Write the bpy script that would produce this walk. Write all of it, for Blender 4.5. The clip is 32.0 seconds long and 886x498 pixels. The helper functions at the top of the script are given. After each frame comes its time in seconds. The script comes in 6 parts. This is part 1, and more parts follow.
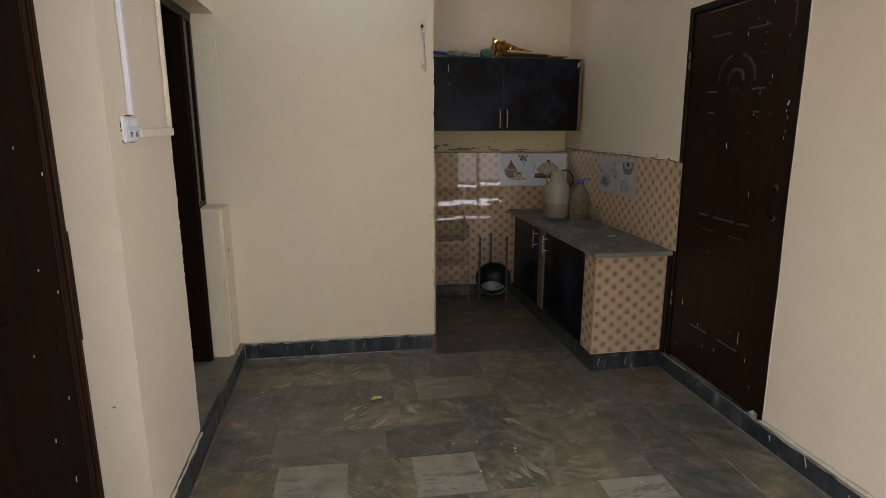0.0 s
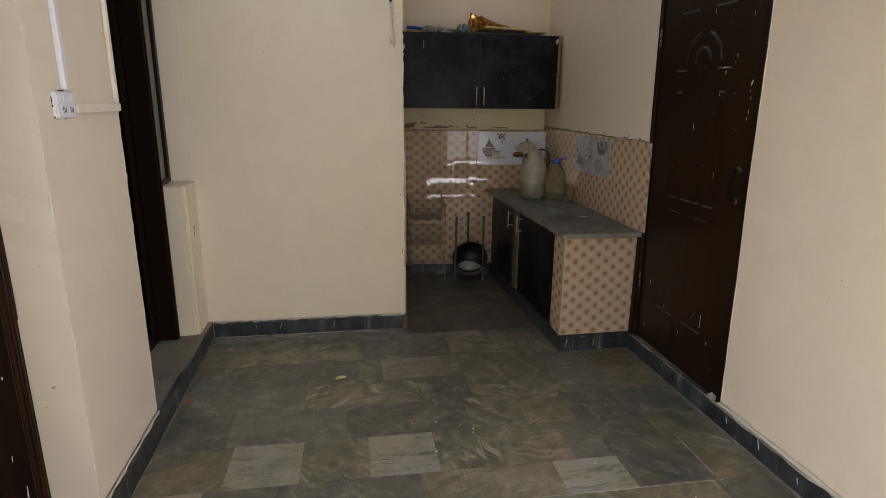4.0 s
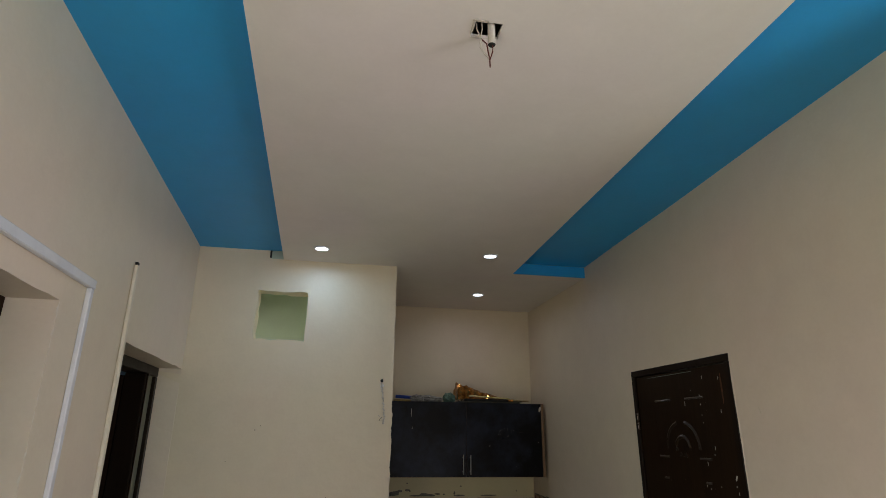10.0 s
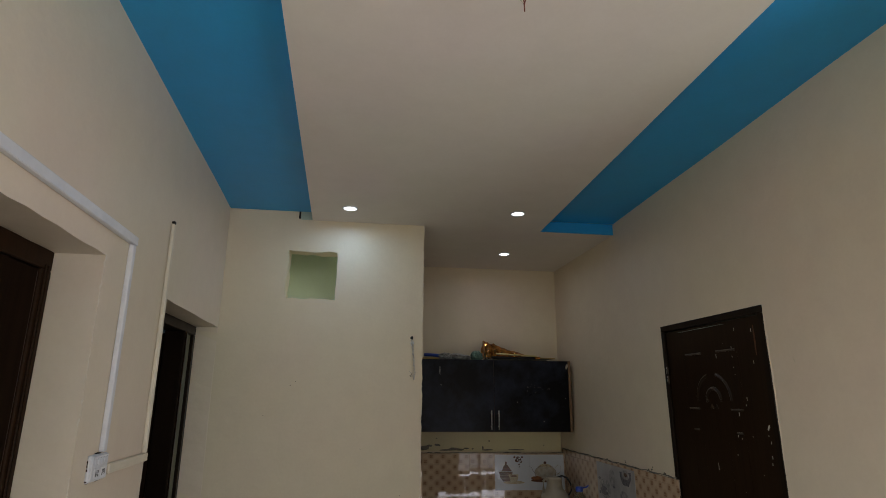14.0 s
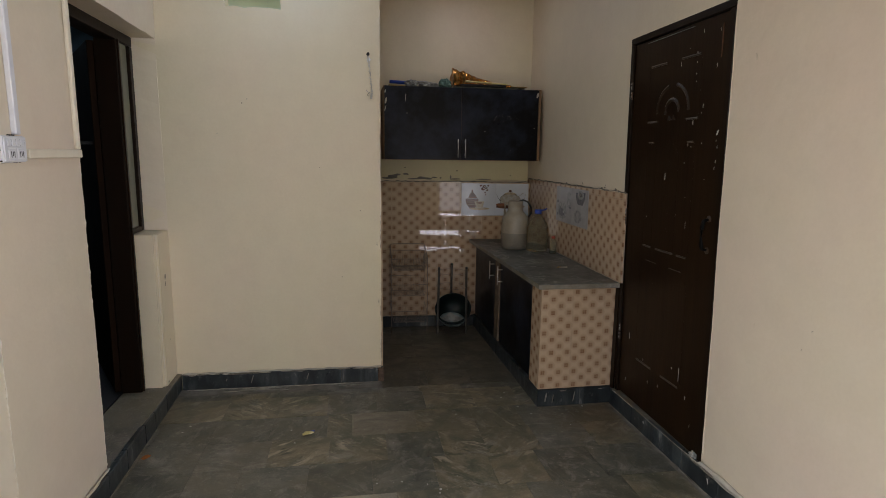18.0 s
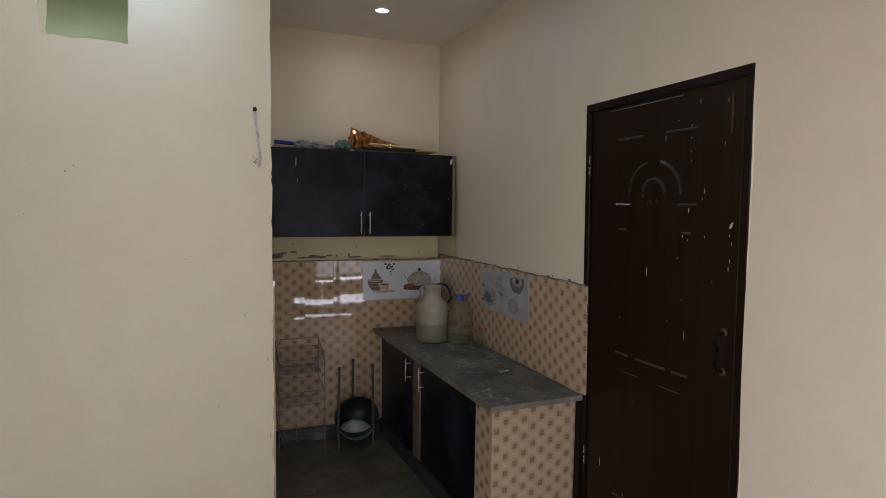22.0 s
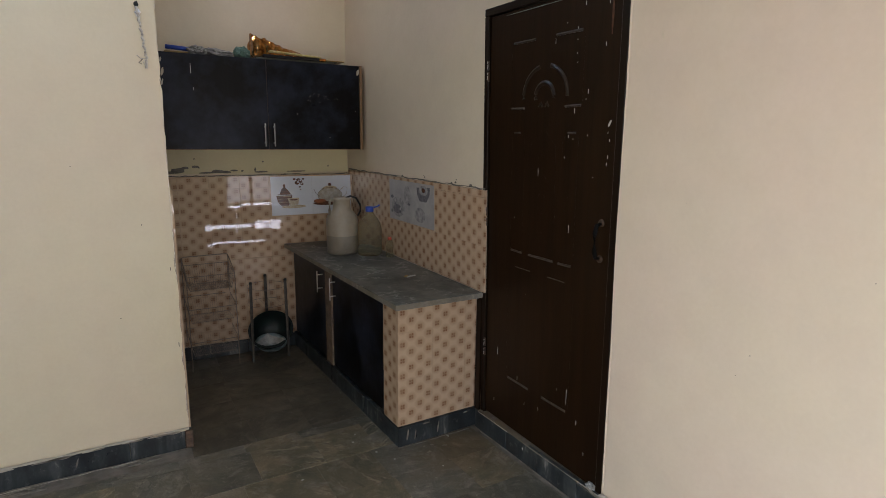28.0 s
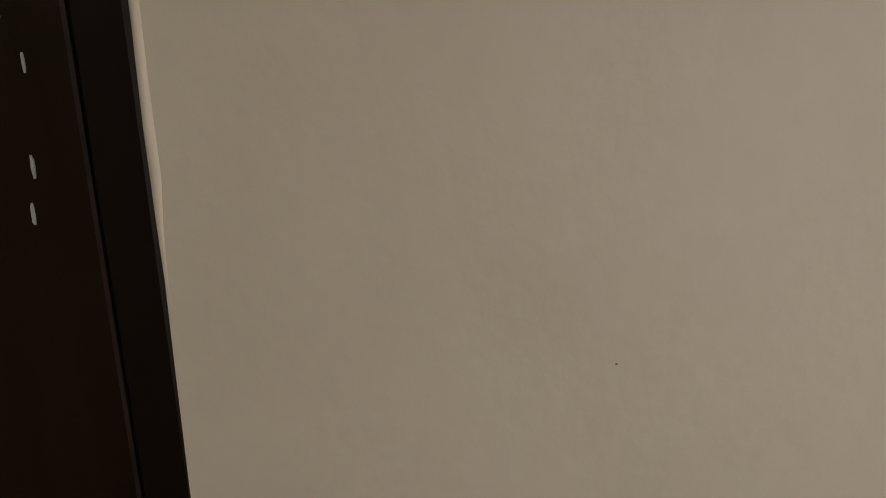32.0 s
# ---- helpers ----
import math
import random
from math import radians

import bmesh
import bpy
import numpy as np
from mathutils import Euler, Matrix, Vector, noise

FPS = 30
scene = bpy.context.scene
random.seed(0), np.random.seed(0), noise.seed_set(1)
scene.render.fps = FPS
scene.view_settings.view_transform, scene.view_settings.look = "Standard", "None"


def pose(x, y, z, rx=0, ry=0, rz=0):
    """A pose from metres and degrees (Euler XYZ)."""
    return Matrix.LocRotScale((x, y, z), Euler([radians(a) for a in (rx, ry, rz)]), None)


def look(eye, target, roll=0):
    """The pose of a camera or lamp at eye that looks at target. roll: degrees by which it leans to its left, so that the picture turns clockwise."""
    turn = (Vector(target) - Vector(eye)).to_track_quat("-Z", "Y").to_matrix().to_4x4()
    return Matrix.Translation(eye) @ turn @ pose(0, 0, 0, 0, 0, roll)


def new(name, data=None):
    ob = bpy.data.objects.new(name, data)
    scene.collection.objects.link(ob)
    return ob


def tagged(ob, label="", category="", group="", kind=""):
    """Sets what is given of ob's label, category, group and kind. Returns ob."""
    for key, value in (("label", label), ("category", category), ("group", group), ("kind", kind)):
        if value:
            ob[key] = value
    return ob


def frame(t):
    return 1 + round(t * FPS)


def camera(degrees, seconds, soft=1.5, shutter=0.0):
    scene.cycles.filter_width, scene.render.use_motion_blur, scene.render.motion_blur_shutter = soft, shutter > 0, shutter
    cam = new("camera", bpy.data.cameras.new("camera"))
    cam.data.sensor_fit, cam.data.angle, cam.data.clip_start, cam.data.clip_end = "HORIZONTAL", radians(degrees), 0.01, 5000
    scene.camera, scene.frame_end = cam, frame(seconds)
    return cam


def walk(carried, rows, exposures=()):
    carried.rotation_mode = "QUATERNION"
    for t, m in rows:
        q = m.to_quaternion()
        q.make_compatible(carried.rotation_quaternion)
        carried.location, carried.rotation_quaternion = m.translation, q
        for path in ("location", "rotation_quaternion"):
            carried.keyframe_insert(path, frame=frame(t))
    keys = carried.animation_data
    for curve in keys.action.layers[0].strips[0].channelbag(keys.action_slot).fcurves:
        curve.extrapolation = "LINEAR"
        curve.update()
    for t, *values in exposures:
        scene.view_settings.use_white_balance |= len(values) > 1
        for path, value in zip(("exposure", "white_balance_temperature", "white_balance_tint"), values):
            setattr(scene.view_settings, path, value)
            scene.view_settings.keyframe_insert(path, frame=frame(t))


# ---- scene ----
cam = camera(75.7, 32.0, 0.55)
PATH = [
    (0, (-1.883, -3.707, 1.535), (-1.585, -1.778, 1.101), 0.1),
    (0.5, (-1.846, -3.736, 1.529), (-1.521, -1.817, 1.072), 0.1),
    (1, (-1.758, -3.746, 1.547), (-1.455, -1.824, 1.083), 0.1),
    (1.5, (-1.707, -3.729, 1.529), (-1.436, -1.824, 0.982), 0.2),
    (2, (-1.694, -3.708, 1.521), (-1.44, -1.814, 0.93), 0.3),
    (2.5, (-1.699, -3.697, 1.526), (-1.409, -1.803, 0.954), 0.5),
    (4.5, (-1.704, -3.705, 1.559), (-1.385, -1.779, 1.126), 0.6),
    (5, (-1.707, -3.706, 1.635), (-1.32, -1.75, 1.473), 0.8),
    (5.5, (-1.711, -3.701, 1.668), (-1.31, -1.742, 1.64), 0.8),
    (6, (-1.722, -3.72, 1.71), (-1.366, -1.759, 1.868), 0.8),
    (6.5, (-1.726, -3.739, 1.741), (-1.377, -1.793, 2.041), 0.9),
    (7, (-1.725, -3.758, 1.761), (-1.376, -1.835, 2.187), 0.8),
    (7.5, (-1.722, -3.769, 1.774), (-1.366, -1.864, 2.267), 0.7),
    (8, (-1.723, -3.775, 1.784), (-1.364, -1.88, 2.312), 0.8),
    (8.5, (-1.725, -3.783, 1.793), (-1.368, -1.898, 2.358), 0.8),
    (9, (-1.734, -3.789, 1.796), (-1.401, -1.917, 2.417), 0.8),
    (9.5, (-1.741, -3.786, 1.798), (-1.431, -1.912, 2.424), 0.7),
    (10, (-1.735, -3.78, 1.796), (-1.397, -1.907, 2.41), 0.7),
    (10.5, (-1.731, -3.778, 1.801), (-1.383, -1.908, 2.418), 0.7),
    (11, (-1.728, -3.774, 1.795), (-1.399, -1.888, 2.373), 0.7),
    (11.5, (-1.736, -3.78, 1.797), (-1.423, -1.894, 2.387), 0.7),
    (12, (-1.757, -3.791, 1.799), (-1.468, -1.922, 2.448), 0.7),
    (12.5, (-1.778, -3.81, 1.803), (-1.491, -1.974, 2.541), 0.7),
    (13, (-1.782, -3.831, 1.812), (-1.473, -2.028, 2.622), 0.6),
    (13.5, (-1.785, -3.813, 1.792), (-1.49, -1.977, 2.528), 0.6),
    (14, (-1.778, -3.769, 1.747), (-1.505, -1.851, 2.245), 0.5),
    (14.5, (-1.766, -3.757, 1.704), (-1.497, -1.802, 2.03), 0.4),
    (15, (-1.749, -3.741, 1.655), (-1.498, -1.758, 1.725), 0.4),
    (15.5, (-1.719, -3.732, 1.622), (-1.484, -1.748, 1.527), 0.4),
    (17.5, (-1.544, -3.756, 1.55), (-1.307, -1.797, 1.227), 0.7),
    (18, (-1.542, -3.678, 1.513), (-1.234, -1.729, 1.185), 0.8),
    (18.5, (-1.588, -3.462, 1.539), (-1.177, -1.536, 1.192), 0.8),
    (19, (-1.59, -3.296, 1.53), (-1.159, -1.392, 1.099), 0.7),
    (19.5, (-1.505, -3.077, 1.517), (-1.142, -1.151, 1.119), 0.9),
    (20, (-1.465, -2.949, 1.532), (-1.158, -1.009, 1.156), 0.9),
    (20.5, (-1.617, -2.86, 1.544), (-1.19, -0.942, 1.175), 0.9),
    (21, (-1.699, -2.815, 1.554), (-1.011, -0.964, 1.237), 0.9),
    (21.5, (-1.634, -2.815, 1.609), (-0.823, -1.0, 1.395), 0.7),
    (22, (-1.66, -2.818, 1.671), (-0.894, -0.976, 1.525), 0.8),
    (22.5, (-1.701, -2.787, 1.674), (-1.049, -0.899, 1.582), 0.9),
    (23, (-1.749, -2.76, 1.664), (-1.24, -0.827, 1.617), 0.9),
    (23.5, (-1.767, -2.766, 1.666), (-1.376, -0.805, 1.637), 0.9),
    (24, (-1.786, -2.773, 1.648), (-1.364, -0.819, 1.595), 0.8),
    (24.5, (-1.817, -2.801, 1.627), (-1.207, -0.9, 1.508), 0.7),
    (25, (-1.829, -2.798, 1.616), (-1.024, -0.984, 1.371), 0.5),
    (25.5, (-1.778, -2.827, 1.604), (-0.996, -1.007, 1.328), 0.4),
    (27.5, (-1.533, -2.952, 1.549), (-0.781, -1.138, 1.169), 0.7),
    (28, (-1.614, -2.942, 1.568), (-0.621, -1.25, 1.179), 0.7),
    (28.5, (-1.707, -2.921, 1.586), (-0.454, -1.415, 1.186), 0.5),
    (29, (-1.699, -2.902, 1.571), (-0.324, -1.51, 1.157), 0.5),
    (29.5, (-1.408, -2.727, 1.53), (0.07, -1.442, 1.123), 0.5),
    (30, (-1.171, -2.506, 1.545), (0.429, -1.368, 1.164), 0.6),
    (30.5, (-1.001, -2.214, 1.563), (0.722, -1.264, 1.203), 0.6),
    (31, (-0.7, -1.998, 1.524), (1.144, -1.309, 1.174), 0.8),
    (31.5, (-0.492, -1.785, 1.545), (1.449, -1.611, 1.095), 0.0),
    (32, (-0.338, -1.63, 1.507), (1.626, -1.628, 1.129), -1.8),
]
EXPOSURES = ((0, -0.53, 7200, 14), (1, -0.31, 7200, 15), (2.5, -0.31, 7200, 15), (4.5, -0.40, 7200, 13), (5, -0.45, 7200, 13), (6, -0.74, 7250, 12), (8, -1.07, 7050, 10), (12, -1.07, 7050, 10), (13, -1.03, 7050, 11),
             (14, -1.24, 7150, 10), (15.5, -0.97, 6950, 12), (17.5, -0.64, 7050, 13), (18, -0.58, 7050, 13), (19, -0.32, 7050, 13), (20, -0.08, 7000, 13), (21, 0.02, 6750, 12),
             (22, -0.32, 6700, 12), (23.5, -0.38, 6700, 12), (24, -0.25, 6800, 13), (25, -0.18, 6950, 13), (27.5, -0.15, 6750, 13), (28, -0.15, 6750, 13), (29, -0.28, 6500, 12),
             (30, -0.57, 6650, 12), (31, -0.79, 7000, 12), (31.5, -0.93, 7150, 13), (32, -1.04, 7200, 13))
walk(cam, [(t, look(eye, target, roll)) for t, eye, target, roll in PATH], EXPOSURES)

# ---------------------------------------------------------------- light
world = bpy.data.worlds.new("sky")
scene.world = world
world.use_nodes = True
wn = world.node_tree.nodes
sky = wn.new("ShaderNodeTexSky")
sky.sky_type = "NISHITA"
sky.sun_disc = False
sky.sun_elevation, sky.sun_rotation = radians(50), radians(200)
world.node_tree.links.new(sky.outputs[0], wn["Background"].inputs[0])
wn["Background"].inputs[1].default_value = 0.12

XL, YB, ZC = -2.66, -5.6, 2.885      # left wall, back wall, white ceiling
RISE = 0.028                         # the ceiling rises towards the rear, per metre
FALL = 0.022                         # the floor falls towards the kitchen, per metre
ALX, ALY = -1.372, 1.285             # kitchen recess: its left wall and back wall
LEAN = 2.8                           # the tiled back wall leans back by this
XW = 1.0                             # the room is widened to here behind the walk, unseen, to let window light past


def xl(y):
    """The left wall runs slightly askew."""
    return -2.668 - 0.028 * y


def LW(y, z, off=0.0):
    """A pose on the left wall: local x along it, y into it, z up."""
    return pose(xl(y) - off, y, z, 0, 0, 91.6)


def lean_x(z):
    """The right wall leans: its foot stands further out than its top."""
    return 0.0157 * max(0.0, 2.1 - z)


def ground_z(y):
    return max(0.0, FALL * (-0.55 - y))


def area_lamp(name, m, sx, sy, watts, colour):
    data = bpy.data.lights.new(name, "AREA")
    data.shape, data.size, data.size_y, data.energy, data.color = "RECTANGLE", sx, sy, watts, colour
    ob = new(name, data)
    ob.matrix_world = m
    return ob


# daylight from unseen openings behind the walk: the entrance on the left, an added rear doorway and right window, the
# rear window;
# cool light falls in from the sky, warm light comes up from the sunlit ground outside
SKY, EARTH = (0.90, 0.95, 1.16), (1.04, 0.99, 0.80)
area_lamp("sky_over_entrance", look((-4.7, -4.4, 2.6), (0, -2.4, 0.4)), 2.6, 1.5, 230, (0.82, 0.97, 1.28))
area_lamp("sky_entrance", look((-2.81, -3.47, 1.05), (0, -1.4, 0.9)), 0.9, 1.8, 14, (0.92, 0.96, 1.13))
area_lamp("earth_entrance", look((-2.80, -3.47, 1.05), (-0.4, -1.8, 3.2)), 0.9, 1.8, 25, EARTH)
# fill at a rear doorway that was added for it, out of view
area_lamp("sky_rear_door", look((-2.1, YB - 0.26, 1.10), (-2.1, 0, 1.1)), 0.68, 1.9, 22, SKY)
# cool and warm fill at an added, unseen window, brightens the left wall
area_lamp("sky_right_window", look((XW + 0.18, -4.85, 1.65), (-2.6, -2.4, 1.0)), 1.3, 1.3, 120, (0.85, 0.95, 1.24))
area_lamp("earth_right_window", look((XW + 0.17, -4.85, 1.65), (-2.6, -4.4, 2.8)), 1.3, 1.3, 48, EARTH)
# gaps between the boards of the rear window, frosted panes above them
SLITS = (-0.33, 0.10, 0.50)
GAPS = ((-0.45, 0.90, 0.19, 0.06, 2.0), (-0.45, 0.90, 0.52, 0.10, 3.4), (-0.22, 0.46, 0.92, 0.035, 0.8),
        (0.42, 0.80, 0.19, 0.05, 1.5), (0.42, 0.80, 0.52, 0.16, 4.6), (0.42, 0.80, 0.92, 0.05, 1.8))
for xc, dx, zc, dz, power in GAPS:
    area_lamp("daylight_gap", look((xc, YB - 0.26, zc), (xc, 0, zc)), dx, dz, power, SKY)
for xc in SLITS:
    area_lamp("daylight_slit", look((xc, YB - 0.27, 0.58), (xc, 0, 0.58)), 0.03, 0.70, 0.4, SKY)
for xc, dx, power in ((-0.22, 0.46, 3.4), (0.42, 0.80, 6.0)):
    area_lamp("daylight_pane", look((xc, YB - 0.26, 1.40), (xc, 0, 1.3)), dx, 0.80, power, SKY)


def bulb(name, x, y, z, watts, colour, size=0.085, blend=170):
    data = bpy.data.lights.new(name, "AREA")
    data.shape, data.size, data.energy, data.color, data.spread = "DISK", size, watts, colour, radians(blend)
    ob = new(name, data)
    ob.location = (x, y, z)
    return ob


for lx, ly, lw, lc in ((-1.878, -0.285, 3.6, (0.44, 0.68, 1.08)), (-0.804, -0.352, 1.2, (0.44, 0.68, 1.08)), (-0.633, 0.685, 2.5, (0.66, 0.70, 0.92))):
    bulb("downlight_lamp", lx, ly, ZC - RISE * min(ly, 0) - 0.012, lw, lc)
# unseen fill lamp, added so the side room does not go black
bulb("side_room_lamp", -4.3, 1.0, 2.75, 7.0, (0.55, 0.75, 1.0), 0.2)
# added fill out of view, brightens the green behind the vent
bulb("washroom_lamp", -2.55, 0.5, 3.0, 15.0, (1.0, 0.98, 0.92), 0.15)

# ---------------------------------------------------------------- materials


def material(name, rough=0.6, metal=0.0, spec=0.5):
    m = bpy.data.materials.new(name)
    m.use_nodes = True
    b = m.node_tree.nodes["Principled BSDF"]
    b.inputs["Roughness"].default_value = rough
    b.inputs["Metallic"].default_value = metal
    b.inputs["Specular IOR Level"].default_value = spec
    return m, m.node_tree, b


def node(tree, kind, **values):
    n = tree.nodes.new("ShaderNode" + kind)
    for key, value in values.items():
        if key in n.inputs:
            n.inputs[key].default_value = value
    return n


def noise_node(tree, vector, scale, detail=4, rough=0.55, distortion=0.0):
    n = node(tree, "TexNoise", Scale=scale, Detail=detail, Roughness=rough, Distortion=distortion)
    if vector is not None:
        tree.links.new(vector, n.inputs["Vector"])
    return n.outputs["Fac"]


def ramp(tree, fac, stops):
    n = tree.nodes.new("ShaderNodeValToRGB")
    els = n.color_ramp.elements
    while len(els) < len(stops):
        els.new(0.5)
    for e, (p, c) in zip(els, stops):
        e.position, e.color = p, (*c, 1)
    tree.links.new(fac, n.inputs[0])
    return n.outputs[0]


def mixc(tree, fac, a, b, blend="MIX"):
    n = tree.nodes.new("ShaderNodeMix")
    n.data_type, n.blend_type = "RGBA", blend
    for sock, value in ((n.inputs["Factor"], fac), (n.inputs[6], a), (n.inputs[7], b)):
        if isinstance(value, (int, float)):
            sock.default_value = value
        elif isinstance(value, tuple):
            sock.default_value = (*value, 1)
        else:
            tree.links.new(value, sock)
    return n.outputs[2]


def mth(tree, op, a, b=0.0, clamp=False):
    n = tree.nodes.new("ShaderNodeMath")
    n.operation, n.use_clamp = op, clamp
    for sock, value in ((n.inputs[0], a), (n.inputs[1], b)):
        if isinstance(value, (int, float)):
            sock.default_value = value
        else:
            tree.links.new(value, sock)
    return n.outputs[0]


def bump(tree, shader, height, strength, distance=0.01):
    n = node(tree, "Bump", Strength=strength, Distance=distance)
    tree.links.new(height, n.inputs["Height"])
    tree.links.new(n.outputs[0], shader.inputs["Normal"])


def coords(tree, kind="Object"):
    return tree.nodes.new("ShaderNodeTexCoord").outputs[kind]


def painted(name, colour, dirty, rough=0.55, relief=0.10, stain=0.35):
    """Brushed wall paint: a soft broad mottle, fine grain, lumps of the plaster below."""
    m, t, b = material(name, rough)
    v = coords(t)
    broad = ramp(t, noise_node(t, v, 1.6, 5, 0.6), [(0.35, (0, 0, 0)), (0.75, (1, 1, 1))])
    fine = noise_node(t, v, 60, 3)
    c = mixc(t, mth(t, "MULTIPLY", broad, stain), colour, dirty)
    mid = ramp(t, noise_node(t, v, 7, 5, 0.6), [(0.32, (0.93, 0.925, 0.91)), (0.68, (1.05, 1.05, 1.05))])
    c = mixc(t, 0.45, c, mid, "MULTIPLY")
    c = mixc(t, 0.2, c, ramp(t, fine, [(0.3, dirty), (0.7, colour)]))
    cast = ramp(t, noise_node(t, v, 0.8, 4, 0.55), [(0.36, (0.975, 1.0, 0.955)), (0.5, (1, 1, 1)), (0.64, (1.03, 0.99, 1.035))])
    c = mixc(t, 0.8, c, cast, "MULTIPLY")
    t.links.new(c, b.inputs["Base Color"])
    lumps = mth(t, "ADD", mth(t, "MULTIPLY", noise_node(t, v, 5, 4), 1.6), mth(t, "MULTIPLY", noise_node(t, v, 95, 3), 0.08))
    bump(t, b, lumps, relief, 0.012)
    return m


M_WALL = painted("cream_wall_paint", (0.695, 0.607, 0.440), (0.62, 0.525, 0.362), 0.5, 0.22, 0.35)
# same cream paint, cool daylight on the side walls put into its colour
M_WALL_COOL = painted("cool_lit_cream_paint", (0.70, 0.608, 0.474), (0.625, 0.527, 0.394), 0.5, 0.28, 0.35)
M_WHITE = painted("white_ceiling_paint", (0.75, 0.70, 0.635), (0.68, 0.63, 0.565), 0.7, 0.05)
M_BLUE = painted("blue_ceiling_paint", (0.010, 0.35, 0.735), (0.010, 0.297, 0.61), 0.45, 0.14, 0.6)
M_GREEN = painted("green_washroom_paint", (0.47, 0.56, 0.45), (0.42, 0.51, 0.40), 0.5, 0.2)
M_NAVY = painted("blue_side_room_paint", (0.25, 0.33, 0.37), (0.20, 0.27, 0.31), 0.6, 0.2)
M_YELLOW = painted("yellow_lime_wash", (0.66, 0.595, 0.36), (0.55, 0.49, 0.30), 0.6, 0.25)
M_PLASTER = painted("bare_white_plaster", (0.60, 0.55, 0.46), (0.33, 0.29, 0.23), 0.85, 0.7, 0.7)


def marble(name, dark, mid, light, vein, rough, angle=None, slivers=0.8, grime=0.45, tones=(0.80, 1.18), chalky=0.5):
    """Dull grey marble: broad soft clouds, torn slanting slivers of a paler bed, chalky scuffs. Each piece has its own tone and,
    where no angle is given, its own direction of grain."""
    m, t, b = material(name, rough)
    info = t.nodes.new("ShaderNodeObjectInfo")
    v = coords(t, "Object")
    rnd = info.outputs["Random"]
    shift = t.nodes.new("ShaderNodeCombineXYZ")
    t.links.new(mth(t, "MULTIPLY", rnd, 37.0), shift.inputs[0])
    t.links.new(mth(t, "MULTIPLY", rnd, 91.0), shift.inputs[1])
    turn = t.nodes.new("ShaderNodeVectorRotate")
    turn.rotation_type = "Z_AXIS"
    t.links.new(v, turn.inputs["Vector"])
    if angle is None:
        spun = mth(t, "ADD", mth(t, "MULTIPLY", mth(t, "ROUND", mth(t, "MULTIPLY", rnd, 29.0)), 0.7854), mth(t, "MULTIPLY", rnd, 0.5))
        t.links.new(spun, turn.inputs["Angle"])
    else:
        turn.inputs["Angle"].default_value = radians(angle)
    add = t.nodes.new("ShaderNodeVectorMath")
    t.links.new(turn.outputs[0], add.inputs[0])
    t.links.new(shift.outputs[0], add.inputs[1])
    warp = node(t, "TexNoise", Scale=4.0, Detail=4, Roughness=0.6)
    t.links.new(add.outputs[0], warp.inputs["Vector"])
    push = t.nodes.new("ShaderNodeVectorMath")
    push.operation = "MULTIPLY_ADD"
    t.links.new(warp.outputs["Color"], push.inputs[0])
    push.inputs[1].default_value = (0.10, 0.10, 0.0)
    t.links.new(add.outputs[0], push.inputs[2])

    def stretched(along, across, detail, rough_, bend):
        mp = t.nodes.new("ShaderNodeMapping")
        mp.inputs["Scale"].default_value = (along, across, 4)
        t.links.new(push.outputs[0], mp.inputs["Vector"])
        return noise_node(t, mp.outputs[0], 1.0, detail, rough_, bend)

    cloud = noise_node(t, push.outputs[0], 5.5, 7, 0.62, 0.5)
    broad = stretched(4.0, 8.5, 7, 0.66, 0.3)
    c = ramp(t, mth(t, "ADD", mth(t, "MULTIPLY", cloud, 0.5), mth(t, "MULTIPLY", broad, 0.5)),
             [(0.36, dark), (0.47, mid), (0.57, light), (0.70, mid)])
    low, high = tones
    tone = ramp(t, mth(t, "FRACT", mth(t, "MULTIPLY", rnd, 7.13)), [(0.0, (low, low * 1.02, low * 0.98)), (0.4, (0.87, 0.87, 0.82)), (0.75, (1.06, 1.02, 0.94)), (1.0, (high, high * 0.94, high * 0.84))])
    c = mixc(t, 1.0, c, tone, "MULTIPLY")
    # torn slivers, only in some beds of the stone
    keep = ramp(t, noise_node(t, add.outputs[0], 4.2, 4, 0.6), [(0.44, (0, 0, 0)), (0.56, (1, 1, 1))])
    pale = ramp(t, stretched(4.5, 19.0, 6, 0.68, 0.5), [(0.54, (0, 0, 0)), (0.60, (1, 1, 1))])
    c = mixc(t, mth(t, "MULTIPLY", mth(t, "MULTIPLY", pale, keep), slivers), c, vein)
    deep = ramp(t, stretched(4.8, 21.0, 6, 0.68, 0.5), [(0.39, (1, 1, 1)), (0.44, (0, 0, 0))])
    c = mixc(t, mth(t, "MULTIPLY", mth(t, "MULTIPLY", deep, keep), slivers * 0.8), c, tuple(0.6 * k for k in dark))
    film = ramp(t, noise_node(t, add.outputs[0], 3.2, 5, 0.65), [(0.42, (0, 0, 0)), (0.66, (1, 1, 1))])
    c = mixc(t, mth(t, "MULTIPLY", film, grime), c, (0.135, 0.110, 0.066))
    chalk = ramp(t, noise_node(t, push.outputs[0], 17, 8, 0.72, 0.3), [(0.55, (0, 0, 0)), (0.68, (1, 1, 1))])
    c = mixc(t, mth(t, "MULTIPLY", chalk, chalky), c, (0.335, 0.305, 0.24))
    grain = ramp(t, noise_node(t, add.outputs[0], 120, 4, 0.7), [(0.3, (0.80, 0.80, 0.80)), (0.7, (1.2, 1.2, 1.2))])
    c = mixc(t, 1.0, c, grain, "MULTIPLY")
    specks = ramp(t, noise_node(t, add.outputs[0], 60, 2), [(0.715, (0, 0, 0)), (0.74, (1, 1, 1))])
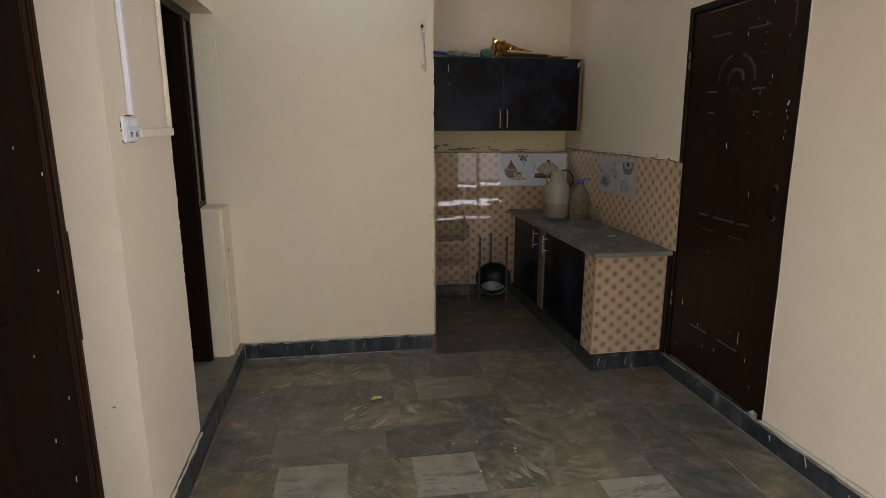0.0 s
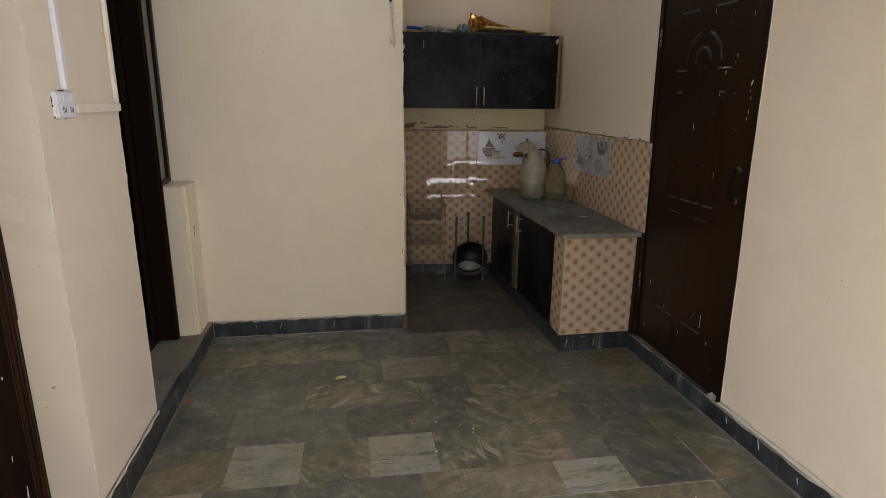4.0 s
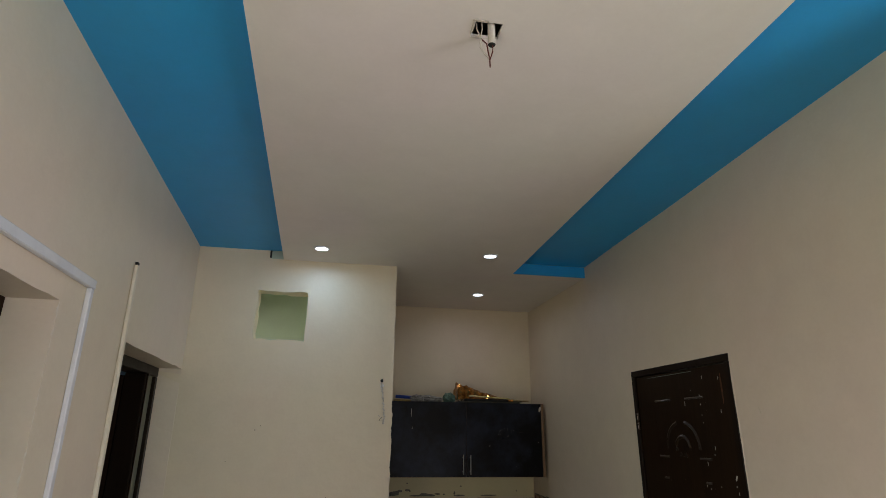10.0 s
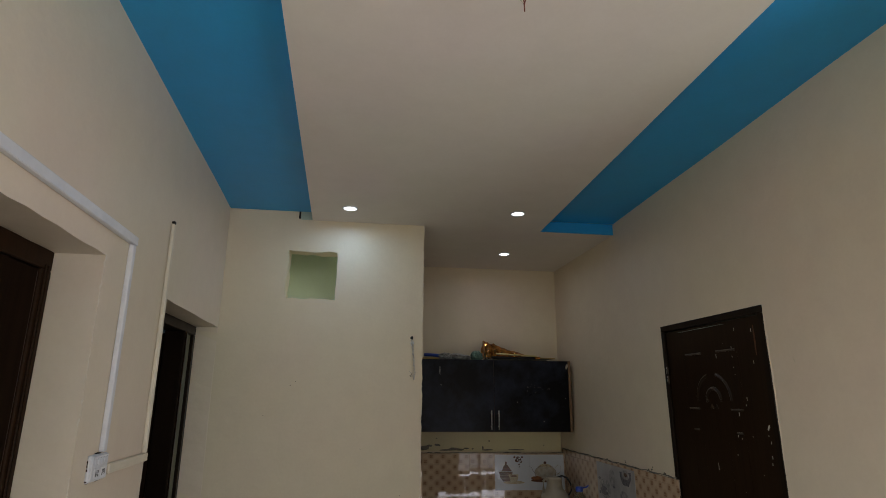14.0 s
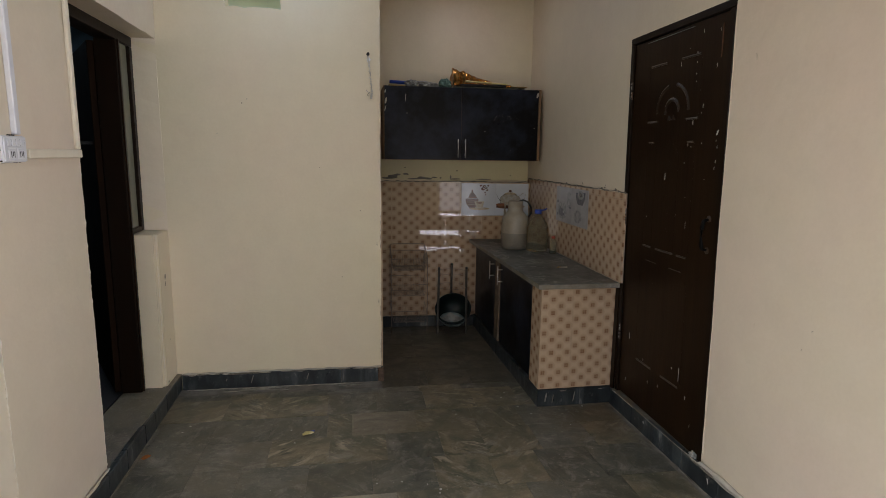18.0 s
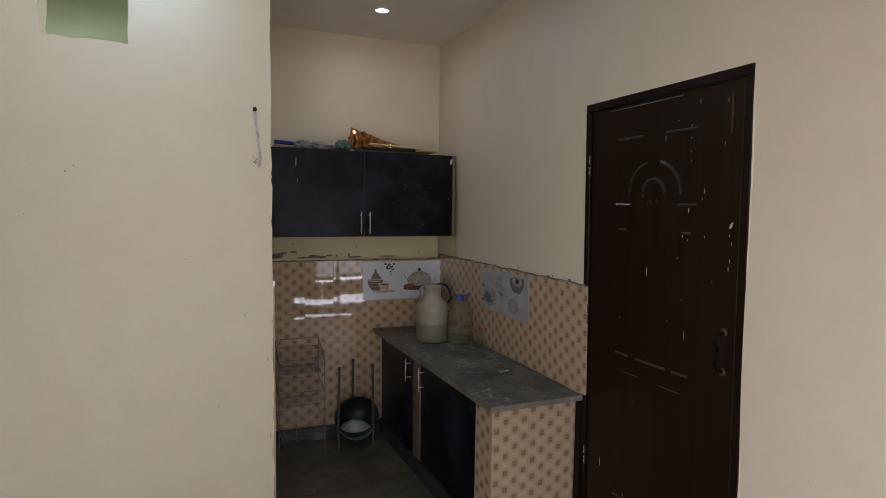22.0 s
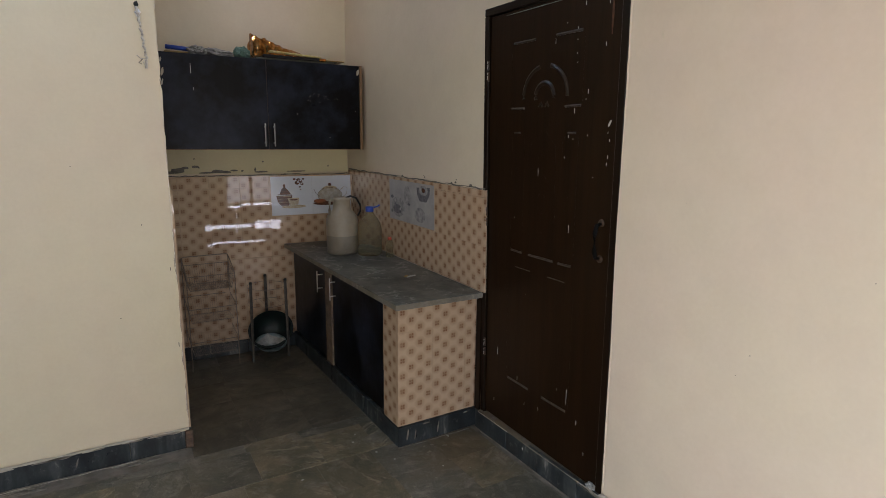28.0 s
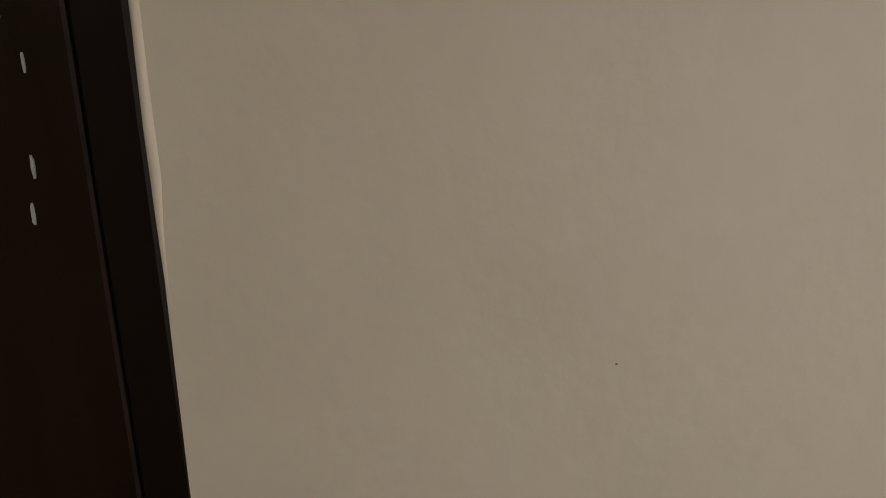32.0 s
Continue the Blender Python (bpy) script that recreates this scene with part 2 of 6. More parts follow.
    c = mixc(t, mth(t, "MULTIPLY", specks, 0.5), c, (0.45, 0.43, 0.39))
    # walked-in dirt and scuffed patches that run on from tile to tile
    place = t.nodes.new("ShaderNodeNewGeometry").outputs["Position"]
    dirt = ramp(t, noise_node(t, place, 3.4, 7, 0.68, 0.4), [(0.46, (0, 0, 0)), (0.62, (1, 1, 1))])
    c = mixc(t, mth(t, "MULTIPLY", dirt, 0.6), c, (mid[0] * 1.05, mid[0] * 0.90, mid[0] * 0.58))
    # rusty stain in the corner between the kitchen base and the brown door
    gap = t.nodes.new("ShaderNodeVectorMath")
    gap.operation = "DISTANCE"
    t.links.new(place, gap.inputs[0])
    gap.inputs[1].default_value = (-0.10, -0.66, 0.0)
    near = ramp(t, mth(t, "ADD", gap.outputs["Value"], mth(t, "MULTIPLY", noise_node(t, place, 7, 5, 0.6), 0.35)), [(0.28, (1, 1, 1)), (0.56, (0, 0, 0))])
    c = mixc(t, mth(t, "MULTIPLY", near, 0.5), c, (0.105, 0.062, 0.028))
    scuff = ramp(t, noise_node(t, place, 6.5, 9, 0.74, 0.5), [(0.535, (0, 0, 0)), (0.66, (1, 1, 1))])
    c = mixc(t, mth(t, "MULTIPLY", scuff, 0.8 * chalky), c, (0.34, 0.325, 0.28))
    t.links.new(c, b.inputs["Base Color"])
    r = mth(t, "ADD", rough - 0.1, mth(t, "MULTIPLY", noise_node(t, add.outputs[0], 9, 5, 0.65), 0.32))
    t.links.new(r, b.inputs["Roughness"])
    bump(t, b, noise_node(t, add.outputs[0], 45, 4), 0.06, 0.004)
    return m


STONE = ((0.055, 0.060, 0.045), (0.119, 0.113, 0.081), (0.229, 0.196, 0.136), (0.375, 0.318, 0.23))
M_FLOOR = marble("grey_floor_marble", *STONE, 0.36)
M_FLOOR_RISE = marble("grey_floor_marble_rising_grain", *STONE, 0.36, -42, 1.0, 0.35, (0.95, 1.15))
M_FLOOR_FALL = marble("grey_floor_marble_falling_grain", *STONE, 0.36, 42, 1.0, 0.35, (0.95, 1.15))
M_FLOOR_DARK = marble("dark_floor_marble", (0.046, 0.050, 0.044), (0.085, 0.087, 0.075), (0.14, 0.136, 0.114), (0.24, 0.225, 0.19), 0.34, None, 0.4, 0.15, (0.8, 1.15), 0.5)
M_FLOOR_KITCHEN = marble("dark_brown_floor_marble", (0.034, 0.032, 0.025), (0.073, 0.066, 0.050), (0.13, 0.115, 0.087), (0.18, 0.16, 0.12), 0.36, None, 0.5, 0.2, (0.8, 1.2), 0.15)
M_FLOOR_GREY = marble("mid_grey_floor_marble", (0.075, 0.078, 0.070), (0.125, 0.124, 0.108), (0.185, 0.178, 0.152), (0.27, 0.25, 0.21), 0.38, 10, 0.5, 0.3, (0.85, 1.2))
M_FLOOR_PALE_BROWN = marble("pale_brown_floor_marble", (0.11, 0.098, 0.076), (0.17, 0.152, 0.12), (0.22, 0.20, 0.16), (0.27, 0.245, 0.20), 0.38, 0, 0.5, 0.3, (0.95, 1.1))
M_FLOOR_PALE = marble("pale_floor_marble", (0.17, 0.158, 0.132), (0.255, 0.238, 0.20), (0.32, 0.298, 0.25), (0.10, 0.092, 0.075), 0.42, 0, 0.9, 0.15, (0.95, 1.08), 0.3)


def banded_slate(name):
    """Blue-black marble with slanting pale bands across its height and rubbed white scuffs."""
    m, t, b = material(name, 0.28)
    info = t.nodes.new("ShaderNodeObjectInfo")
    shift = t.nodes.new("ShaderNodeCombineXYZ")
    t.links.new(mth(t, "MULTIPLY", info.outputs["Random"], 53.0), shift.inputs[0])
    add = t.nodes.new("ShaderNodeVectorMath")
    t.links.new(coords(t), add.inputs[0])
    t.links.new(shift.outputs[0], add.inputs[1])
    mp = t.nodes.new("ShaderNodeMapping")
    mp.inputs["Rotation"].default_value = (0, radians(-24), 0)
    mp.inputs["Scale"].default_value = (10, 10, 2.6)
    t.links.new(add.outputs[0], mp.inputs["Vector"])
    band = noise_node(t, mp.outputs[0], 1.0, 6, 0.62, 0.7)
    c = ramp(t, band, [(0.36, (0.010, 0.013, 0.015)), (0.52, (0.024, 0.031, 0.034)), (0.62, (0.05, 0.059, 0.060)), (0.69, (0.19, 0.192, 0.18)), (0.74, (0.05, 0.058, 0.06))])
    cloud = ramp(t, noise_node(t, add.outputs[0], 7, 5, 0.6), [(0.35, (0.7, 0.7, 0.72)), (0.7, (1.5, 1.45, 1.38))])
    c = mixc(t, 1.0, c, cloud, "MULTIPLY")
    rub = ramp(t, noise_node(t, add.outputs[0], 24, 7, 0.7), [(0.58, (0, 0, 0)), (0.70, (1, 1, 1))])
    c = mixc(t, mth(t, "MULTIPLY", rub, 0.4), c, (0.24, 0.235, 0.215))
    t.links.new(c, b.inputs["Base Color"])
    t.links.new(mth(t, "ADD", 0.16, mth(t, "MULTIPLY", noise_node(t, add.outputs[0], 18, 5, 0.65), 0.4)), b.inputs["Roughness"])
    return m


M_SKIRT = banded_slate("slate_skirting_marble")


def veined_slab(name):
    """Dark grey polished marble with soft clouds and a few thin pale veins."""
    m, t, b = material(name, 0.3)
    v = coords(t)
    cloud = noise_node(t, v, 5, 7, 0.65, 0.8)
    c = ramp(t, cloud, [(0.3, (0.032, 0.036, 0.032)), (0.48, (0.081, 0.085, 0.074)), (0.66, (0.155, 0.155, 0.132))])
    line = mth(t, "ABSOLUTE", mth(t, "SUBTRACT", noise_node(t, v, 3.1, 6, 0.6, 1.4), 0.5))
    vein = ramp(t, line, [(0.0, (1, 1, 1)), (0.026, (0, 0, 0))])
    keep = ramp(t, noise_node(t, v, 6.5, 3), [(0.45, (0, 0, 0)), (0.58, (1, 1, 1))])
    c = mixc(t, mth(t, "MULTIPLY", mth(t, "MULTIPLY", vein, keep), 0.95), c, (0.36, 0.35, 0.32))
    dust = ramp(t, noise_node(t, v, 22, 5, 0.7), [(0.5, (0, 0, 0)), (0.75, (1, 1, 1))])
    c = mixc(t, mth(t, "MULTIPLY", dust, 0.35), c, (0.17, 0.155, 0.13))
    t.links.new(c, b.inputs["Base Color"])
    t.links.new(mth(t, "ADD", 0.2, mth(t, "MULTIPLY", noise_node(t, v, 15, 5, 0.65), 0.35)), b.inputs["Roughness"])
    return m


M_COUNTER = veined_slab("grey_counter_marble")
M_EDGE = marble("sawn_marble_edge", (0.09, 0.09, 0.084), (0.15, 0.148, 0.14), (0.21, 0.205, 0.19), (0.3, 0.29, 0.27), 0.4, 0)
M_SILL = marble("threshold_marble", (0.11, 0.098, 0.083), (0.17, 0.15, 0.125), (0.22, 0.195, 0.165), (0.25, 0.22, 0.185), 0.45, 75, 0.5)


def plain(name, colour, rough=0.5, metal=0.0, second=None, scale=25, relief=0.0, spec=0.5):
    m, t, b = material(name, rough, metal, spec)
    v = coords(t)
    two = second or tuple(c * 0.8 for c in colour)
    t.links.new(ramp(t, noise_node(t, v, scale, 5, 0.6), [(0.35, two), (0.65, colour)]), b.inputs["Base Color"])
    if relief:
        bump(t, b, noise_node(t, v, scale * 3, 3), relief, 0.004)
    return m


M_GROUT = plain("cement_grout", (0.22, 0.20, 0.17), 0.9, 0, (0.13, 0.12, 0.10), 12, 0.5)
M_TGROUT = plain("tile_grout", (0.37, 0.295, 0.225), 0.7, 0, (0.32, 0.25, 0.19), 20, 0.3)


def brown_paint(name, a, b_, rough, spec=0.25):
    m, t, b = material(name, rough, 0.0, spec)
    v = coords(t)
    s = t.nodes.new("ShaderNodeMapping")
    s.inputs["Scale"].default_value = (26, 26, 1.6)
    t.links.new(v, s.inputs["Vector"])
    c = ramp(t, noise_node(t, s.outputs[0], 1.0, 6, 0.65), [(0.3, a), (0.7, b_)])
    t.links.new(c, b.inputs["Base Color"])
    r = mth(t, "ADD", rough - 0.08, mth(t, "MULTIPLY", noise_node(t, v, 9, 5), 0.2))
    t.links.new(r, b.inputs["Roughness"])
    bump(t, b, noise_node(t, s.outputs[0], 2.0, 5), 0.12, 0.003)
    return m


M_DOOR = brown_paint("brown_door_enamel", (0.0108, 0.0049, 0.0018), (0.0195, 0.0089, 0.0032), 0.33, 0.15)
M_FRAME = brown_paint("dark_frame_enamel", (0.0072, 0.0037, 0.0018), (0.0125, 0.0064, 0.0031), 0.38, 0.15)
M_DOOR_DULL = brown_paint("worn_brown_enamel", (0.0085, 0.0042, 0.0022), (0.0155, 0.0076, 0.0038), 0.6, 0.02)
M_FRAME_DULL = brown_paint("worn_red_brown_enamel", (0.016, 0.0076, 0.0038), (0.030, 0.0143, 0.0068), 0.5, 0.05)
M_BLACK = brown_paint("black_laminate", (0.002, 0.0019, 0.0021), (0.0042, 0.0038, 0.0042), 0.3, 0.13)
lam = M_BLACK.node_tree
lam_b = lam.nodes["Principled BSDF"]
old = lam_b.inputs["Base Color"].links[0].from_socket
# bluish sheen of the laminate put into its colour as soft patches
sheen = ramp(lam, noise_node(lam, coords(lam), 2.6, 6, 0.65), [(0.42, (0, 0, 0)), (0.66, (1, 1, 1))])
lam.links.new(mixc(lam, mth(lam, "MULTIPLY", sheen, 0.8), old, (0.027, 0.034, 0.054)), lam_b.inputs["Base Color"])
M_WOOD = brown_paint("raw_board_edge", (0.17, 0.098, 0.05), (0.33, 0.21, 0.12), 0.6)
M_CHROME = plain("brushed_steel", (0.62, 0.61, 0.58), 0.3, 0.55, (0.5, 0.49, 0.47), 40)
M_WIRE = plain("dusty_rusty_wire", (0.25, 0.205, 0.16), 0.65, 0.1, (0.15, 0.115, 0.085), 60)
M_IRON = plain("dark_iron_wire", (0.055, 0.05, 0.045), 0.5, 0.7, (0.11, 0.065, 0.04), 60)
M_LEG = plain("dull_grey_leg_paint", (0.085, 0.078, 0.066), 0.5, 0.2, (0.05, 0.044, 0.036), 40)
M_POST = plain("worn_beige_post", (0.20, 0.145, 0.098), 0.6, 0, (0.11, 0.078, 0.052), 22, 0.3)
M_RUSTY = plain("rusty_bracket", (0.14, 0.055, 0.025), 0.7, 0.3, (0.07, 0.035, 0.02), 50, 0.3)
M_PVC = plain("white_pvc", (0.70, 0.70, 0.72), 0.4, 0, (0.60, 0.60, 0.63), 8)
M_PVC_CREAM = plain("painted_pvc_trunking", (0.74, 0.67, 0.54), 0.45, 0, (0.66, 0.59, 0.46), 8)
M_SPLASH = plain("white_paint_splash", (0.5, 0.49, 0.46), 0.6)
# flat black for the shade in holes and gaps, also a dark packet edge
M_DARKHOLE = plain("deep_shade_black", (0.012, 0.011, 0.010), 0.9)
M_CEMENT = plain("bare_cement", (0.22, 0.205, 0.17), 0.95, 0, (0.12, 0.11, 0.09), 30, 0.8)


def lattice_tile(name):
    """Glossy ceramic tile: cream scales with a lattice of small brown four-square marks, twelve to a tile."""
    m, t, b = material(name, 0.025)
    sep = t.nodes.new("ShaderNodeSeparateXYZ")
    t.links.new(coords(t), sep.inputs[0])

    def lattice(du, dv):
        u = mth(t, "SUBTRACT", mth(t, "FRACT", mth(t, "ADD", mth(t, "DIVIDE", sep.outputs[0], 0.1), du)), 0.5)
        v = mth(t, "SUBTRACT", mth(t, "FRACT", mth(t, "ADD", mth(t, "DIVIDE", sep.outputs[2], 0.08333), dv)), 0.5)
        return mth(t, "MULTIPLY", u, 0.1), mth(t, "MULTIPLY", v, 0.0833)

    marks, glow = None, None
    for du, dv in ((0.25, 0.25), (0.75, 0.75)):
        u, v = lattice(du, dv)
        au, av = mth(t, "ABSOLUTE", u), mth(t, "ABSOLUTE", v)
        inside = mth(t, "MULTIPLY", mth(t, "LESS_THAN", mth(t, "ABSOLUTE", mth(t, "SUBTRACT", au, 0.0066)), 0.0052),
                     mth(t, "LESS_THAN", mth(t, "ABSOLUTE", mth(t, "SUBTRACT", av, 0.0066)), 0.0050))
        far = mth(t, "SQRT", mth(t, "ADD", mth(t, "MULTIPLY", u, u), mth(t, "MULTIPLY", v, v)))
        soft = mth(t, "SUBTRACT", 1.0, mth(t, "DIVIDE", far, 0.034), True)
        marks = inside if marks is None else mth(t, "MAXIMUM", marks, inside)
        glow = soft if glow is None else mth(t, "MAXIMUM", glow, soft)
    v3 = coords(t)
    worn = ramp(t, noise_node(t, v3, 55, 4), [(0.35, (0.35, 0.35, 0.35)), (0.6, (1, 1, 1))])
    base = mixc(t, noise_node(t, v3, 9, 4), (0.47, 0.338, 0.222), (0.525, 0.393, 0.272))
    c = mixc(t, mth(t, "MULTIPLY", glow, 0.8), base, (0.275, 0.163, 0.092))
    c = mixc(t, mth(t, "MULTIPLY", marks, mth(t, "MULTIPLY", worn, 0.78)), c, (0.19, 0.085, 0.040))
    t.links.new(c, b.inputs["Base Color"])
    waves = mth(t, "ADD", noise_node(t, v3, 4.0, 2), mth(t, "MULTIPLY", noise_node(t, v3, 30, 2), 0.04))
    bump(t, b, waves, 0.012, 0.02)
    return m


M_TILE = lattice_tile("patterned_wall_tile")
M_DECOR = plain("glossy_white_decor_tile", (0.62, 0.66, 0.71), 0.08, 0, (0.56, 0.60, 0.66), 6)
M_DECOR_OLD = plain("faded_decor_tile", (0.40, 0.39, 0.37), 0.14, 0, (0.31, 0.305, 0.30), 9)
M_POT = plain("pot_brown_print", (0.125, 0.043, 0.020), 0.15, 0, (0.055, 0.022, 0.012), 60)
M_POT2 = plain("pot_beige_print", (0.48, 0.42, 0.30), 0.2, 0, (0.36, 0.28, 0.18), 60)
M_POTGREY = plain("pot_grey_print", (0.44, 0.42, 0.37), 0.15, 0, (0.30, 0.27, 0.22), 40)
M_POTRED = plain("rust_red_print", (0.27, 0.095, 0.04), 0.15, 0, (0.16, 0.06, 0.03), 60)
M_GREYPRINT = plain("grey_print", (0.17, 0.17, 0.18), 0.2, 0, (0.09, 0.09, 0.10), 60)
M_PALEPRINT = plain("pale_print", (0.36, 0.35, 0.34), 0.2, 0, (0.19, 0.19, 0.195), 38)
M_JUG = plain("milky_plastic", (0.345, 0.305, 0.235), 0.42, 0, (0.29, 0.252, 0.19), 14)
M_JUGLOW = plain("milky_plastic_with_water", (0.225, 0.203, 0.165), 0.42, 0, (0.185, 0.166, 0.134), 14)
M_BOTTLE, bt, bb = material("murky_clear_plastic", 0.12)
bb.inputs["Base Color"].default_value = (0.72, 0.70, 0.54, 1)
bb.inputs["Transmission Weight"].default_value = 0.925
bb.inputs["Roughness"].default_value = 0.2
bb.inputs["IOR"].default_value = 1.06
M_BLUEPL = plain("blue_plastic", (0.015, 0.06, 0.38), 0.35)
M_REDPL = plain("red_plastic", (0.45, 0.05, 0.02), 0.4)
M_BLACKPL = plain("black_plastic", (0.012, 0.013, 0.013), 0.35)
M_HANDLE = plain("dull_black_paint", (0.006, 0.005, 0.004), 0.6, 0, (0.003, 0.003, 0.003), 30, 0, 0.1)
M_TUB = plain("dull_black_plastic", (0.004, 0.013, 0.010), 0.45, 0, (0.003, 0.006, 0.006), 20, 0, 0.3)
M_ARCH = plain("glossy_brown_enamel", (0.02, 0.012, 0.0065), 0.3, 0, (0.013, 0.007, 0.004), 12, 0, 0.4)
# highlight on the straight door ridges, put in as a lighter colour
M_RIDGELIGHT = plain("ridge_highlight", (0.062, 0.052, 0.042), 0.3, 0, (0.016, 0.010, 0.006), 28)
M_BAG = plain("grey_plastic_bag", (0.36, 0.36, 0.33), 0.35, 0, (0.16, 0.165, 0.15), 18, 0.6)
M_TEAL = plain("green_cloth", (0.12, 0.22, 0.18), 0.8, 0, (0.07, 0.13, 0.105), 30, 0.5)
M_GOLD = plain("gold_foil", (0.72, 0.33, 0.09), 0.16, 0.95, (0.10, 0.035, 0.010), 26, 0.5)
M_CARD = plain("yellow_board", (0.46, 0.30, 0.07), 0.5, 0, (0.3, 0.2, 0.06), 20)
M_OLIVE = plain("dark_olive_card", (0.075, 0.075, 0.04), 0.5, 0, (0.04, 0.04, 0.025), 20)
M_STEEL = plain("dull_tin", (0.31, 0.39, 0.38), 0.28, 0.45, (0.13, 0.19, 0.18), 16, 0.3)
M_COPPER = plain("red_wire", (0.12, 0.017, 0.009), 0.5)
M_OLDCABLE = plain("plastered_cable", (0.66, 0.62, 0.55), 0.7, 0, (0.38, 0.35, 0.30), 45, 0.5)
M_EDGEB = plain("rubbed_edge_and_glint", (0.035, 0.014, 0.008), 0.6, 0, (0.012, 0.006, 0.004), 30)
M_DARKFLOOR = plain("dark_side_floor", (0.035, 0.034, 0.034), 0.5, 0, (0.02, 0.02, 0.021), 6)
M_WIREGREY = plain("tarnished_bolt", (0.16, 0.15, 0.13), 0.4, 0.5, (0.07, 0.06, 0.05), 60)
M_FOILPALE = plain("pale_wrapper_foil", (0.62, 0.56, 0.30), 0.35, 0, (0.42, 0.33, 0.08), 50)
M_CABLE = plain("cream_wire", (0.60, 0.55, 0.46), 0.5)
M_STONEPIPE = plain("dusty_conduit", (0.60, 0.55, 0.48), 0.6, 0, (0.48, 0.43, 0.36), 30, 0.3)
M_BLANKET = plain("green_blanket", (0.10, 0.16, 0.11), 0.9, 0, (0.03, 0.035, 0.03), 7, 0.8)
M_BEDWOOD = plain("ochre_bed_board", (0.22, 0.13, 0.03), 0.6, 0, (0.10, 0.06, 0.02), 6)
M_WIREWHITE = plain("white_coated_wire", (0.55, 0.55, 0.52), 0.4)

glass = bpy.data.materials.new("ribbed_side_glass")
glass.use_nodes = True
gb = glass.node_tree.nodes["Principled BSDF"]
gb.inputs["Transmission Weight"].default_value = 0.12
gb.inputs["Base Color"].default_value = (0.20, 0.20, 0.145, 1)
gb.inputs["Roughness"].default_value = 0.25
M_GLASS = glass
lit, lt, lb = material("led_diffuser", 0.4)
lb.inputs["Base Color"].default_value = (0.9, 0.9, 0.9, 1)
lb.inputs["Emission Color"].default_value = (0.74, 0.87, 1.0, 1)
lb.inputs["Emission Strength"].default_value = 9.0
M_LED = lit

# ---------------------------------------------------------------- mesh helpers


def finish(name, bm, mat):
    me = bpy.data.meshes.new(name)
    bmesh.ops.recalc_face_normals(bm, faces=bm.faces)
    bm.to_mesh(me)
    bm.free()
    me.materials.append(mat)
    return me


def part(name, bm, mat, parent, label="", smooth=False):
    ob = new(name, finish(name, bm, mat))
    ob.parent = parent
    if smooth:
        for p in ob.data.polygons:
            p.use_smooth = True
    if label:
        ob["label"] = label
    return ob


def thing(name, label, category, m=None, group=""):
    ob = new(name)
    ob.empty_display_size = 0.05
    if m is not None:
        ob.matrix_world = m
    return tagged(ob, label, category, group)


def solid(name, bm, mat, label="", category="", kind="", smooth=False):
    ob = new(name, finish(name, bm, mat))
    if smooth:
        for p in ob.data.polygons:
            p.use_smooth = True
    return tagged(ob, label, category, "", kind)


def box(bm, x0, x1, y0, y1, z0, z1, bevel=0.0):
    r = bmesh.ops.create_cube(bm, size=1)
    vs = r["verts"]
    bmesh.ops.scale(bm, verts=vs, vec=(abs(x1 - x0), abs(y1 - y0), abs(z1 - z0)))
    bmesh.ops.translate(bm, verts=vs, vec=((x0 + x1) / 2, (y0 + y1) / 2, (z0 + z1) / 2))
    if bevel:
        es = list({e for v in vs for e in v.link_edges})
        bmesh.ops.bevel(bm, geom=es, offset=bevel, segments=1, affect="EDGES")
    return vs


def new_box(x0, x1, y0, y1, z0, z1, bevel=0.0):
    bm = bmesh.new()
    box(bm, x0, x1, y0, y1, z0, z1, bevel)
    return bm


def tube(bm, pts, r, seg=8, closed=False, flat=1.0):
    """Sweep a round (or flattened) section along a line of points."""
    pts = [Vector(p) for p in pts]
    n = len(pts)
    rings = []
    up = Vector((0, 0, 1))
    for i, p in enumerate(pts):
        a = pts[i - 1] if (i or closed) else p
        b = pts[(i + 1) % n] if (i < n - 1 or closed) else p
        d = (b - a).normalized()
        side = d.cross(up)
        if side.length < 0.05:
            side = d.cross(Vector((1, 0, 0)))
        side.normalize()
        top = side.cross(d).normalized()
        rr = r[i] if isinstance(r, (list, tuple)) else r
        rings.append([bm.verts.new(p + side * math.cos(k * math.tau / seg) * rr + top * math.sin(k * math.tau / seg) * rr * flat) for k in range(seg)])
    for i in range(n if closed else n - 1):
        a, b = rings[i], rings[(i + 1) % n]
        for k in range(seg):
            bm.faces.new((a[k], a[(k + 1) % seg], b[(k + 1) % seg], b[k]))
    if not closed:
        bm.faces.new(rings[0][::-1])
        bm.faces.new(rings[-1])


def new_tube(pts, r, seg=8, closed=False, flat=1.0):
    bm = bmesh.new()
    tube(bm, pts, r, seg, closed, flat)
    return bm


def lathe(profile, seg=28, centre=(0, 0)):
    bm = bmesh.new()
    rings = []
    for r, z in profile:
        if r < 1e-5:
            rings.append([bm.verts.new((centre[0], centre[1], z))])
        else:
            rings.append([bm.verts.new((centre[0] + r * math.cos(k * math.tau / seg), centre[1] + r * math.sin(k * math.tau / seg), z)) for k in range(seg)])
    for a, b in zip(rings, rings[1:]):
        for k in range(seg):
            f = [a[k % len(a)], a[(k + 1) % len(a)], b[(k + 1) % len(b)], b[k % len(b)]]
            f = list(dict.fromkeys(f))
            if len(f) > 2:
                bm.faces.new(f)
    return bm


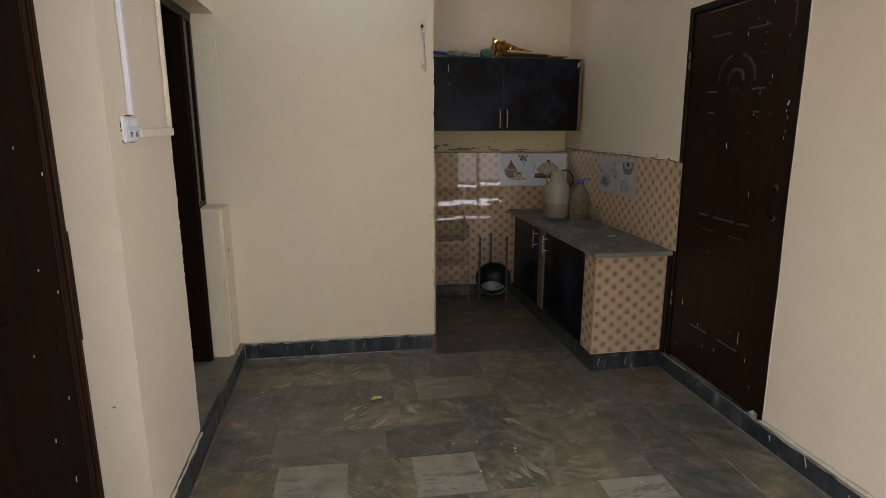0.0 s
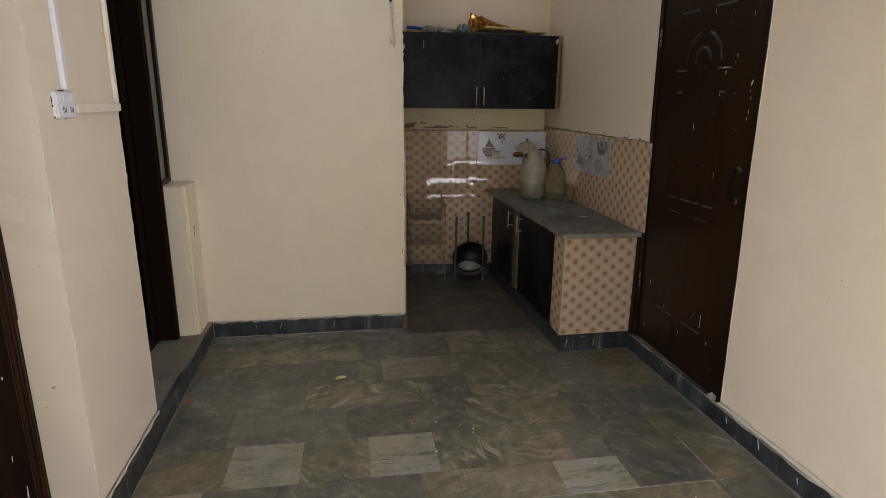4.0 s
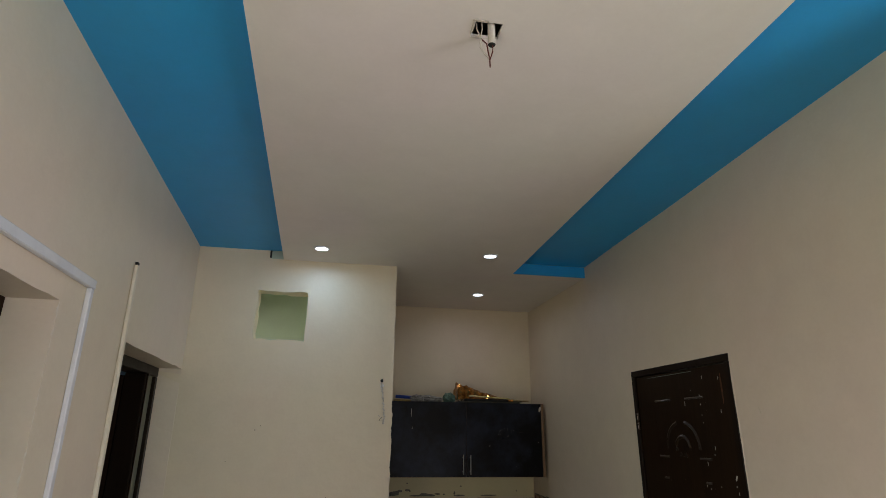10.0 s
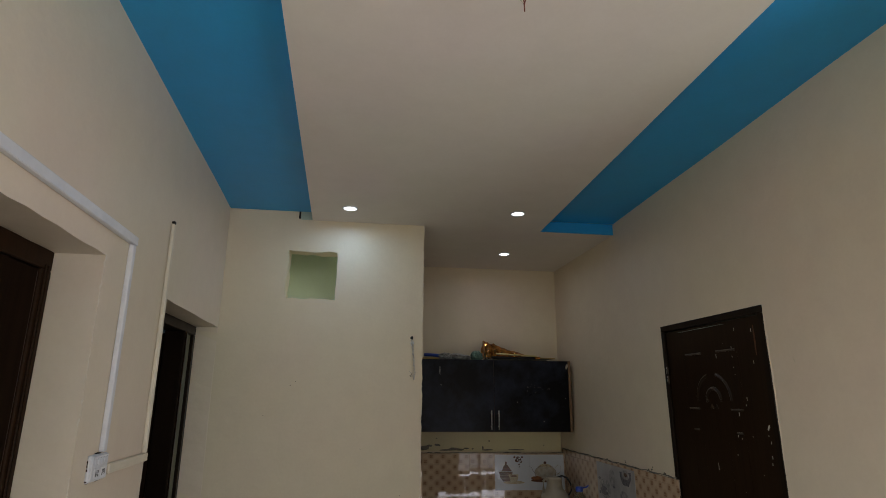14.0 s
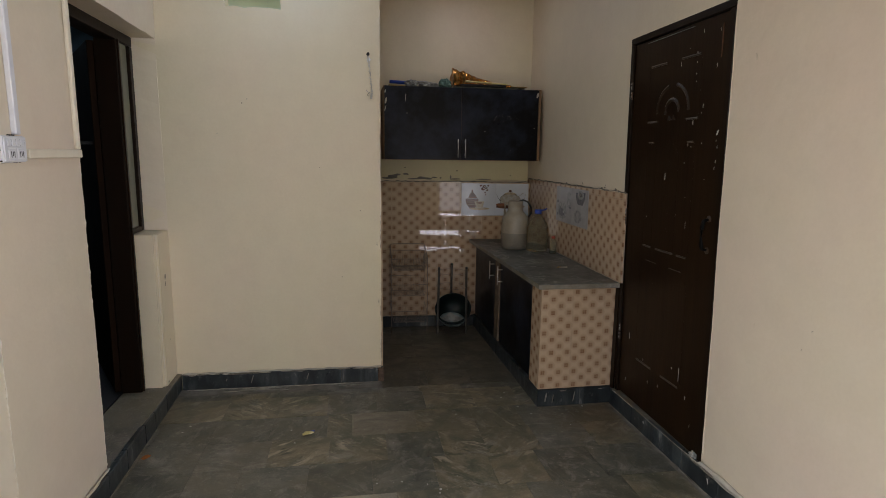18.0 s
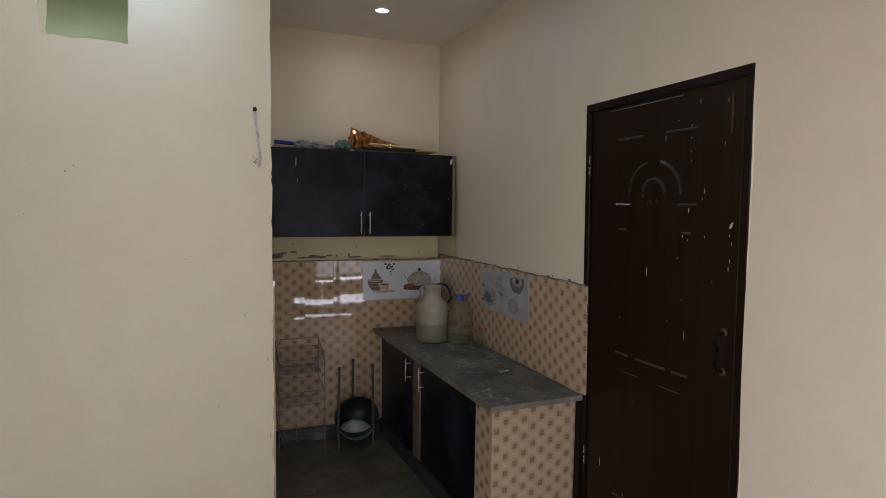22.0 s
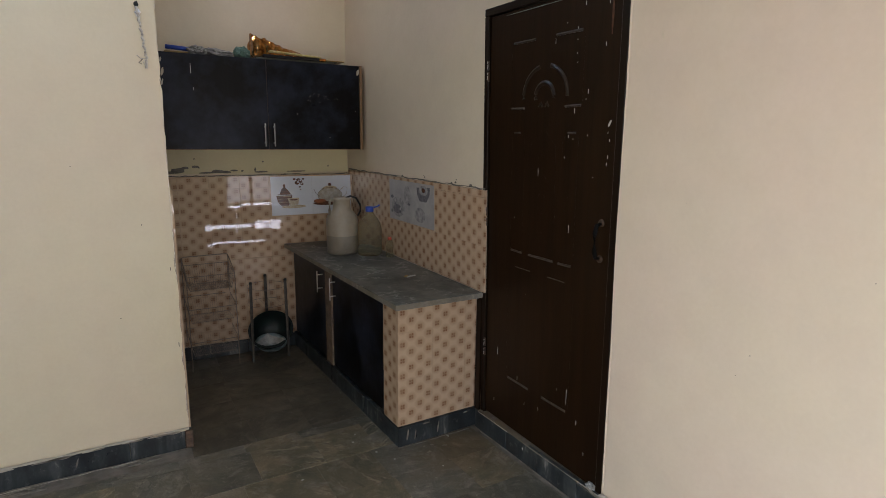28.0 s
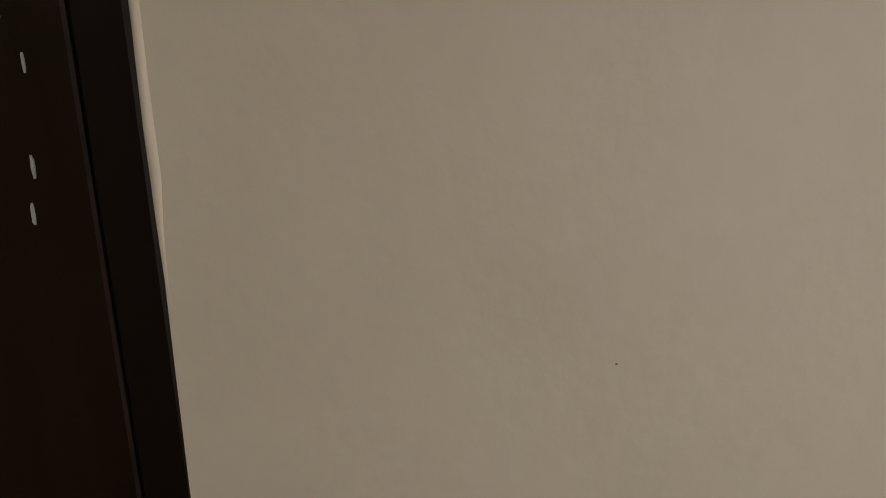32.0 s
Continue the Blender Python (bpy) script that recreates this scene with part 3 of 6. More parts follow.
def steps(a, b, size, cuts=()):
    """Grid lines from a to b, about size apart, that keep the given cuts."""
    keep = sorted({a, b, *[c for c in cuts if a < c < b]})
    out = [a]
    for p, q in zip(keep, keep[1:]):
        n = max(1, round((q - p) / size))
        out += [p + (q - p) * (i + 1) / n for i in range(n)]
    return out


def slab(name, place, u, v, depth, holes, mat, rough_edge=0.004, size=0.09, seed=3, label="", wobble=0.0, ragged=0.0):
    """A wall or ceiling of the given depth with rectangular holes through it and slightly worn hole edges.
    place(a, b, d) gives the point at a along, b up and d into the wall."""
    us = steps(*u, size, [h[i] for h in holes for i in (0, 1)])
    vs = steps(*v, size, [h[i] for h in holes for i in (2, 3)])

    def empty(i, j):
        if not (0 <= i < len(us) - 1 and 0 <= j < len(vs) - 1):
            return True
        a, b = (us[i] + us[i + 1]) / 2, (vs[j] + vs[j + 1]) / 2
        return any(h[0] < a < h[1] and h[2] < b < h[3] for h in holes)

    rnd = random.Random(seed)
    bm, made = bmesh.new(), {}

    def vert(i, j, k):
        if (i, j, k) not in made:
            cells = [empty(i + p, j + q) for p in (-1, 0) for q in (-1, 0)]
            inner = 0 < i < len(us) - 1 and 0 < j < len(vs) - 1
            e = rough_edge if inner and any(cells) and not all(cells) else 0.0
            if ragged and i == len(us) - 1 and 0 < j < len(vs) - 1:
                e = ragged
            a, b = us[i] + rnd.uniform(-e, e), vs[j] + rnd.uniform(-e, e)
            d = depth * k + (0.0 if k else wobble * noise.noise(Vector((us[i] * 1.3 + seed, vs[j] * 1.3, 0.0))))
            made[i, j, k] = bm.verts.new(place(a, b, d))
        return made[i, j, k]

    for i in range(len(us) - 1):
        for j in range(len(vs) - 1):
            if empty(i, j):
                continue
            for k in (0, 1):
                bm.faces.new([vert(i, j, k), vert(i + 1, j, k), vert(i + 1, j + 1, k), vert(i, j + 1, k)])
            for di, dj, p, q in ((-1, 0, (0, 0), (0, 1)), (1, 0, (1, 0), (1, 1)), (0, -1, (0, 0), (1, 0)), (0, 1, (0, 1), (1, 1))):
                if empty(i + di, j + dj):
                    bm.faces.new([vert(i + p[0], j + p[1], 0), vert(i + q[0], j + q[1], 0), vert(i + q[0], j + q[1], 1), vert(i + p[0], j + p[1], 1)])
    return solid(name, bm, mat, label, "", "structure")


# ---------------------------------------------------------------- structure
SK = 0.107                                  # skirting height and level of the raised thresholds
OP0 = (-3.95, -3.0, SK - 0.03, 2.1)             # open entrance behind the walk, unseen, placed to suit the daylight
OP1 = (-2.72, -1.812, SK - 0.03, 2.187)            # near left doorway: y from, to, z from, to
OP2 = (-1.14, -0.002, SK - 0.03, 2.152)            # far left doorway
DR = (-1.452, -0.570, SK, 2.152)            # door in the right wall

slab("wall_left", lambda a, b, d: (xl(a) - d, a, b), (YB, 0.0), (0, 3.4), 0.24, [OP0, OP1, OP2], M_WALL_COOL, 0.0035, 0.08, 5, wobble=0.004)
slab("wall_right", lambda a, b, d: (d + lean_x(b), a, b), (-2.95, ALY + 0.2), (0, 3.4), 0.22, [DR], M_WALL_COOL, 0.003, 0.08, 7, wobble=0.006)
# unseen walls of the added widening, the hole takes the right fill
slab("wall_right_return", lambda a, b, d: (a, -2.95 + d, b), (0.22, XW), (0, 3.4), 0.2, [], M_WALL, 0, 0.3, 8)
slab("wall_right_rear", lambda a, b, d: (XW + d, a, b), (YB, -2.75), (0, 3.4), 0.2, [(-5.5, -4.2, 1.0, 2.3)], M_WALL, 0, 0.3, 9)
VENT = (-2.272, -1.955, 2.350, 2.668)
slab("wall_washroom_front", lambda a, b, d: (a, d, b), (-2.90, ALX), (0, 3.4), 0.115, [VENT], M_WALL, 0.006, 0.05, 11, wobble=0.007, ragged=0.005)
slab("wall_washroom_side", lambda a, b, d: (ALX - d, a, b), (0.116, ALY + 0.2), (0, 3.4), 0.11, [], M_WALL, 0, 0.2, 12)
slab("wall_kitchen_back", lambda a, b, d: (a, ALY + d, b), (ALX, 0.0), (0, 3.4), 0.2, [], M_WALL, 0, 0.1, 13, wobble=0.004)
WIN = (-0.95, 0.93, 0.15, 2.05)
# the left hole is the added doorway of the rear fill
slab("wall_rear", lambda a, b, d: (a, YB - d, b), (XL - 0.24, XW + 0.2), (0, 3.4), 0.22, [WIN, (-2.46, -1.74, 0.1, 2.1)], M_WALL, 0.003, 0.15, 14)
# washroom behind the vent: green walls
slab("wall_washroom_rear", lambda a, b, d: (a, 1.5 + d, b), (-3.0, ALX), (0, 3.4), 0.1, [], M_GREEN, 0, 0.5, 15)
slab("wall_washroom_green_side", lambda a, b, d: (ALX - 0.112 - d, a, b), (0.12, 1.5), (0.0, 3.1), 0.02, [], M_GREEN, 0, 0.5, 16)
slab("wall_washroom_left", lambda a, b, d: (XL - 0.0 - d, a, b), (0.116, 1.5), (0.0, 3.1), 0.15, [], M_GREEN, 0, 0.5, 17)
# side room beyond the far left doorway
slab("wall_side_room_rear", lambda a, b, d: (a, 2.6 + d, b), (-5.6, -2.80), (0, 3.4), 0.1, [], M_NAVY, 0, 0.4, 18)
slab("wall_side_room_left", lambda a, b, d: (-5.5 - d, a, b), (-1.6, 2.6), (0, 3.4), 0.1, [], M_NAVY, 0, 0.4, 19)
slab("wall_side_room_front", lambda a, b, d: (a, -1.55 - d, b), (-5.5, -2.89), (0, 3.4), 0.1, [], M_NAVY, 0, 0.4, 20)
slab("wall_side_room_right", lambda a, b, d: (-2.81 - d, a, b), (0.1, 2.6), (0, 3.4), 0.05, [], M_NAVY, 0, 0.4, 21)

# ceilings: white dropped board, blue recessed strips on both sides
def up(y):
    return -RISE * min(y, 0.0)


def askew(y):
    return -0.028 * min(y, 0.0)


HOLE = (-1.403, -1.316, -2.427, -2.358)
slab("ceiling", lambda a, b, d: (a + askew(b) * max(0.0, min(1.0, (-1.45 - a) / 0.6)), b, ZC + up(b) + d), (-2.132, -0.542), (YB, 0.0), 0.012, [HOLE], M_WHITE, 0.003, 0.12, 22)
slab("ceiling_kitchen", lambda a, b, d: (a, b, ZC + 0.001 + d), (ALX - 0.05, 0.02), (0.0, ALY + 0.02), 0.012, [], M_WHITE, 0, 0.2, 23)
slab("ceiling_edge_left", lambda a, b, d: (-2.132 + askew(a) + d, a, b + up(a)), (YB, -0.002), (ZC + 0.0125, 3.1), 0.012, [], M_BLUE, 0, 0.5, 24)
slab("ceiling_edge_right", lambda a, b, d: (-0.542 - d, a, b + up(a)), (YB, -0.002), (ZC + 0.0125, 3.1), 0.012, [], M_BLUE, 0, 0.5, 25)
slab("ceiling_blue_left", lambda a, b, d: (a + askew(b), b, 2.942 + up(b) + d), (-2.8, -2.1325), (YB, -0.001), 0.02, [], M_BLUE, 0, 0.3, 26)
slab("ceiling_blue_right", lambda a, b, d: (a, b, 2.962 + up(b) + d), (-0.5415, 0.1), (YB, -0.012), 0.02, [], M_BLUE, 0, 0.3, 27)
solid("ceiling_blue_end", new_box(-0.541, -0.001, -0.011, -0.001, ZC - 0.002, 2.961), M_BLUE, "", "", "structure")
solid("ceiling_slab", new_box(-5.7, XW + 0.3, YB - 0.3, 2.8, 3.32, 3.45), M_WHITE, "", "", "structure")
solid("ceiling_rear", new_box(0.1, XW, YB, -2.9, 3.0, 3.02), M_WHITE, "", "", "structure")
solid("ground", new_box(-6, 2.0, YB - 0.4, 3.0, -0.2, -0.014), M_GROUT, "", "", "structure")
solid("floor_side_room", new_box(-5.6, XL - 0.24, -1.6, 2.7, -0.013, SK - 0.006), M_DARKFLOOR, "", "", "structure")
for nm, o in (("threshold_1", OP1), ("threshold_2", OP2), ("threshold_0", OP0)):
    solid(nm, new_box(xl(o[1]) - 0.22, xl(o[1]) + 0.03, o[0] + 0.001, o[1] - 0.001, SK - 0.02, SK, 0.003), M_SILL, "", "", "structure")
solid("threshold_3", new_box(0.0125, 0.09, DR[0], DR[1], SK - 0.0005, SK + 0.004, 0.001), M_SILL, "", "", "structure")
# notch where the dropped ceiling meets the wall, drawn as a dark strip and a pale patch
solid("trim_slot", new_box(-2.222, -2.210, -0.006, 0.01, 2.892, 2.9415), M_DARKHOLE, "", "", "structure")
solid("trim_patch", new_box(-2.209, -2.1335, -0.004, 0.01, 2.886, 2.9415), M_GREEN, "", "", "structure")
# low wall under the side light of the far doorway
bm = bmesh.new()
vs = box(bm, XL - 0.15, XL - 0.006, -0.222, -0.001, SK + 0.0005, 1.034)
bmesh.ops.bevel(bm, geom=[e for e in bm.edges if all(v.co.x > XL - 0.02 and v.co.y < -0.2 for v in e.verts)], offset=0.02, segments=3, affect="EDGES")
bmesh.ops.bevel(bm, geom=[e for e in bm.edges if all(v.co.z > 1.03 for v in e.verts)], offset=0.006, segments=1, affect="EDGES")
solid("wall_low_jamb", bm, M_WALL, "", "", "structure")

# ---------------------------------------------------------------- doors


def arch(c, v0, rx, rv, a0, a1, n=9):
    return [(c + rx * math.cos(radians(a0 + (a1 - a0) * i / n)), v0 + rv * math.sin(radians(a0 + (a1 - a0) * i / n))) for i in range(n + 1)]


def splash(u, v, wide, tall, lean=0.0, y=0.0045, seed=0):
    """A thin dried run of paint."""
    rnd = random.Random(seed * 7 + int(u * 1000) + int(v * 1000))
    n = 10
    bm = bmesh.new()
    ring = []
    for i in range(n):
        a = i * math.tau / n
        r = rnd.uniform(0.75, 1.1)
        ring.append((u + wide / 2 * math.cos(a) * r + lean * math.sin(a) * tall / 2, v + tall / 2 * math.sin(a) * r))
    front = [bm.verts.new((a, y - 0.0012, b)) for a, b in ring]
    back = [bm.verts.new((a, y + 0.003, b)) for a, b in ring]
    bm.faces.new(front)
    for i in range(n):
        bm.faces.new((front[i], front[(i + 1) % n], back[(i + 1) % n], back[i]))
    return bm


def steel_door(name, w, h, m, label, details=True, fw=0.031, leaf_mat=None, frame_mat=None):
    """A pressed steel door in its frame. Local x runs along the width, y into the wall, z up."""
    d = thing(name, label, "door", m)
    leaf_mat, frame_mat = leaf_mat or M_DOOR, frame_mat or M_FRAME
    lap = 0.004 if details else -0.001
    jambs = ((-lap, fw, 0, h - fw), (w - fw, w + lap, 0, h - fw), (-lap, w + lap, h - fw, h + lap))
    for x0, x1, z0, z1 in jambs:
        part("door_frame", new_box(x0, x1, -lap, 0.10, z0 + 0.0005, z1, 0.003), frame_mat, d)
    leaf = part("door_leaf", new_box(fw + 0.003, w - fw - 0.006, 0.006, 0.045, 0.012, h - fw - 0.004, 0.003), leaf_mat, d, "dark brown pressed steel leaf with raised panels")
    part("leaf_edge", new_box(w - fw - 0.0085, w - fw - 0.0055, 0.0052, 0.03, 0.02, h - fw - 0.01), M_EDGEB, leaf, "rubbed brown edge")
    # black strip behind the leaf's edge, darkens the gap to the frame
    part("frame_stop", new_box(w - fw - 0.02, w - fw, 0.046, 0.06, 0.0, h - fw), M_DARKHOLE, d)
    c = 0.43 * w / 0.88
    k = w / 0.88

    def mould(pts, r=0.0042):
        sunk, mat = (0.0078, leaf_mat) if r < 0.002 else (0.0045, leaf_mat)
        if len(pts) == 2:
            mat, sunk = M_RIDGELIGHT if details else leaf_mat, 0.006
        elif r > 0.0038 and details:
            mat = M_ARCH
            if r > 0.009:
                sunk = 0.0105
        if r < 0.002:
            r = 0.0021
        part("moulding", new_tube([(u, sunk, v) for u, v in pts], r, 6, False, 1.0), mat, leaf)

    c = 0.434 * k
    for s in (-1, 1):
        def X(u):
            return c + s * u * k
        mould([(X(0.066), 1.868), (X(0.215), 1.868)], 0.006)
        mould([(X(0.215), 1.868), (X(0.228), 1.85), (X(0.228), 1.60), (X(0.222), 1.586)], 0.0014)
        mould([(X(0.132), 1.585), (X(0.222), 1.586)], 0.006)
        mould([(X(0.14 * math.sin(radians(a))), 1.635 + 0.122 * math.cos(radians(a))) for a in range(14, 95, 8)], 0.0105)
        mould([(X(0.155), 1.479), (X(0.2), 1.479)], 0.0055)
        mould([(X(0.2), 1.479), (X(0.215), 1.46), (X(0.215), 0.945), (X(0.205), 0.932)], 0.0014)
        mould([(X(0.125), 0.93), (X(0.205), 0.932)], 0.0055)
        mould([(X(0.125), 0.93), (X(0.125), 1.45), (X(0.155), 1.479)], 0.0014)
        mould([(X(0.06), 0.855), (X(0.17), 0.855)], 0.0022)
        mould([(X(0.20), 0.82), (X(0.225), 0.79), (X(0.225), 0.30), (X(0.21), 0.278)], 0.0014)
        mould([(X(0.05), 0.277), (X(0.21), 0.278)], 0.0055)
        mould([(X(0.008), 1.588), (X(0.02), 1.607), (X(0.03), 1.588)], 0.004)
    mould([(c + 0.058 * k * math.cos(radians(a)), 1.632 + 0.054 * math.sin(radians(a))) for a in range(-10, 195, 12)], 0.0115)
    mould([(c - 0.075 * k, 0.93), (c + 0.09 * k, 0.931)], 0.0055)
    mould([(c - 0.085 * k, 0.95), (c - 0.085 * k, 1.42), (c, 1.50), (c + 0.085 * k, 1.42), (c + 0.085 * k, 0.95)], 0.0014)
    for i in range(5):
        zz = 1.02 + i * 0.085
        mould(arch(c, zz, 0.028, 0.028, 20, 160, 5), 0.0018)
    for zz in (1.72, 1.02, 0.33):
        hinge = new_tube([(fw + 0.001, -0.004, zz), (fw + 0.001, -0.004, zz + 0.042)], 0.0055, 8)
        tube(hinge, [(fw + 0.001, -0.004, zz + 0.052), (fw + 0.001, -0.004, zz + 0.094)], 0.0055, 8)
        knuckle = part("hinge", hinge, M_IRON, d, "worn steel hinge with chipped paint")
        if details:
            for k, (dz, tall) in enumerate(((0.015, 0.02), (0.035, 0.01), (0.066, 0.024), (0.085, 0.012))):
                part("paint_chip", splash(fw + 0.001, zz + dz, 0.005, tall, 0.1, -0.009, k), M_SPLASH, knuckle, "white paint chip")
    if not details:
        return d, leaf
    u = w - 0.083
    pull = part("handle", new_tube([(u, 0.002, 1.135), (u, -0.02, 1.13), (u, -0.028, 1.10), (u, -0.028, 1.03), (u, -0.02, 1.003), (u, 0.002, 0.998)], [0.006, 0.008, 0.009, 0.009, 0.008, 0.006], 10), M_HANDLE, d, "black pull handle", True)
    for zz in (1.138, 0.995):
        bm = lathe([(0, 0), (0.015, 0), (0.015, 0.003), (0.009, 0.006), (0, 0.007)], 16)
        bmesh.ops.rotate(bm, verts=bm.verts, matrix=Matrix.Rotation(radians(90), 3, "X"))
        bmesh.ops.translate(bm, verts=bm.verts, vec=(u, 0.006, zz))
        part("handle_plate", bm, M_IRON, pull, "tarnished steel rose")
    for bu, bz in ((0.69, 0.911), (0.692, 0.878), (0.811, 0.912), (0.811, 0.88), (0.763, 0.819), (0.786, 0.823)):
        bm = lathe([(0, 0), (0.0042, 0), (0.0032, 0.003), (0, 0.004)], 10)
        bmesh.ops.rotate(bm, verts=bm.verts, matrix=Matrix.Rotation(radians(90), 3, "X"))
        bmesh.ops.translate(bm, verts=bm.verts, vec=(bu * k, 0.006, bz))
        part("bolt", bm, M_WIREGREY, leaf)
    return d, leaf


leaf = steel_door("door_1", -DR[0] + DR[1], DR[3] - DR[2], pose(lean_x(SK), DR[1], SK, 0.9, 0, -90),
                              "closed dark brown steel door with raised panels and white paint splashes")[1]
runs = ((0.624, 1.876, 0.006, 0.03), (0.624, 1.835, 0.005, 0.012), (0.625, 1.784, 0.006, 0.012), (0.628, 1.75, 0.004, 0.008),
        (0.496, 1.845, 0.005, 0.035), (0.774, 1.80, 0.005, 0.028), (0.693, 1.636, 0.006, 0.03), (0.683, 1.607, 0.004, 0.014),
        (0.622, 1.566, 0.008, 0.032), (0.806, 1.48, 0.005, 0.014), (0.816, 1.452, 0.004, 0.02), (0.811, 1.391, 0.006, 0.024),
        (0.806, 1.362, 0.006, 0.026), (0.410, 1.31, 0.006, 0.058), (0.594, 1.466, 0.007, 0.018), (0.573, 1.38, 0.01, 0.012),
        (0.616, 1.087, 0.003, 0.06), (0.135, 0.386, 0.005, 0.07), (0.647, 0.346, 0.005, 0.12), (0.714, 0.258, 0.006, 0.04),
        (0.583, 0.357, 0.004, 0.02), (0.463, 0.211, 0.004, 0.03), (0.765, 0.136, 0.003, 0.03), (0.529, 1.128, 0.006, 0.006),
        (0.620, 1.455, 0.005, 0.014), (0.662, 1.962, 0.005, 0.03), (0.783, 1.945, 0.004, 0.03), (0.74, 1.31, 0.007, 0.005),
        (0.30, 0.30, 0.003, 0.03), (0.36, 0.19, 0.003, 0.03), (0.11, 0.11, 0.003, 0.04), (0.56, 1.905, 0.012, 0.004),
        (0.70, 1.47, 0.003, 0.01), (0.35, 0.74, 0.006, 0.005), (0.60, 1.22, 0.004, 0.005), (0.25, 1.09, 0.003, 0.012))
for i, (u, v, a, b) in enumerate(runs):
    part("paint_splash", splash(u, v, a * 0.34, b * 0.6, 0, 0.0055, i), M_SPLASH, leaf)
part("paint_splash", splash(0.812, 1.514, 0.010, 0.024, 0.5, 0.0055, 99), M_SPLASH, leaf, "large white paint fleck")
part("bare_patch", splash(0.80, 1.90, 0.010, 0.14, 0, 0.0055, 51), M_RUSTY, leaf, "rust-brown rubbed patch")
part("worn_edge", splash(0.40, 1.997, 0.46, 0.0035, 0, 0.0055, 61), M_STEEL, leaf, "worn grey top edge")
near_door, near_leaf = steel_door("door_2", OP1[1] - OP1[0], OP1[3] - SK, LW(OP1[0], SK, 0.152),
                          "closed dark brown steel door set deep in a cream doorway", False, 0.066, M_DOOR_DULL, M_FRAME_DULL)
for bx in (OP1[1] - OP1[0] - 0.045, OP1[1] - OP1[0] - 0.028, 0.028, 0.045):
    part("frame_bead", new_box(bx - 0.004, bx + 0.004, -0.005, 0.0003, 0.01, OP1[3] - SK - 0.05, 0.002), M_FRAME_DULL, near_door)

DW = OP1[1] - OP1[0]
for i, (u, v, a, b) in enumerate(((DW - 0.10, 0.93, 0.006, 0.010), (DW - 0.13, 0.60, 0.004, 0.012), (DW - 0.09, 1.28, 0.005, 0.012), (DW - 0.12, 0.16, 0.006, 0.10), (DW - 0.15, 0.08, 0.012, 0.05), (DW - 0.19, 1.02, 0.006, 0.008),
                                  (DW - 0.16, 0.34, 0.004, 0.02), (DW - 0.24, 0.52, 0.006, 0.014), (DW - 0.28, 0.80, 0.005, 0.008), (DW - 0.22, 1.36, 0.004, 0.008))):
    part("paint_splash", splash(u, v, a, b, 0.1, 0.0055, i + 200), M_SPLASH, near_leaf)
# highlights along the frame's beads, added as thin brown strips
for i, (u, v, b) in enumerate(((DW - 0.030, 0.55, 0.5), (DW - 0.045, 1.05, 0.7), (DW - 0.012, 0.9, 0.4))):
    part("rubbed_line", splash(u, v, 0.0035, b, 0.0, -0.0055, i + 300), M_EDGEB, near_door, "paler highlight line on the frame")

# far doorway: frame with a narrow side light, leaf swung open into the dark room
far_door = thing("door_3", "dark brown timber door frame with a narrow glass side light, leaf standing open", "door", LW(OP2[0], SK, 0.13))
W2, H2 = OP2[1] - OP2[0], OP2[3] - SK
part("door_frame", new_box(0.002, 0.05, 0, 0.10, 0.001, H2 - 0.056, 0.003), M_FRAME, far_door)
part("door_frame", new_box(0.002, W2 - 0.001, 0, 0.10, H2 - 0.055, H2 - 0.001, 0.003), M_FRAME, far_door)
mull = W2 - 0.222
part("mullion", new_box(mull - 0.06, mull, -0.01, 0.10, 0.001, H2 - 0.056, 0.004), M_FRAME, far_door)
part("mullion_bead", new_box(mull - 0.048, mull - 0.030, -0.018, -0.0105, 0.001, H2 - 0.056, 0.003), M_DOOR, far_door)
part("side_light_frame", new_box(W2 - 0.047, W2 - 0.002, 0.0, 0.09, 1.034 - SK + 0.001, H2 - 0.056, 0.004), M_FRAME, far_door)
part("side_light_frame", new_box(mull + 0.0005, W2 - 0.0475, 0.0, 0.09, 1.034 - SK + 0.001, 1.034 - SK + 0.03, 0.003), M_FRAME, far_door)
part("pane", new_box(mull + 0.0005, W2 - 0.0475, 0.018, 0.024, 1.034 - SK + 0.0305, H2 - 0.0565), M_GLASS, far_door, "greenish ribbed glass strip")
leaf2 = part("door_leaf", new_box(0, 0.78, 0.0, 0.036, 0.01, H2 - 0.07, 0.003), M_DOOR_DULL, far_door, "open dark brown leaf")
leaf2.matrix_local = pose(mull - 0.045, 0.102, 0, 0, 0, 28)
part("lever_handle", new_tube([(0.06, 0.036, 1.44), (0.06, 0.13, 1.44)], 0.011, 8), M_BLACKPL, leaf2, "black bolt handle")

# ---------------------------------------------------------------- skirting, floor, wall tiles (pieces)
tile_cache = {}


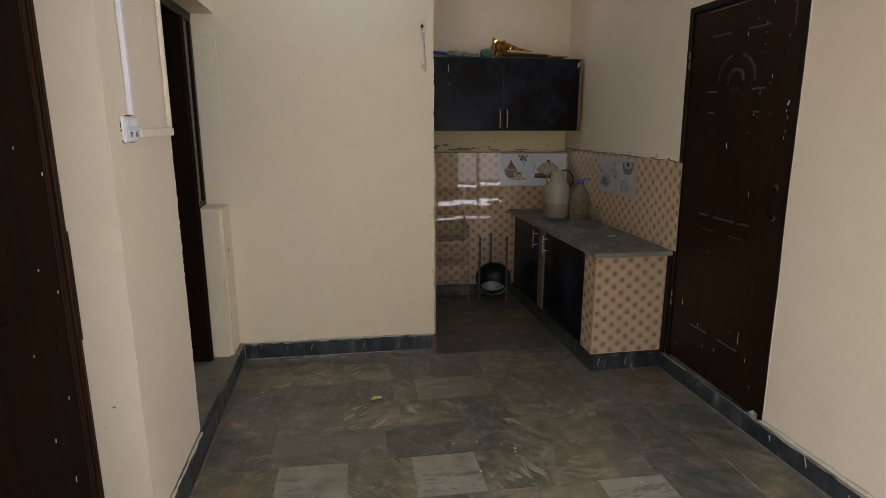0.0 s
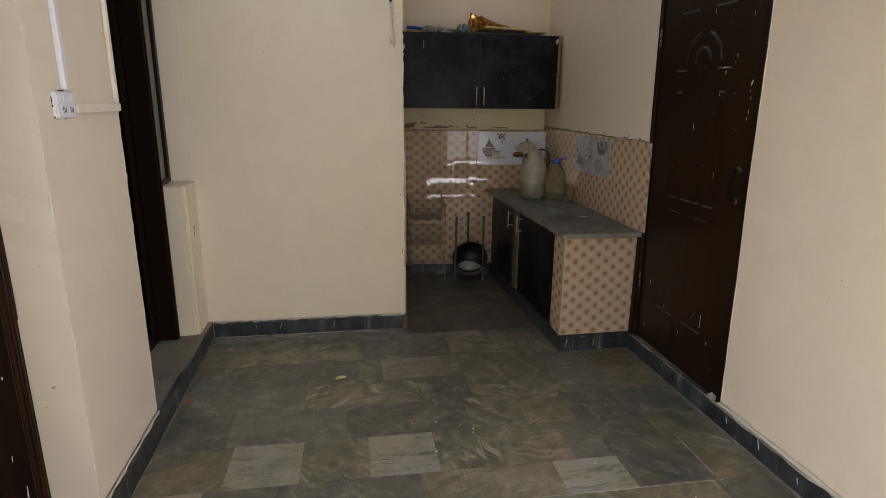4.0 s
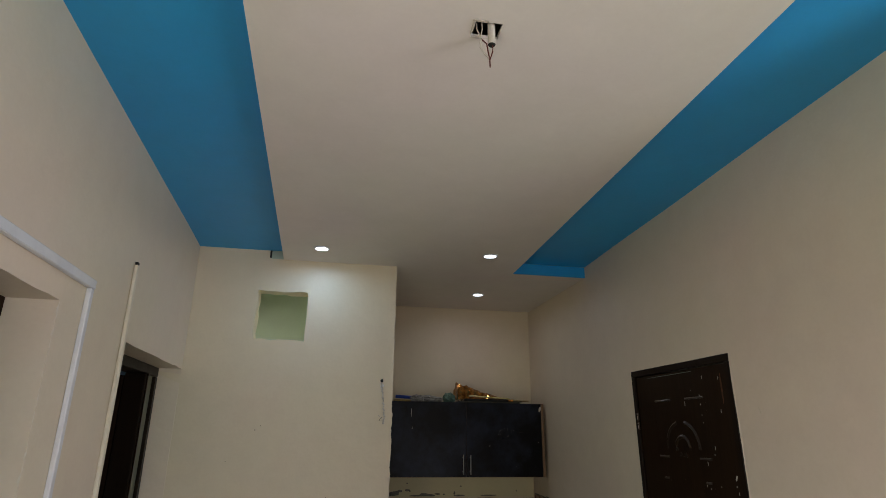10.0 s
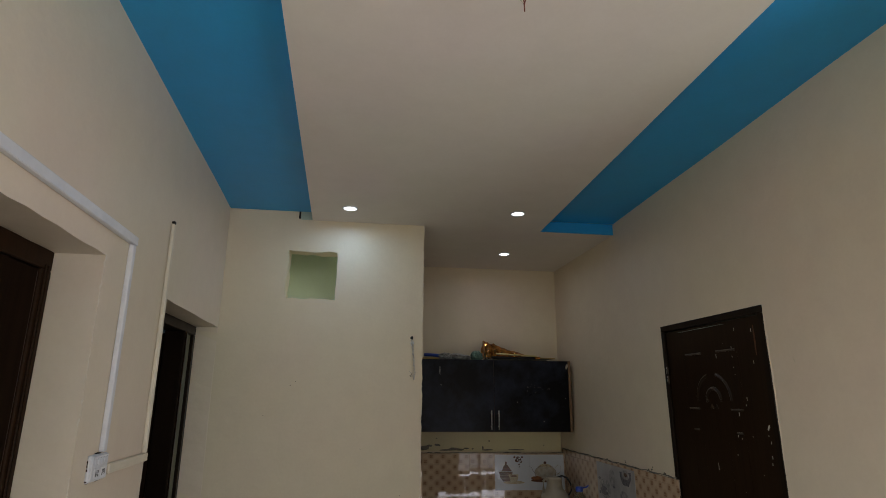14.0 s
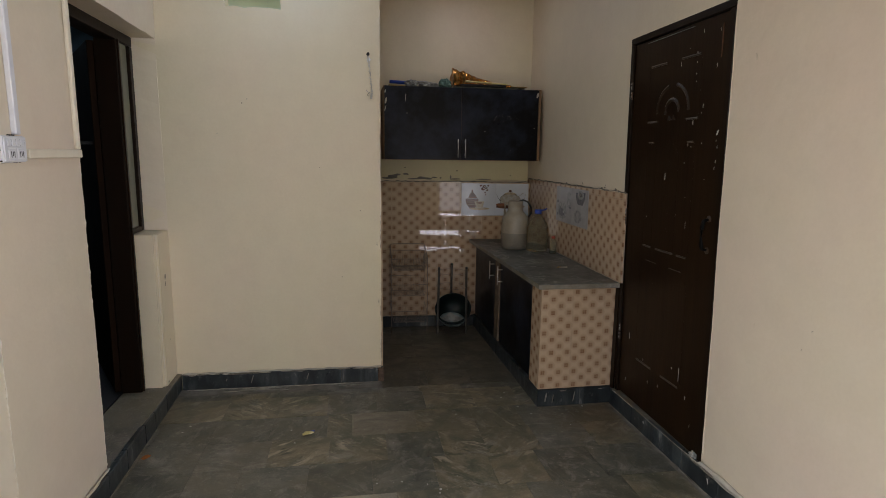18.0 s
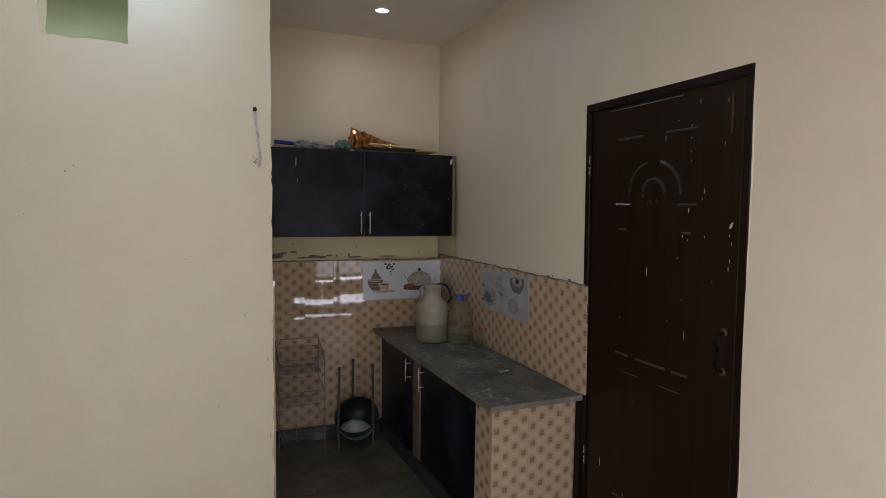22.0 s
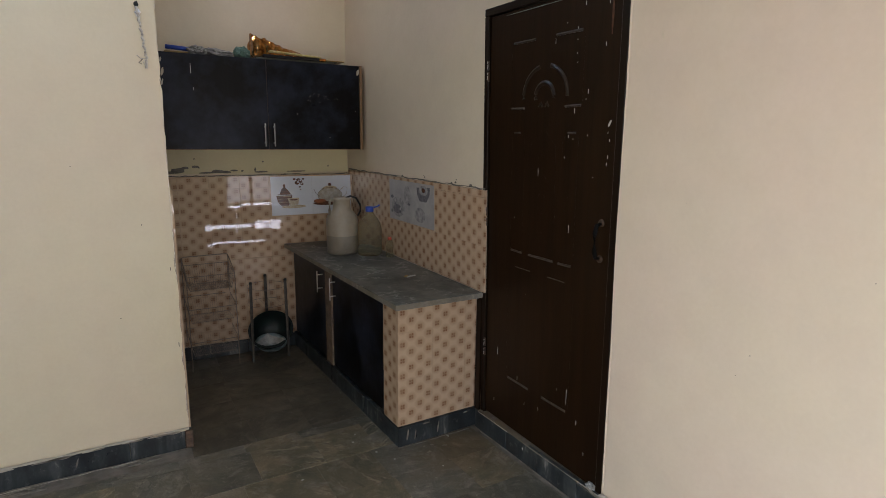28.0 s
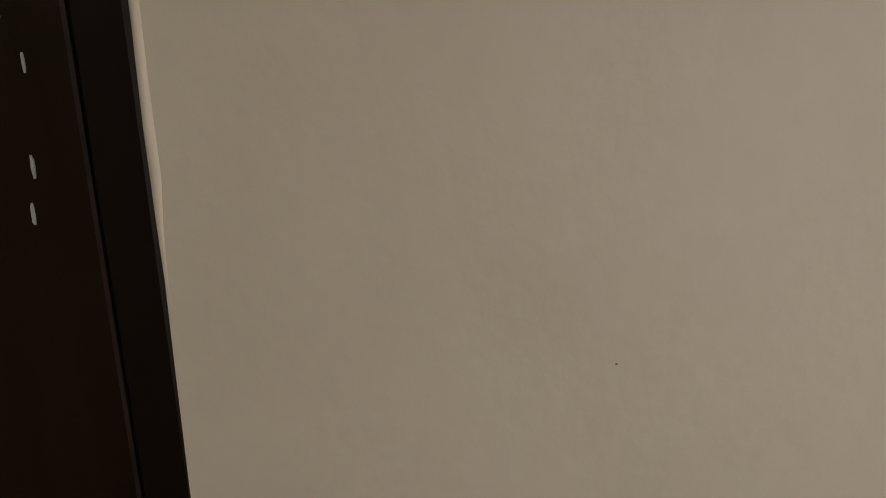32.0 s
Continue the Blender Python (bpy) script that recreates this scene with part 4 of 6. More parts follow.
def tile_mesh(w, d, t, mat, bevel=0.0015):
    key = (round(w, 4), round(d, 4), t, mat.name)
    if key not in tile_cache:
        bm = bmesh.new()
        lo = [bm.verts.new(p) for p in ((0, 0, -t), (w, 0, -t), (w, d, -t), (0, d, -t))]
        md = [bm.verts.new(p) for p in ((0, 0, -bevel), (w, 0, -bevel), (w, d, -bevel), (0, d, -bevel))]
        hi = [bm.verts.new(p) for p in ((bevel, bevel, 0), (w - bevel, bevel, 0), (w - bevel, d - bevel, 0), (bevel, d - bevel, 0))]
        for a, b in ((lo, md), (md, hi)):
            for i in range(4):
                bm.faces.new((a[i], a[(i + 1) % 4], b[(i + 1) % 4], b[i]))
        bm.faces.new(hi)
        bm.faces.new(lo[::-1])
        tile_cache[key] = finish("tile", bm, mat)
    return tile_cache[key]


def piece(name, mesh, parent, m):
    ob = new(name, mesh)
    ob.parent = parent
    ob.matrix_local = m
    return ob


floor = slab("floor", lambda a, b, d: (a, b, ground_z(b) - 0.003 - d), (-2.7, 0.01), (YB, ALY + 0.01), 0.0105, [], M_GROUT, 0, 0.3, 30)
rnd = random.Random(12)
rows = [ALY, 1.0, 0.71, 0.42, 0.14, -0.125, -0.205, -0.485, -0.765, -1.043, -1.338, -1.645, -1.868]
while rows[-1] > YB + 0.1:
    rows.append(max(YB, rows[-1] - 0.292))
# tiles that stand out, by their row: x from, x to, stone
SPECIAL = {-0.205: ((-2.60, -2.31, M_FLOOR_DARK),),
           -0.485: ((-2.30, -1.99, M_FLOOR_FALL),),
           -0.765: ((-2.60, -2.31, M_FLOOR_DARK), (-1.565, -1.205, M_FLOOR_PALE_BROWN), (-1.205, -0.87, M_FLOOR_FALL)),
           -1.043: ((-2.60, -2.31, M_FLOOR_GREY), (-1.98, -1.68, M_FLOOR_RISE), (-1.68, -1.385, M_FLOOR_FALL), (-1.385, -1.10, M_FLOOR_DARK), (-1.10, -0.87, M_FLOOR_FALL), (-0.87, -0.58, M_FLOOR_RISE)),
           -1.338: ((-2.60, -2.31, M_FLOOR_DARK), (-2.085, -1.77, M_FLOOR_GREY), (-1.77, -1.47, M_FLOOR_DARK), (-1.47, -1.17, M_FLOOR_DARK), (-0.64, -0.36, M_FLOOR_DARK)),
           -1.645: ((-2.26, -1.955, M_FLOOR_PALE), (-1.955, -1.665, M_FLOOR), (-1.665, -1.368, M_FLOOR_PALE), (-0.60, -0.30, M_FLOOR_DARK)),
           -1.868: ((-2.61, -2.325, M_FLOOR_PALE), (-2.325, -2.04, M_FLOOR_DARK), (-2.04, -1.755, M_FLOOR_DARK), (-1.755, -1.46, M_FLOOR_DARK), (-0.885, -0.59, M_FLOOR_PALE), (-0.59, -0.24, M_FLOOR_DARK))}
for ya, yb in zip(rows, rows[1:]):
    x = XL + 0.03 if yb < -0.15 else ALX + 0.002
    marked = SPECIAL.get(yb, ())
    while x < -0.02:
        here = next((k for k in marked if abs(k[0] - x) < 0.012), None)
        if here:
            nx, stone = here[1], here[2]
        else:
            nx, stone = x + rnd.choice((0.305, 0.295, 0.28, 0.305)), rnd.choice((M_FLOOR, M_FLOOR, M_FLOOR, M_FLOOR_DARK, M_FLOOR_GREY))
            # kitchen rows are darker and browner, most of all at the back
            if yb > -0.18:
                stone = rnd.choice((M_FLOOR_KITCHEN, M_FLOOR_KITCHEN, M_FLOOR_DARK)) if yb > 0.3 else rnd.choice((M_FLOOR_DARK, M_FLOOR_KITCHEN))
            for k in marked:
                if x + 0.012 < k[0] < nx + 0.13:
                    nx = k[0]
                    break
        if -0.012 - nx < 0.06:
            nx = -0.012
        g = 0.0004
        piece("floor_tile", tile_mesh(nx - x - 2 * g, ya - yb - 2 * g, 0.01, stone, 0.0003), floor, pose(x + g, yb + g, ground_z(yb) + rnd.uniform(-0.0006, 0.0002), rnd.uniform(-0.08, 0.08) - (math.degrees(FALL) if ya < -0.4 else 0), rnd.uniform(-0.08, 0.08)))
        x = nx
# two joints filled with pale cement
M_PALEGROUT = plain("pale_joint_cement", (0.36, 0.32, 0.26), 0.9, 0, (0.16, 0.14, 0.11), 30)
for nm, x0, x1, y0, y1 in (("trim_joint_cross", -1.98, -0.22, -1.8695, -1.8665), ("trim_joint_along", -2.0415, -2.0385, -1.95, -1.745), ("trim_joint_side", -0.2415, -0.2385, -2.16, -1.55)):
    zc = ground_z((y0 + y1) / 2)
    solid(nm, new_box(x0, x1, y0, y1, zc - 0.003, zc + 0.0009), M_PALEGROUT, "", "", "structure")
# unseen floor behind the walk, out to the added widening
solid("floor_rear", new_box(0.012, XW, YB, -2.951, -0.0135, 0.05), M_FLOOR, "", "", "structure")


def run_of(name, m, length, height, thick, mat, size=0.3, seed=1, parent=None, cuts=()):
    """Skirting pieces set side by side; local x along, z up, y out of the wall is negative."""
    r = random.Random(seed)
    p = thing(name, "dark slate marble skirting with chipped plaster above", "baseboard", m) if parent is None else parent
    p["kind"] = "structure"
    x = 0.0
    while x < length - 0.01:
        later = [k for k in cuts if k > x + 0.005]
        w = later[0] - x if later else min(size * r.uniform(0.85, 1.1), length - x)
        if length - x - w < 0.05:
            w = length - x
        bm = bmesh.new()
        box(bm, 0.001, w - 0.001, -thick, 0.0, 0.0, height + r.uniform(-0.003, 0.001), 0.002)
        ob = part("skirting_piece", bm, mat, p)
        ob.matrix_local = pose(x, r.uniform(-0.001, 0.001), 0.0005)
        x += w
    return p


def plaster_bead(name, m, length, z, thick, seed, mat=None):
    """Rough plaster and spilt paint along the top of the skirting."""
    r = random.Random(seed)
    n = max(4, int(length / 0.035))
    pts, rad = [], []
    for i in range(n + 1):
        pts.append((length * i / n, -thick * 0.45 + r.uniform(-0.002, 0.002), z + r.uniform(-0.0015, 0.0025)))
        rad.append(thick * r.uniform(0.12, 0.38))
    ob = solid(name, new_tube(pts, rad, 6, False, 0.45), mat or M_PLASTER, "", "", "structure")
    ob.matrix_world = m
    return ob


ST = 0.026
run_of("baseboard_left", pose(xl(-0.55), -0.55, 0, 0, 0, 91.6), 0.55, SK - 0.003, ST, M_SKIRT, 0.24, 3)
run_of("baseboard_left_rear", pose(xl(YB), YB, ground_z(YB), 0, math.degrees(FALL), 91.6), 5.05, SK - 0.003, ST, M_SKIRT, 0.24, 13)
run_of("baseboard_washroom", pose(XL + ST, 0, 0), ALX - XL - ST - 0.02, SK - 0.005, 0.02, M_SKIRT, 0.27, 5, None, (0.997, 1.236))
run_of("baseboard_right", pose(lean_x(0.05), -0.54, 0, 0, -math.degrees(FALL), -90), 2.9, SK - 0.0035, 0.02, M_SKIRT, 0.27, 6)
run_of("baseboard_kitchen_back", pose(ALX, ALY - 0.072, 0, 0, 0, -3.0), 0.94, SK - 0.01, 0.012, M_SKIRT, 0.3, 7)
run_of("baseboard_kitchen_left", pose(ALX, 0.0, 0, 0, 0, 90), ALY - 0.03, SK - 0.01, 0.012, M_SKIRT, 0.3, 8)
plaster_bead("trim_plaster_left", pose(xl(-1.80), -1.80, SK + ground_z(-1.8), 0, math.degrees(FALL), 91.6), 0.65, 0.0, ST, 1)
plaster_bead("trim_plaster_washroom", pose(XL + ST, 0, SK - 0.001), ALX - XL - ST, 0.0, 0.034, 2)
plaster_bead("trim_plaster_right", pose(lean_x(SK), DR[0] - 0.005, SK + ground_z(DR[0]), 0, -math.degrees(FALL), -90), 2.0, 0.0, 0.022, 3)
plaster_bead("trim_plaster_floor", pose(XL + ST + 0.03, -0.026, 0.001), 1.0, 0.0, 0.012, 9)

TW, TH, TT = 0.2, 0.25, 0.008


def tile_field(name, m, u0, u1, z0, z1, top, skip=(), seed=1, lean=0.0, start=0.0):
    """Patterned wall tiles on a wall; local x along, z up, y into the wall. Rows are counted down from top."""
    p = solid(name, new_box(u0, u1, -0.001, 0.004, z0, z1), M_TGROUT, "", "", "structure")
    p.matrix_world = m
    r = random.Random(seed)
    zs, z = [z1], top
    while z > z0 + 0.01:
        if z < z1 - 0.005:
            zs.append(z)
        z -= TH
    zs.append(z0)
    x = u0 - start
    xs = [u0]
    while x < u1 - 0.01:
        x += TW
        if x > u0 + 0.02:
            xs.append(min(x, u1))
    for za, zb in zip(zs, zs[1:]):
        for xa, xb in zip(xs, xs[1:]):
            if xb - xa < 0.008 or any(a < (xa + xb) / 2 < b and c < (za + zb) / 2 < d for a, b, c, d in skip):
                continue
            g = 0.0004
            ob = new("wall_tile", wall_tile_mesh(xb - xa - 2 * g, za - zb - 2 * g))
            ob.parent = p
            ob.matrix_local = pose(xa + g, -0.001, zb + g, lean + r.uniform(-0.2, 0.2), 0, r.uniform(-0.2, 0.2))
    return p


wall_cache = {}


def wall_tile_mesh(w, h):
    key = (round(w, 4), round(h, 4))
    if key not in wall_cache:
        b = 0.0006
        bm = bmesh.new()
        lo = [bm.verts.new(p) for p in ((0, 0, 0), (w, 0, 0), (w, 0, h), (0, 0, h))]
        md = [bm.verts.new(p) for p in ((0, -TT + b, 0), (w, -TT + b, 0), (w, -TT + b, h), (0, -TT + b, h))]
        hi = [bm.verts.new(p) for p in ((b, -TT, b), (w - b, -TT, b), (w - b, -TT, h - b), (b, -TT, h - b))]
        for a, c in ((lo, md), (md, hi)):
            for i in range(4):
                bm.faces.new((a[i], a[(i + 1) % 4], c[(i + 1) % 4], c[i]))
        bm.faces.new(hi)
        bm.faces.new(lo[::-1])
        wall_cache[key] = finish("wall_tile", bm, M_TILE)
    return wall_cache[key]


CT = 0.777                                   # counter top
DECOR1 = (-0.612, -0.016, 0.985, 1.268)
DECOR2 = (0.515, -0.088, 1.025, 1.288)        # y from, y to, z
LEANT = pose(ALX, ALY - 0.006 - 1.28 * math.sin(radians(LEAN)), 0, -LEAN, 0, -3.0) @ pose(-ALX, 0, 0)
tile_field("wall_tiles_back", LEANT, ALX + 0.012, -0.001, SK - 0.008, 1.277, 1.19, [], 4, 0.0, 0.065)
tile_field("wall_tiles_right", pose(lean_x(0) - 0.006, ALY - 0.016, 0, 0.9, 0, -90), 0.0, ALY + 0.588, CT + 0.001, 1.305, 1.268, [], 5)
tile_field("wall_tiles_left", pose(ALX + 0.003, 0.006, 0, 0, 0, 90), 0.0, ALY - 0.03, SK - 0.008, 1.305, 1.19, [], 6)
solid("trim_tile_bed_back", new_box(ALX + 0.04, -0.002, 0.0045, 0.055, SK, 1.276), M_PLASTER, "", "", "structure").matrix_world = LEANT
# rough mortar along the top of the tiles
for nm, m, ln, sd in (("trim_mortar_back", LEANT @ pose(ALX + 0.04, 0.0, 1.281), -ALX - 0.05, 4), ("trim_mortar_right", pose(lean_x(1.3) - 0.004, ALY - 0.02, 1.309, 0, 0, -90), ALY + 0.57, 5)):
    r = random.Random(sd)
    pts, rad = [], []
    for i in range(41):
        pts.append((ln * i / 40, -0.004 + r.uniform(-0.002, 0.002), r.uniform(-0.003, 0.004)))
        rad.append(r.uniform(0.002, 0.0065))
    ob = solid(nm, new_tube(pts, rad, 6, False, 0.8), M_CEMENT, "", "", "structure")
    ob.matrix_world = m
# bare yellowish band between tiles and cabinet, with cement smears
solid("trim_yellow_band", new_box(ALX + 0.03, -0.002, ALY - 0.004, ALY + 0.002, 1.292, 1.468), M_YELLOW, "", "", "structure")
smears = thing("cement_smears", "grey cement smears on the wall above the kitchen tiles", "stain", pose(0, ALY, 0))
for i, (u, v, a, b) in enumerate(((-1.205, 1.318, 0.10, 0.040), (-1.16, 1.336, 0.05, 0.020), (-1.255, 1.306, 0.10, 0.018), (-1.095, 1.342, 0.045, 0.018), (-1.075, 1.335, 0.014, 0.010), (-0.955, 1.308, 0.10, 0.026),
                                  (-0.90, 1.303, 0.08, 0.018), (-0.845, 1.312, 0.05, 0.014), (-0.79, 1.309, 0.02, 0.012), (-0.70, 1.318, 0.016, 0.026), (-0.66, 1.30, 0.11, 0.014), (-0.645, 1.372, 0.014, 0.012),
                                  (-1.02, 1.30, 0.14, 0.012), (-0.40, 1.300, 0.16, 0.010), (-0.16, 1.335, 0.012, 0.012), (-1.10, 1.395, 0.016, 0.008))):
    part("smear", splash(u, v, a, b, 0, -0.006, i), M_CEMENT, smears)
spots = thing("mortar_crumbs", "dark mortar crumbs along the top edge of the side tiles", "stain", pose(lean_x(1.33), 0, 0, 0, 0, -90))
for i, (yy, zz, s) in enumerate(((0.05, 1.335, 0.018), (0.06, 1.345, 0.01), (-0.30, 1.33, 0.02), (-0.31, 1.345, 0.012), (-0.26, 1.325, 0.02), (0.35, 1.325, 0.02), (-0.45, 1.325, 0.03))):
    part("crumb", splash(-yy, zz - 0.008, s * 0.8, s * 0.5, 0, -0.003, i), M_CEMENT, spots)


def print_shape(pts, y, mat, parent, name):
    bm = bmesh.new()
    f = [bm.verts.new((a, y - 0.0008, b)) for a, b in pts]
    k = [bm.verts.new((a, y + 0.0005, b)) for a, b in pts]
    bm.faces.new(f)
    for i in range(len(pts)):
        bm.faces.new((f[i], f[(i + 1) % len(pts)], k[(i + 1) % len(pts)], k[i]))
    return part(name, bm, mat, parent)


def ellipse(u, v, a, b, a0=0, a1=360, n=18):
    return [(u + a * math.cos(radians(a0 + (a1 - a0) * i / n)), v + b * math.sin(radians(a0 + (a1 - a0) * i / n))) for i in range(n + (0 if a1 - a0 == 360 else 1))]


def ellipse3(u, v, a, b, y):
    return [(p, y - 0.0006, q) for p, q in ellipse(u, v, a, b)]


# decor tiles: teapot pictures on the back wall
decor = thing("decor_tile_panel", "glossy white decor tiles printed with a sugar bowl, cup and teapot", "tile panel", LEANT @ pose(DECOR1[0], -0.0028, DECOR1[2]))
for i in range(2):
    part("decor_tile", new_box(i * 0.298 + 0.0002, i * 0.298 + 0.2978, -0.009, 0, 0.001, 0.282, 0.0015), M_DECOR, decor)
Y = -0.0095
print_shape([(0.035, 0.15), (0.06, 0.155), (0.075, 0.19), (0.09, 0.205), (0.10, 0.205), (0.115, 0.19), (0.14, 0.155), (0.15, 0.15)], Y, M_POT, decor, "bowl_lid")
print_shape(ellipse(0.095, 0.215, 0.008, 0.012), Y, M_POT, decor, "lid_knob")
print_shape([(0.035, 0.145), (0.15, 0.145), (0.145, 0.10), (0.12, 0.07), (0.07, 0.07), (0.045, 0.10)], Y, M_POT, decor, "sugar_bowl")
print_shape([(0.115, 0.125), (0.20, 0.125), (0.19, 0.075), (0.13, 0.075)], Y - 0.001, M_POT2, decor, "cup")
print_shape(ellipse(0.16, 0.062, 0.09, 0.012), Y, M_POT2, decor, "saucer")
for a, b, s in ((0.17, 0.262, 0.010), (0.235, 0.262, 0.009), (0.208, 0.205, 0.008), (0.212, 0.185, 0.006), (0.19, 0.235, 0.018), (0.215, 0.245, 0.014), (0.20, 0.255, 0.016), (0.225, 0.225, 0.012)):
    print_shape(ellipse(a, b, s, s * 0.8, n=9), Y, M_POT, decor, "flower")
print_shape(ellipse(0.432, 0.138, 0.094, 0.056), Y, M_POTGREY, decor, "teapot")
print_shape([(0.372, 0.186), (0.492, 0.186), (0.475, 0.199), (0.45, 0.207), (0.414, 0.207), (0.389, 0.199)], Y - 0.001, M_POT2, decor, "teapot_lid")
print_shape(ellipse(0.432, 0.216, 0.013, 0.012, n=12), Y, M_POT, decor, "lid_knob")
part("lid_band", new_tube([(0.366, Y - 0.0008, 0.184), (0.40, Y - 0.0008, 0.190), (0.432, Y - 0.0008, 0.192), (0.465, Y - 0.0008, 0.190), (0.498, Y - 0.0008, 0.184)], 0.004, 6, False, 0.25), M_POT, decor)
part("teapot_spout", new_tube([(0.352, Y, 0.130), (0.326, Y, 0.152), (0.312, Y, 0.182), (0.296, Y, 0.190)], [0.015, 0.010, 0.007, 0.005], 6, False, 0.15), M_POT, decor)
part("teapot_handle", new_tube([(0.512, Y, 0.172), (0.545, Y, 0.200), (0.568, Y, 0.186), (0.558, Y, 0.140), (0.520, Y, 0.116)], 0.006, 6, False, 0.2), M_POT2, decor)
for a in (0.366, 0.399, 0.432, 0.465, 0.498):
    part("teapot_flute", new_tube([(a + (0.432 - a) * 0.25, Y - 0.0006, 0.095), (a, Y - 0.0006, 0.138), (a + (0.432 - a) * 0.2, Y - 0.0006, 0.178)], 0.0018, 5, False, 0.4), M_POT2, decor)
part("teapot_band", new_tube(ellipse3(0.432, 0.138, 0.094, 0.056, Y), 0.003, 5, True, 0.4), M_POT, decor)
print_shape(ellipse(0.415, 0.078, 0.112, 0.015), Y - 0.001, M_POT, decor, "tray")
print_shape(ellipse(0.352, 0.096, 0.046, 0.015), Y - 0.002, M_POTRED, decor, "biscuit")
print_shape(ellipse(0.470, 0.092, 0.034, 0.012), Y - 0.002, M_POTRED, decor, "biscuit")
print_shape(ellipse(0.545, 0.082, 0.018, 0.010), Y, M_POT2, decor, "biscuit")
for a, b, k in ((0.196, 0.24, 0.007), (0.214, 0.25, 0.006), (0.222, 0.228, 0.005), (0.203, 0.254, 0.005)):
    print_shape(ellipse(a, b, k, k * 0.8, n=8), Y - 0.0012, M_DECOR, decor, "petal")
for v in (0.135, 0.118, 0.095):
    part("bowl_band", new_box(0.045, 0.14, Y - 0.0016, Y - 0.0009, v, v + 0.003), M_POT2, decor)
for v in (0.157, 0.172):
    part("lid_stripe", new_box(0.066 + (v - 0.157) * 0.4, 0.126 - (v - 0.157) * 0.4, Y - 0.0016, Y - 0.0009, v, v + 0.0025), M_POTRED, decor)
print_shape(ellipse(0.158, 0.112, 0.030, 0.006), Y - 0.002, M_POT, decor, "cup_drink")
# faded decor tiles on the right wall
decor2 = thing("faded_decor_panel", "faded grey decor tiles printed with crockery, beside the brown door", "tile panel", pose(lean_x(DECOR2[2]) - 0.0085, DECOR2[0], DECOR2[2], 0.9, 0, -90))
for i in range(2):
    part("decor_tile", new_box(i * 0.301 + 0.0002, i * 0.301 + 0.3008, -0.009, 0, 0.001, 0.262, 0.0015), M_DECOR_OLD, decor2)
print_shape(ellipse(0.13, 0.09, 0.095, 0.065), Y, M_PALEPRINT, decor2, "faded_bowl")
print_shape(ellipse(0.12, 0.075, 0.06, 0.03), Y - 0.0012, M_GREYPRINT, decor2, "bowl_shadow")
print_shape(ellipse(0.26, 0.175, 0.045, 0.06), Y, M_PALEPRINT, decor2, "faded_jug")
print_shape([(0.39, 0.235), (0.555, 0.245), (0.55, 0.20), (0.51, 0.155), (0.43, 0.155), (0.40, 0.19)], Y, M_GREYPRINT, decor2, "cup")
print_shape(ellipse(0.475, 0.222, 0.055, 0.03), Y - 0.0012, M_PALEPRINT, decor2, "cup_inside")
print_shape(ellipse(0.48, 0.224, 0.02, 0.014), Y - 0.0024, M_POT, decor2, "cup_drink")
print_shape(ellipse(0.43, 0.07, 0.07, 0.045), Y, M_PALEPRINT, decor2, "faded_saucer")
rs = random.Random(31)
for i in range(10):
    a, b = rs.uniform(0.04, 0.30), rs.uniform(0.04, 0.19)
    print_shape(ellipse(a, b, rs.uniform(0.008, 0.022), rs.uniform(0.006, 0.014), n=9), Y - 0.0018, rs.choice((M_GREYPRINT, M_DECOR_OLD)), decor2, "faded_petal")

# ---------------------------------------------------------------- kitchen counter
counter_top = thing("worktop", "grey veined marble worktop on the tiled kitchen base", "worktop", pose(0, 0, CT - 0.03))
bm = bmesh.new()
lo, hi = [[bm.verts.new((x, y, z)) for x, y in ((-0.487, -0.589), (0.006, -0.589), (0.006, ALY - 0.018), (-0.536, ALY - 0.018))] for z in (0.0, 0.03)]
bm.faces.new(hi)
bm.faces.new(lo[::-1])
for i in range(4):
    bm.faces.new((lo[i], lo[(i + 1) % 4], hi[(i + 1) % 4], hi[i]))
bmesh.ops.bevel(bm, geom=bm.edges[:], offset=0.002, segments=1, affect="EDGES")
part("slab", bm, M_COUNTER, counter_top)
part("front_edge", new_box(-0.490, -0.4875, -0.589, ALY - 0.06, 0.002, 0.028, 0.001), M_EDGE, counter_top, "pale sawn edge").matrix_local = pose(-0.487, -0.589, 0, 0, 0, 1.51) @ pose(0.487, 0.589, 0)
part("end_edge", new_box(-0.490, 0.008, -0.592, -0.5895, 0.002, 0.028, 0.001), M_EDGE, counter_top, "pale sawn edge")
base = thing("kitchen_base_cabinet", "low kitchen base with black doors, tiled end and slate plinth", "cabinet", pose(-0.45, -0.53, 0, 0, 0, 1.5) @ pose(0.45, 0.53, 0))
part("carcass", new_box(-0.415, -0.022, -0.520, ALY - 0.02, SK, CT - 0.031), M_DARKHOLE, base)
for i, (a, b) in enumerate(((-0.538, -0.1), (-0.1, 0.4), (0.4, 0.9), (0.9, ALY - 0.03))):
    part("plinth", new_box(-0.453, -0.43, a + 0.001, b - 0.001, 0.0005, SK, 0.002), M_SKIRT, base)
part("plinth", new_box(-0.4525, 0.026, -0.5385, -0.515, 0.0005, SK, 0.002), M_SKIRT, base)
for ya, yb in ((-0.36, 0.385), (0.50, 1.16)):
    d = part("cabinet_door", new_box(-0.437, -0.4155, ya, yb, SK + 0.006, CT - 0.045, 0.0025), M_BLACK, base, "black laminate door")
